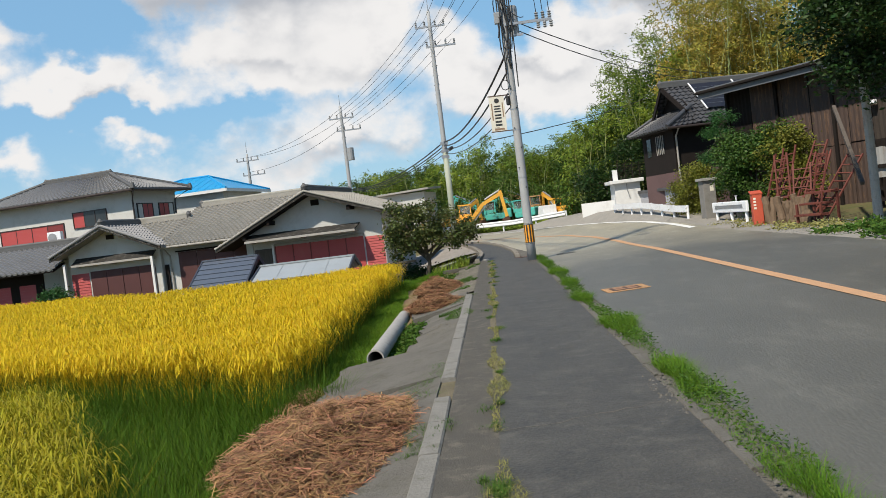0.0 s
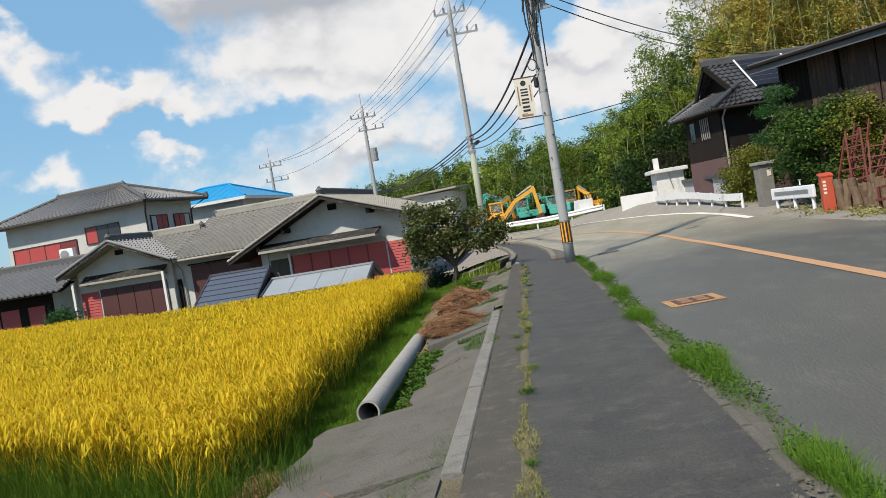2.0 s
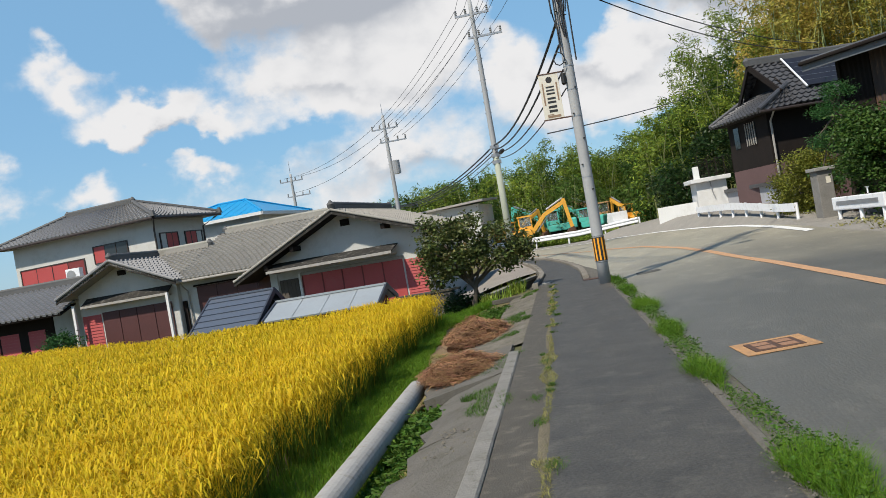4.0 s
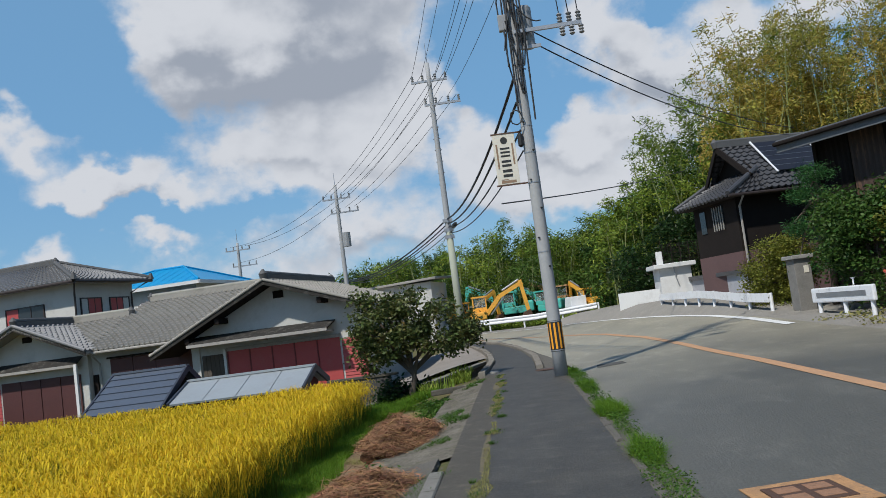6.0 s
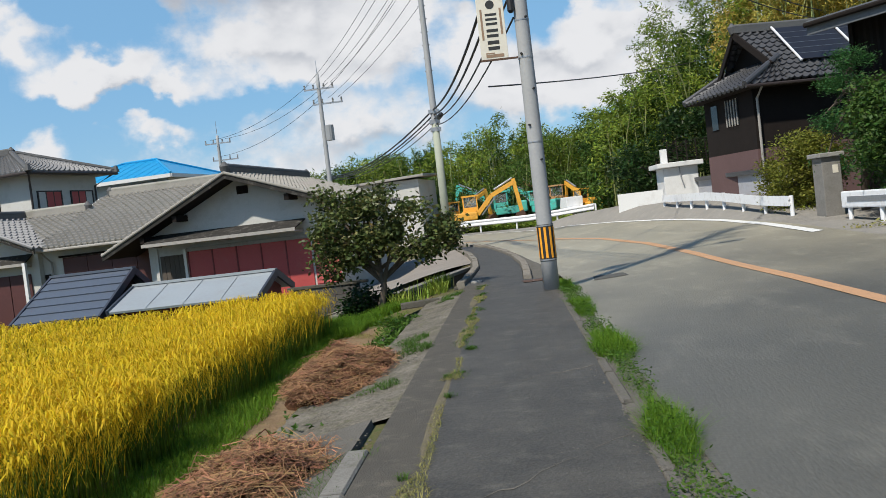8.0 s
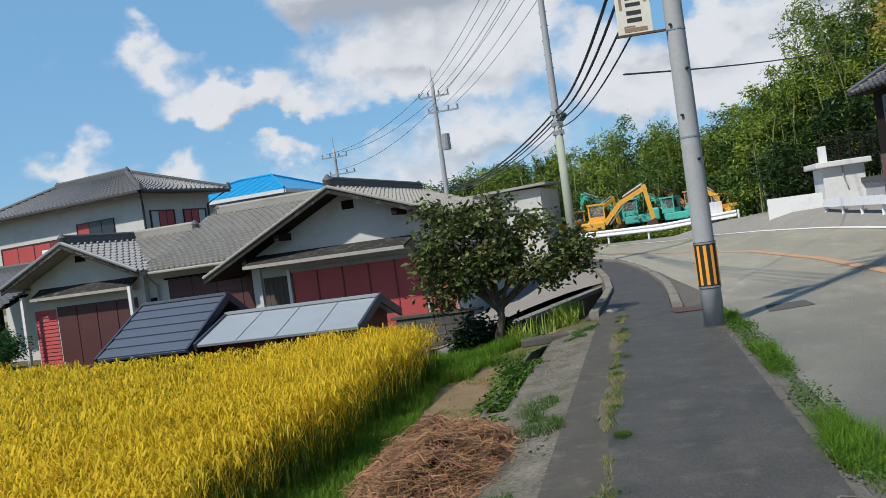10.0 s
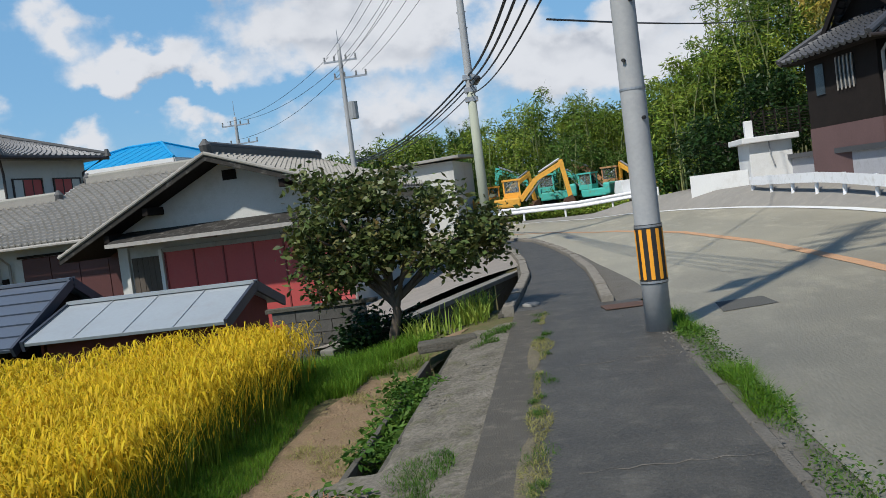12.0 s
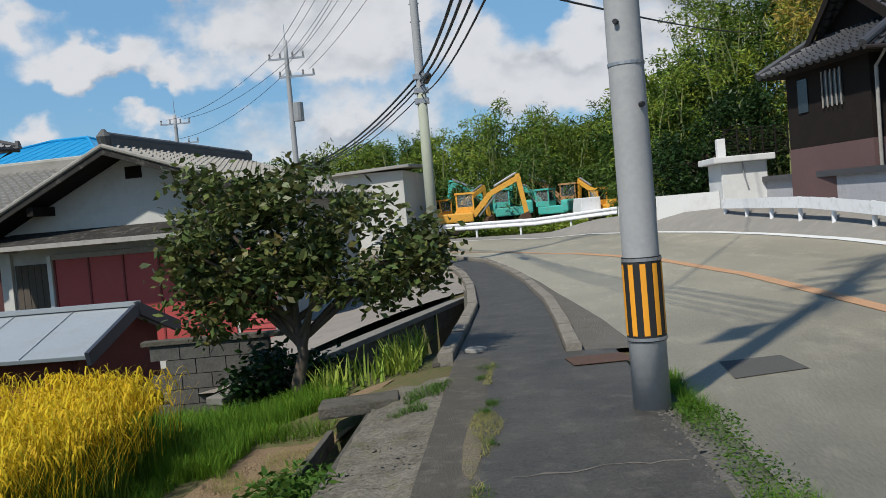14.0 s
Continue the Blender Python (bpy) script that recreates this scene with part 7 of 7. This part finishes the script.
def straw_pile(cx, cy, rx, ry, h, n, seed, rz=0.0):
    r = np.random.default_rng(seed)
    top = thing("straw_pile", "loose heap of brown cut straw on the concrete apron", "straw pile", pose(cx, cy, -0.13 if cx > -2 else -0.42, 0, 0, rz), "straw piles")
    s = Shape()
    N, M = 28, 9

    def hz(x, y):
        d = math.hypot(x / rx, y / ry)
        return h * max(0.0, 1 - d ** 2.2) * (0.75 + 0.7 * noise.noise((x * 3 + cx, y * 3 + cy, 0.5))) + 0.045 * noise.noise((x * 9, y * 9, cx))
    s.v = [(0, 0, hz(0, 0))]
    for j in range(1, M + 1):
        for i in range(N):
            a, q = 6.28318 * i / N, j / M * (1.0 + 0.1 * math.sin(3 * 6.28318 * i / N + cy))
            x, y = rx * q * math.cos(a), ry * q * math.sin(a)
            s.v.append((x, y, hz(x, y) - (0.1 if j == M else 0)))
    s.f = [(0, 1 + i, 1 + (i + 1) % N) for i in range(N)]
    for j in range(M - 1):
        s.f += [(1 + j * N + i, 1 + (j + 1) * N + i, 1 + (j + 1) * N + (i + 1) % N, 1 + j * N + (i + 1) % N) for i in range(N)]
    s.s = [0] * len(s.f)
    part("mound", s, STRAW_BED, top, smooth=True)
    a, q = r.uniform(0, 6.28318, n), np.sqrt(r.uniform(0, 1, n)) * 1.08
    x, y = rx * q * np.cos(a), ry * q * np.sin(a)
    z = np.array([hz(i, j) for i, j in zip(x, y)]) + r.uniform(0.0, 0.05, n)
    th = r.uniform(0, 6.28318, n)
    L = r.uniform(0.08, 0.3, n)
    d = np.stack([np.cos(th), np.sin(th), r.normal(0, 0.22, n)], 1)
    side = np.stack([-np.sin(th), np.cos(th), r.normal(0, 0.4, n)], 1)
    c = np.stack([x, y, z], 1)
    bend = side * (L * r.normal(0, 0.2, n))[:, None]
    w = 0.0027
    lo = c - d * (L / 2)[:, None]
    hi = c + d * (L / 2)[:, None]
    mid = c + bend + np.array([0, 0, 0.015])
    v = np.stack([lo - side * w, lo + side * w, mid - side * w, mid + side * w, hi - side * w, hi + side * w], 1).reshape(-1, 3)
    b = np.arange(n)[:, None] * 6
    f = np.concatenate([b + np.array([0, 1, 3, 2]), b + np.array([2, 3, 5, 4])])
    mass("straw", v, f, [STRAW], None, top, "", "", "stuff")
    return top


straw_pile(-1.5, 6.95, 0.75, 1.45, 0.2, 15000, 41)
straw_pile(-1.3, 17.3, 0.55, 0.85, 0.2, 6500, 42)
straw_pile(-1.5, 21.2, 0.55, 1.25, 0.26, 8500, 43)
pebbles("soil_clods", "dry clods and dead leaves on the bare soil", 3200, lambda x, y: wob(x, y, 0.9) > -0.7, -2.6, -1.68, 16.8, 28.8, 0.018, SOIL, 75, lambda x, y: land_z(x, y) + 0.01)
straw_pile(-2.3, 9.75, 0.35, 0.5, 0.22, 1300, 44)


pebbles("loose_grit", "pale grit scattered over the footway", 1500, lambda x, y: wob(x, y, 0.6) > -0.3, -0.5, 1.15, 2.0, 29.0, 0.0045, APRON, 71, walk_z)
pebbles("edge_gravel", "gravel along the ragged edge of the footway", 3600, lambda x, y: (np.abs(x - 1.2) < 0.07 + 0.05 * np.sin(y * 2)), 1.05, 1.35, 2.0, 27.0, 0.012, APRON, 72, lambda x, y: 0.012)
pebbles("apron_gravel", "gravel and crumbs on the concrete apron", 2600, lambda x, y: wob(x, y, 0.8) > 0.0, -1.2, -0.6, 4.0, 28.5, 0.013, RUBBLE, 73, lambda x, y: -0.005 - 0.2 * max(0.0, (-0.7 - x) / 0.85))
for k, (x, y, rx, ry) in enumerate([(-0.17, 18.4, 0.05, 1.3), (-0.2, 22.3, 0.07, 0.9), (-0.16, 12.5, 0.05, 1.0), (-0.22, 26.2, 0.07, 0.8), (-0.15, 8.6, 0.04, 0.8)]):
    n = 40
    ring = [(x + rx * math.cos(6.28318 * i / n) * (1 + 0.35 * noise.noise((i * 0.9, k, 2))), y + ry * math.sin(6.28318 * i / n) * (1 + 0.2 * noise.noise((i * 0.7, k, 5)))) for i in range(n)]
    s = Shape().add([(x, y, walk_z(x, y) + 0.012)] + [(a, b, walk_z(a, b) - 0.004) for a, b in ring], [(0, 1 + i, 1 + (i + 1) % n) for i in range(n)])
    tagged(part("trim_%d" % (40 + k), s, PATH_DIRT, None, "drift of pale dirt caught in the footway seam", smooth=True), "", "dirt", "", "structure")
pebbles("shoulder_gravel", "gravel on the far shoulder", 5000, lambda x, y: wob(x, y, 0.5) > -0.2, 7.3, 9.5, 18, 40, 0.02, GRIT, 74, lambda x, y: shoulder_z(x, y))


# ---- trees ----
def tree(name, label, category, base, trunk, blobs, leaf, n, size, seed, aspect=0.5, flat=0.5, droop=0.1, clumps=60, spread=0.22, limb=0.05):
    """A tapered trunk, limbs to the clumps of the crown, and a crown of small leaves with gaps."""
    r = np.random.default_rng(seed)
    t = thing(name, label, category, pose(*base))
    pts = [Vector(p) for p in trunk]
    rad = [limb * 2.2 * (1 - 0.5 * k / max(1, len(pts) - 1)) for k in range(len(pts))]
    part("trunk", Shape().tube(pts, rad, 9), BARK, t, smooth=True)
    cent = []
    per = np.array([b[6] if len(b) > 6 else 1.0 for b in blobs], float)
    per = np.maximum(1, (clumps * per / per.sum())).astype(int)
    for b, k in zip(blobs, per):
        d = r.normal(size=(k, 3))
        d /= np.linalg.norm(d, axis=1)[:, None]
        d *= (r.uniform(0.35, 1.0, k) ** 0.6)[:, None]
        cent.append(np.array(b[:3]) + d * np.array(b[3:6]))
    cent = np.concatenate(cent)
    for c in cent[:: max(1, len(cent) // 14)]:
        a = pts[-1].lerp(pts[len(pts) // 2], r.uniform(0, 1))
        c = Vector(c)
        m = a.lerp(c, 0.5) + Vector((0, 0, 0.1 * (c - a).length))
        part("limb", Shape().tube([a, m, c], [limb, limb * 0.6, limb * 0.2], 6), BARK, t)
    k = r.integers(0, len(cent), n)
    p = cent[k] + r.normal(0, spread, (n, 3)) * np.array([1, 1, 0.75])
    q, f = leaves(p, size, r, aspect, flat, droop)
    mass("crown", q, f, [leaf], None, t, "", "", "stuff")
    return t


tree("persimmon_tree", "persimmon tree with glossy dark leaves beside the channel", "tree", (-2.4, 30.0, -0.55), [(0, 0, 0), (-0.02, 0.02, 0.35), (0.08, 0, 0.7), (0.02, 0.05, 1.1)],
     [(-0.3, 0, 1.95, 1.05, 0.9, 0.75, 3), (0.9, 0.1, 1.85, 0.85, 0.8, 0.65, 2.4), (1.5, -0.1, 1.7, 0.4, 0.5, 0.35, .7), (-0.95, 0, 1.4, 0.5, 0.6, 0.5, 1.2), (0.3, 0, 2.5, 0.9, 0.7, 0.38, 1.4), (-0.95, 0.1, 2.6, 0.35, 0.4, 0.4, .6)],
     LEAF_PERS, 11500, 0.115, 51, 0.52, 0.45, 0.35, 105, 0.14, 0.045)
tree("dark_tree", "dark evergreen tree overhanging the roadside", "tree", (10.6, 20.6, 0.2), [(0, 0, 0), (0.1, 0.1, 1.8), (-0.1, 0, 3.4), (0, 0, 5)],
     [(-1.3, 0.2, 5.0, 1.6, 1.8, 1.3, 3), (0.8, -0.5, 5.6, 2.2, 2.0, 1.8, 3), (-0.4, 0, 7.0, 2.2, 2.0, 1.6, 2), (-1.6, 0.3, 3.7, 0.7, 0.8, 0.7, .8), (1.2, 0, 3.8, 1.2, 1.4, 0.8, 1.2)],
     LEAF_DARK, 32000, 0.15, 52, 0.45, 0.5, 0.3, 150, 0.3, 0.09)
tree("hedge_bush", "clipped bronze-green bush beside the gatepost", "bush", (8.5, 36.2, 0.2), [(0, 0, 0), (0, 0, 0.6), (0, 0, 1.2)],
     [(0, 0, 1.35, 0.8, 1.1, 1.15, 3), (0.5, -0.4, 1.5, 0.7, 0.8, 1.0, 2), (0, 0, 0.6, 0.75, 1.0, 0.6, 1.5)], LEAF_HEDGE, 18000, 0.09, 53, 0.5, 0.5, 0.1, 140, 0.16, 0.04)
tree("pine_tree", "small garden pine with layered green pads", "tree", (9.4, 34.0, 0.2), [(0, 0, 0), (0.1, 0, 1.4), (-0.1, 0.1, 2.8), (0.0, 0, 3.9)],
     [(0, 0, 4.0, 0.45, 0.45, 0.25), (-0.25, -0.1, 3.45, 0.6, 0.55, 0.2), (0.35, 0, 3.0, 0.65, 0.6, 0.22), (-0.45, -0.1, 2.55, 0.7, 0.6, 0.22), (0.3, -0.2, 2.1, 0.8, 0.7, 0.25), (-0.4, -0.2, 1.5, 0.8, 0.7, 0.3)],
     LEAF_PINE, 12000, 0.11, 54, 0.18, 0.5, -0.3, 110, 0.12, 0.05)
tree("garden_shrub", "dense dark green garden shrub before the warehouse", "bush", (9.55, 31.2, 0.2), [(0, 0, 0), (0, 0.1, 1.0), (0.1, 0, 2.0)],
     [(0, 0, 1.6, 1.1, 1.2, 1.5, 3), (0.6, -0.6, 2.5, 0.9, 0.9, 0.8, 2), (-0.5, 0.4, 2.2, 0.8, 0.9, 1.0, 2)], LEAF_MID, 18000, 0.12, 55, 0.5, 0.5, 0.15, 150, 0.2, 0.05)
tree("garden_shrub", "bronze-tipped shrub against the stained sheets", "bush", (10.3, 30.0, 0.2), [(0, 0, 0), (0, 0.1, 1.0), (0.1, 0, 2.0)],
     [(0, 0, 2.2, 0.8, 0.9, 1.0, 3), (0.2, -0.3, 1.2, 0.8, 0.9, 0.9, 2)], LEAF_HEDGE, 9000, 0.12, 56, 0.5, 0.5, 0.15, 90, 0.2, 0.05)
tree("garden_shrub", "dark shrub at the foot of the persimmon", "bush", (-3.0, 30.8, -0.9), [(0, 0, 0), (0, 0, 0.4), (0, 0, 0.8)],
     [(0, 0, 0.6, 0.4, 0.4, 0.4, 2), (0.6, 0.1, 0.5, 0.35, 0.4, 0.3, 1)], LEAF_DARK, 3200, 0.1, 57, 0.5, 0.5, 0.15, 40, 0.13, 0.03)
tree("garden_shrub", "small green shrub beside the porch", "bush", (-20.9, 39.2, -1.4), [(0, 0, 0), (0, 0, 0.8), (0, 0, 1.3)],
     [(0, 0, 1.5, 0.9, 0.6, 0.5, 2)], LEAF_PINE, 3000, 0.12, 58, 0.4, 0.5, 0.15, 40, 0.15, 0.03)
tree("yard_tree", "leafy green shrubs behind the white wall", "tree", (7.6, 52.5, 0.4), [(0, 0, 0), (0, 0, 1.5), (0, 0, 2.6)],
     [(-1.0, 0, 2.2, 1.6, 1.0, 1.3, 2), (1.4, 0, 3.2, 1.6, 1.2, 1.6, 3)], LEAF_DARK, 9000, 0.2, 59, 0.4, 0.5, 0.3, 90, 0.3, 0.06)


# ---- bamboo ----
def bamboo(name, label, n, place, top, per, size, leaf, seed, low=0.25, tall=(0.8, 1.04)):
    """A grove: thin arching culms with drooping plumes of narrow leaves."""
    r = np.random.default_rng(seed)
    s = Shape()
    pts_all = []
    for k in range(n):
        x, y = place(r)
        g = land_z(x, y)
        H = max(2.5, top(x, y) - g) * r.uniform(*tall)
        a = r.uniform(0, 6.28318)
        lean = H * r.uniform(0.05, 0.2)
        dx, dy = math.cos(a) * lean, math.sin(a) * lean
        path = [(x + dx * t * t, y + dy * t * t, g + H * (t - 0.1 * t ** 4)) for t in (0, 0.3, 0.6, 0.85, 1.0)]
        s.tube(path, [0.05, 0.045, 0.035, 0.02, 0.006], 4, cap=False)
        sprays = max(6, per // 30)
        t = low + (1 - low) * r.uniform(0, 1, sprays) ** 0.75
        wide = 0.2 + 1.05 * np.sin(np.clip((t - low) / (1 - low), 0, 1) * 2.6 + 0.45) * 0.8
        ang, rad = r.uniform(0, 6.28318, sprays), wide * np.sqrt(r.uniform(0.05, 1, sprays))
        c = np.stack([x + dx * t * t + rad * np.cos(ang), y + dy * t * t + rad * np.sin(ang), g + H * (t - 0.1 * t ** 4) - 0.25 * rad], 1)
        pick = r.integers(0, sprays, per)
        pts_all.append(c[pick] + r.normal(0, 1, (per, 3)) * np.array([0.22, 0.22, 0.17]))
    q, f = leaves(np.concatenate(pts_all), size, r, 0.24, 0.6, 0.45)
    g = thing(name, label, "bamboo", None, "", "stuff")
    part("culms", s, CULM, g)["kind"] = "stuff"
    mass("foliage", q, f, [leaf], None, g, "", "", "stuff")
    return g


def interp(tab):
    xs_, zs_ = [a for a, _ in tab], [b for _, b in tab]
    return lambda x, y: float(np.interp(x, xs_, zs_))


far_top = interp([(-40, 4.0), (-22, 4.6), (-14, 5.6), (-9, 7.4), (-3, 7.8), (0, 9.0), (2, 8.2), (5, 7.6), (8, 8.4), (12, 9.6), (20, 11)])
# dark-leaved culms behind the bright ones, as painted shade in the gaps
bamboo("bamboo_grove", "dark-toned bamboo painting shade inside the grove", 260, lambda r: (r.uniform(-34, 14), r.uniform(71, 80)), lambda x, y: far_top(x, y) * 0.93, 420, 0.34, LEAF_BAMBOO_SHADE, 66, 0.05)
bamboo("bamboo_grove", "dense green bamboo grove closing the view", 210, lambda r: (r.uniform(-34, 14), r.uniform(68, 75)), lambda x, y: far_top(x, y) * (0.86 + 0.2 * math.sin(x * 1.9 + y) ** 2), 480, 0.27, LEAF_BAMBOO, 61, 0.2)
right_top = interp([(5, 6.8), (7.5, 7.6), (8.6, 9.2), (9.7, 11.7), (11.5, 12.8), (13.5, 15.2), (19, 16.8), (30, 18), (50, 18)])
bamboo("bamboo_grove", "tall green bamboo on the slope behind the dark house", 150, lambda r: (6 + 34 * r.uniform(0, 1) ** 1.3, r.uniform(56, 65)), right_top, 640, 0.26, LEAF_BAMBOO, 62, 0.2, (0.74, 1.08))
bamboo("bamboo_grove", "dark-toned bamboo painting shade into the slope behind the dark house", 220, lambda r: (6 + 34 * r.uniform(0, 1) ** 1.3, r.uniform(60, 70)), lambda x, y: right_top(x, y) * 0.84, 520, 0.36, LEAF_BAMBOO_SHADE, 67, 0.05)
bamboo("bamboo_grove", "ochre-tinged bamboo plumes above the roofs", 170, lambda r: (r.uniform(12.5, 36), r.uniform(52, 60)), lambda x, y: right_top(x, y) + 0.3, 820, 0.26, LEAF_OCHRE, 63, 0.15, (0.66, 1.1))
bamboo("bamboo_grove", "low fringe of shade-toned bamboo behind the excavators", 130, lambda r: (r.uniform(-16, 9), r.uniform(65.5, 69)), lambda x, y: 4.4 + 0.8 * math.sin(x), 340, 0.27, LEAF_BAMBOO_SHADE, 64, 0.05)
far_wood = interp([(-200, 5), (-60, 5), (-30, 4.5), (-10, 6), (20, 9), (60, 16), (200, 18)])
bamboo("far_woods", "far woods along the horizon", 160, lambda r: (r.uniform(-150, 120), r.uniform(95, 130)), far_wood, 160, 1.1, LEAF_BAMBOO, 65, 0.1)

# ---- kerbs ----
kerb_run([(-0.63, -4), (-0.63, 17.4)], 0.15, -0.15, 0.028, "kerb_1", "low weathered concrete kerb along the footway", 0.9, 0.012, KERB_OLD, 0.12)
kerb_run([(1.25, -4), (1.25, 26.4)], 0.09, -0.15, 0.02, "kerb_2", "broken concrete edging under roadside weeds", 0.55, 0.03, APRON, 0.35)
kerb_run([(x - 0.1, y) for x, y in WALK_L], 0.17, -0.3, 0.1, "kerb_3", "pale concrete kerb on the inner side of the bend", 0.8, 0.012, KERB_BEND)
kerb_run([(x + 0.1, y) for x, y in WALK_R], 0.17, -0.3, 0.1, "kerb_4", "pale concrete kerb between footway and road", 0.8, 0.012, KERB_BEND)
gut = loft([(x + 0.19, y) for x, y in WALK_R], [(max(x + 0.2, b), y) for (x, y), b in zip(WALK_R, (1.45, 1.33, 1.1, 0.75, 0.35, -0.35, -1.9, -4.9))], 2, 0.008, road_z, 0.5)
tagged(part("pavement_3", gut, APRON, None, "stained dirty concrete gutter beside the kerb", smooth=True), "", "gutter", "", "structure")
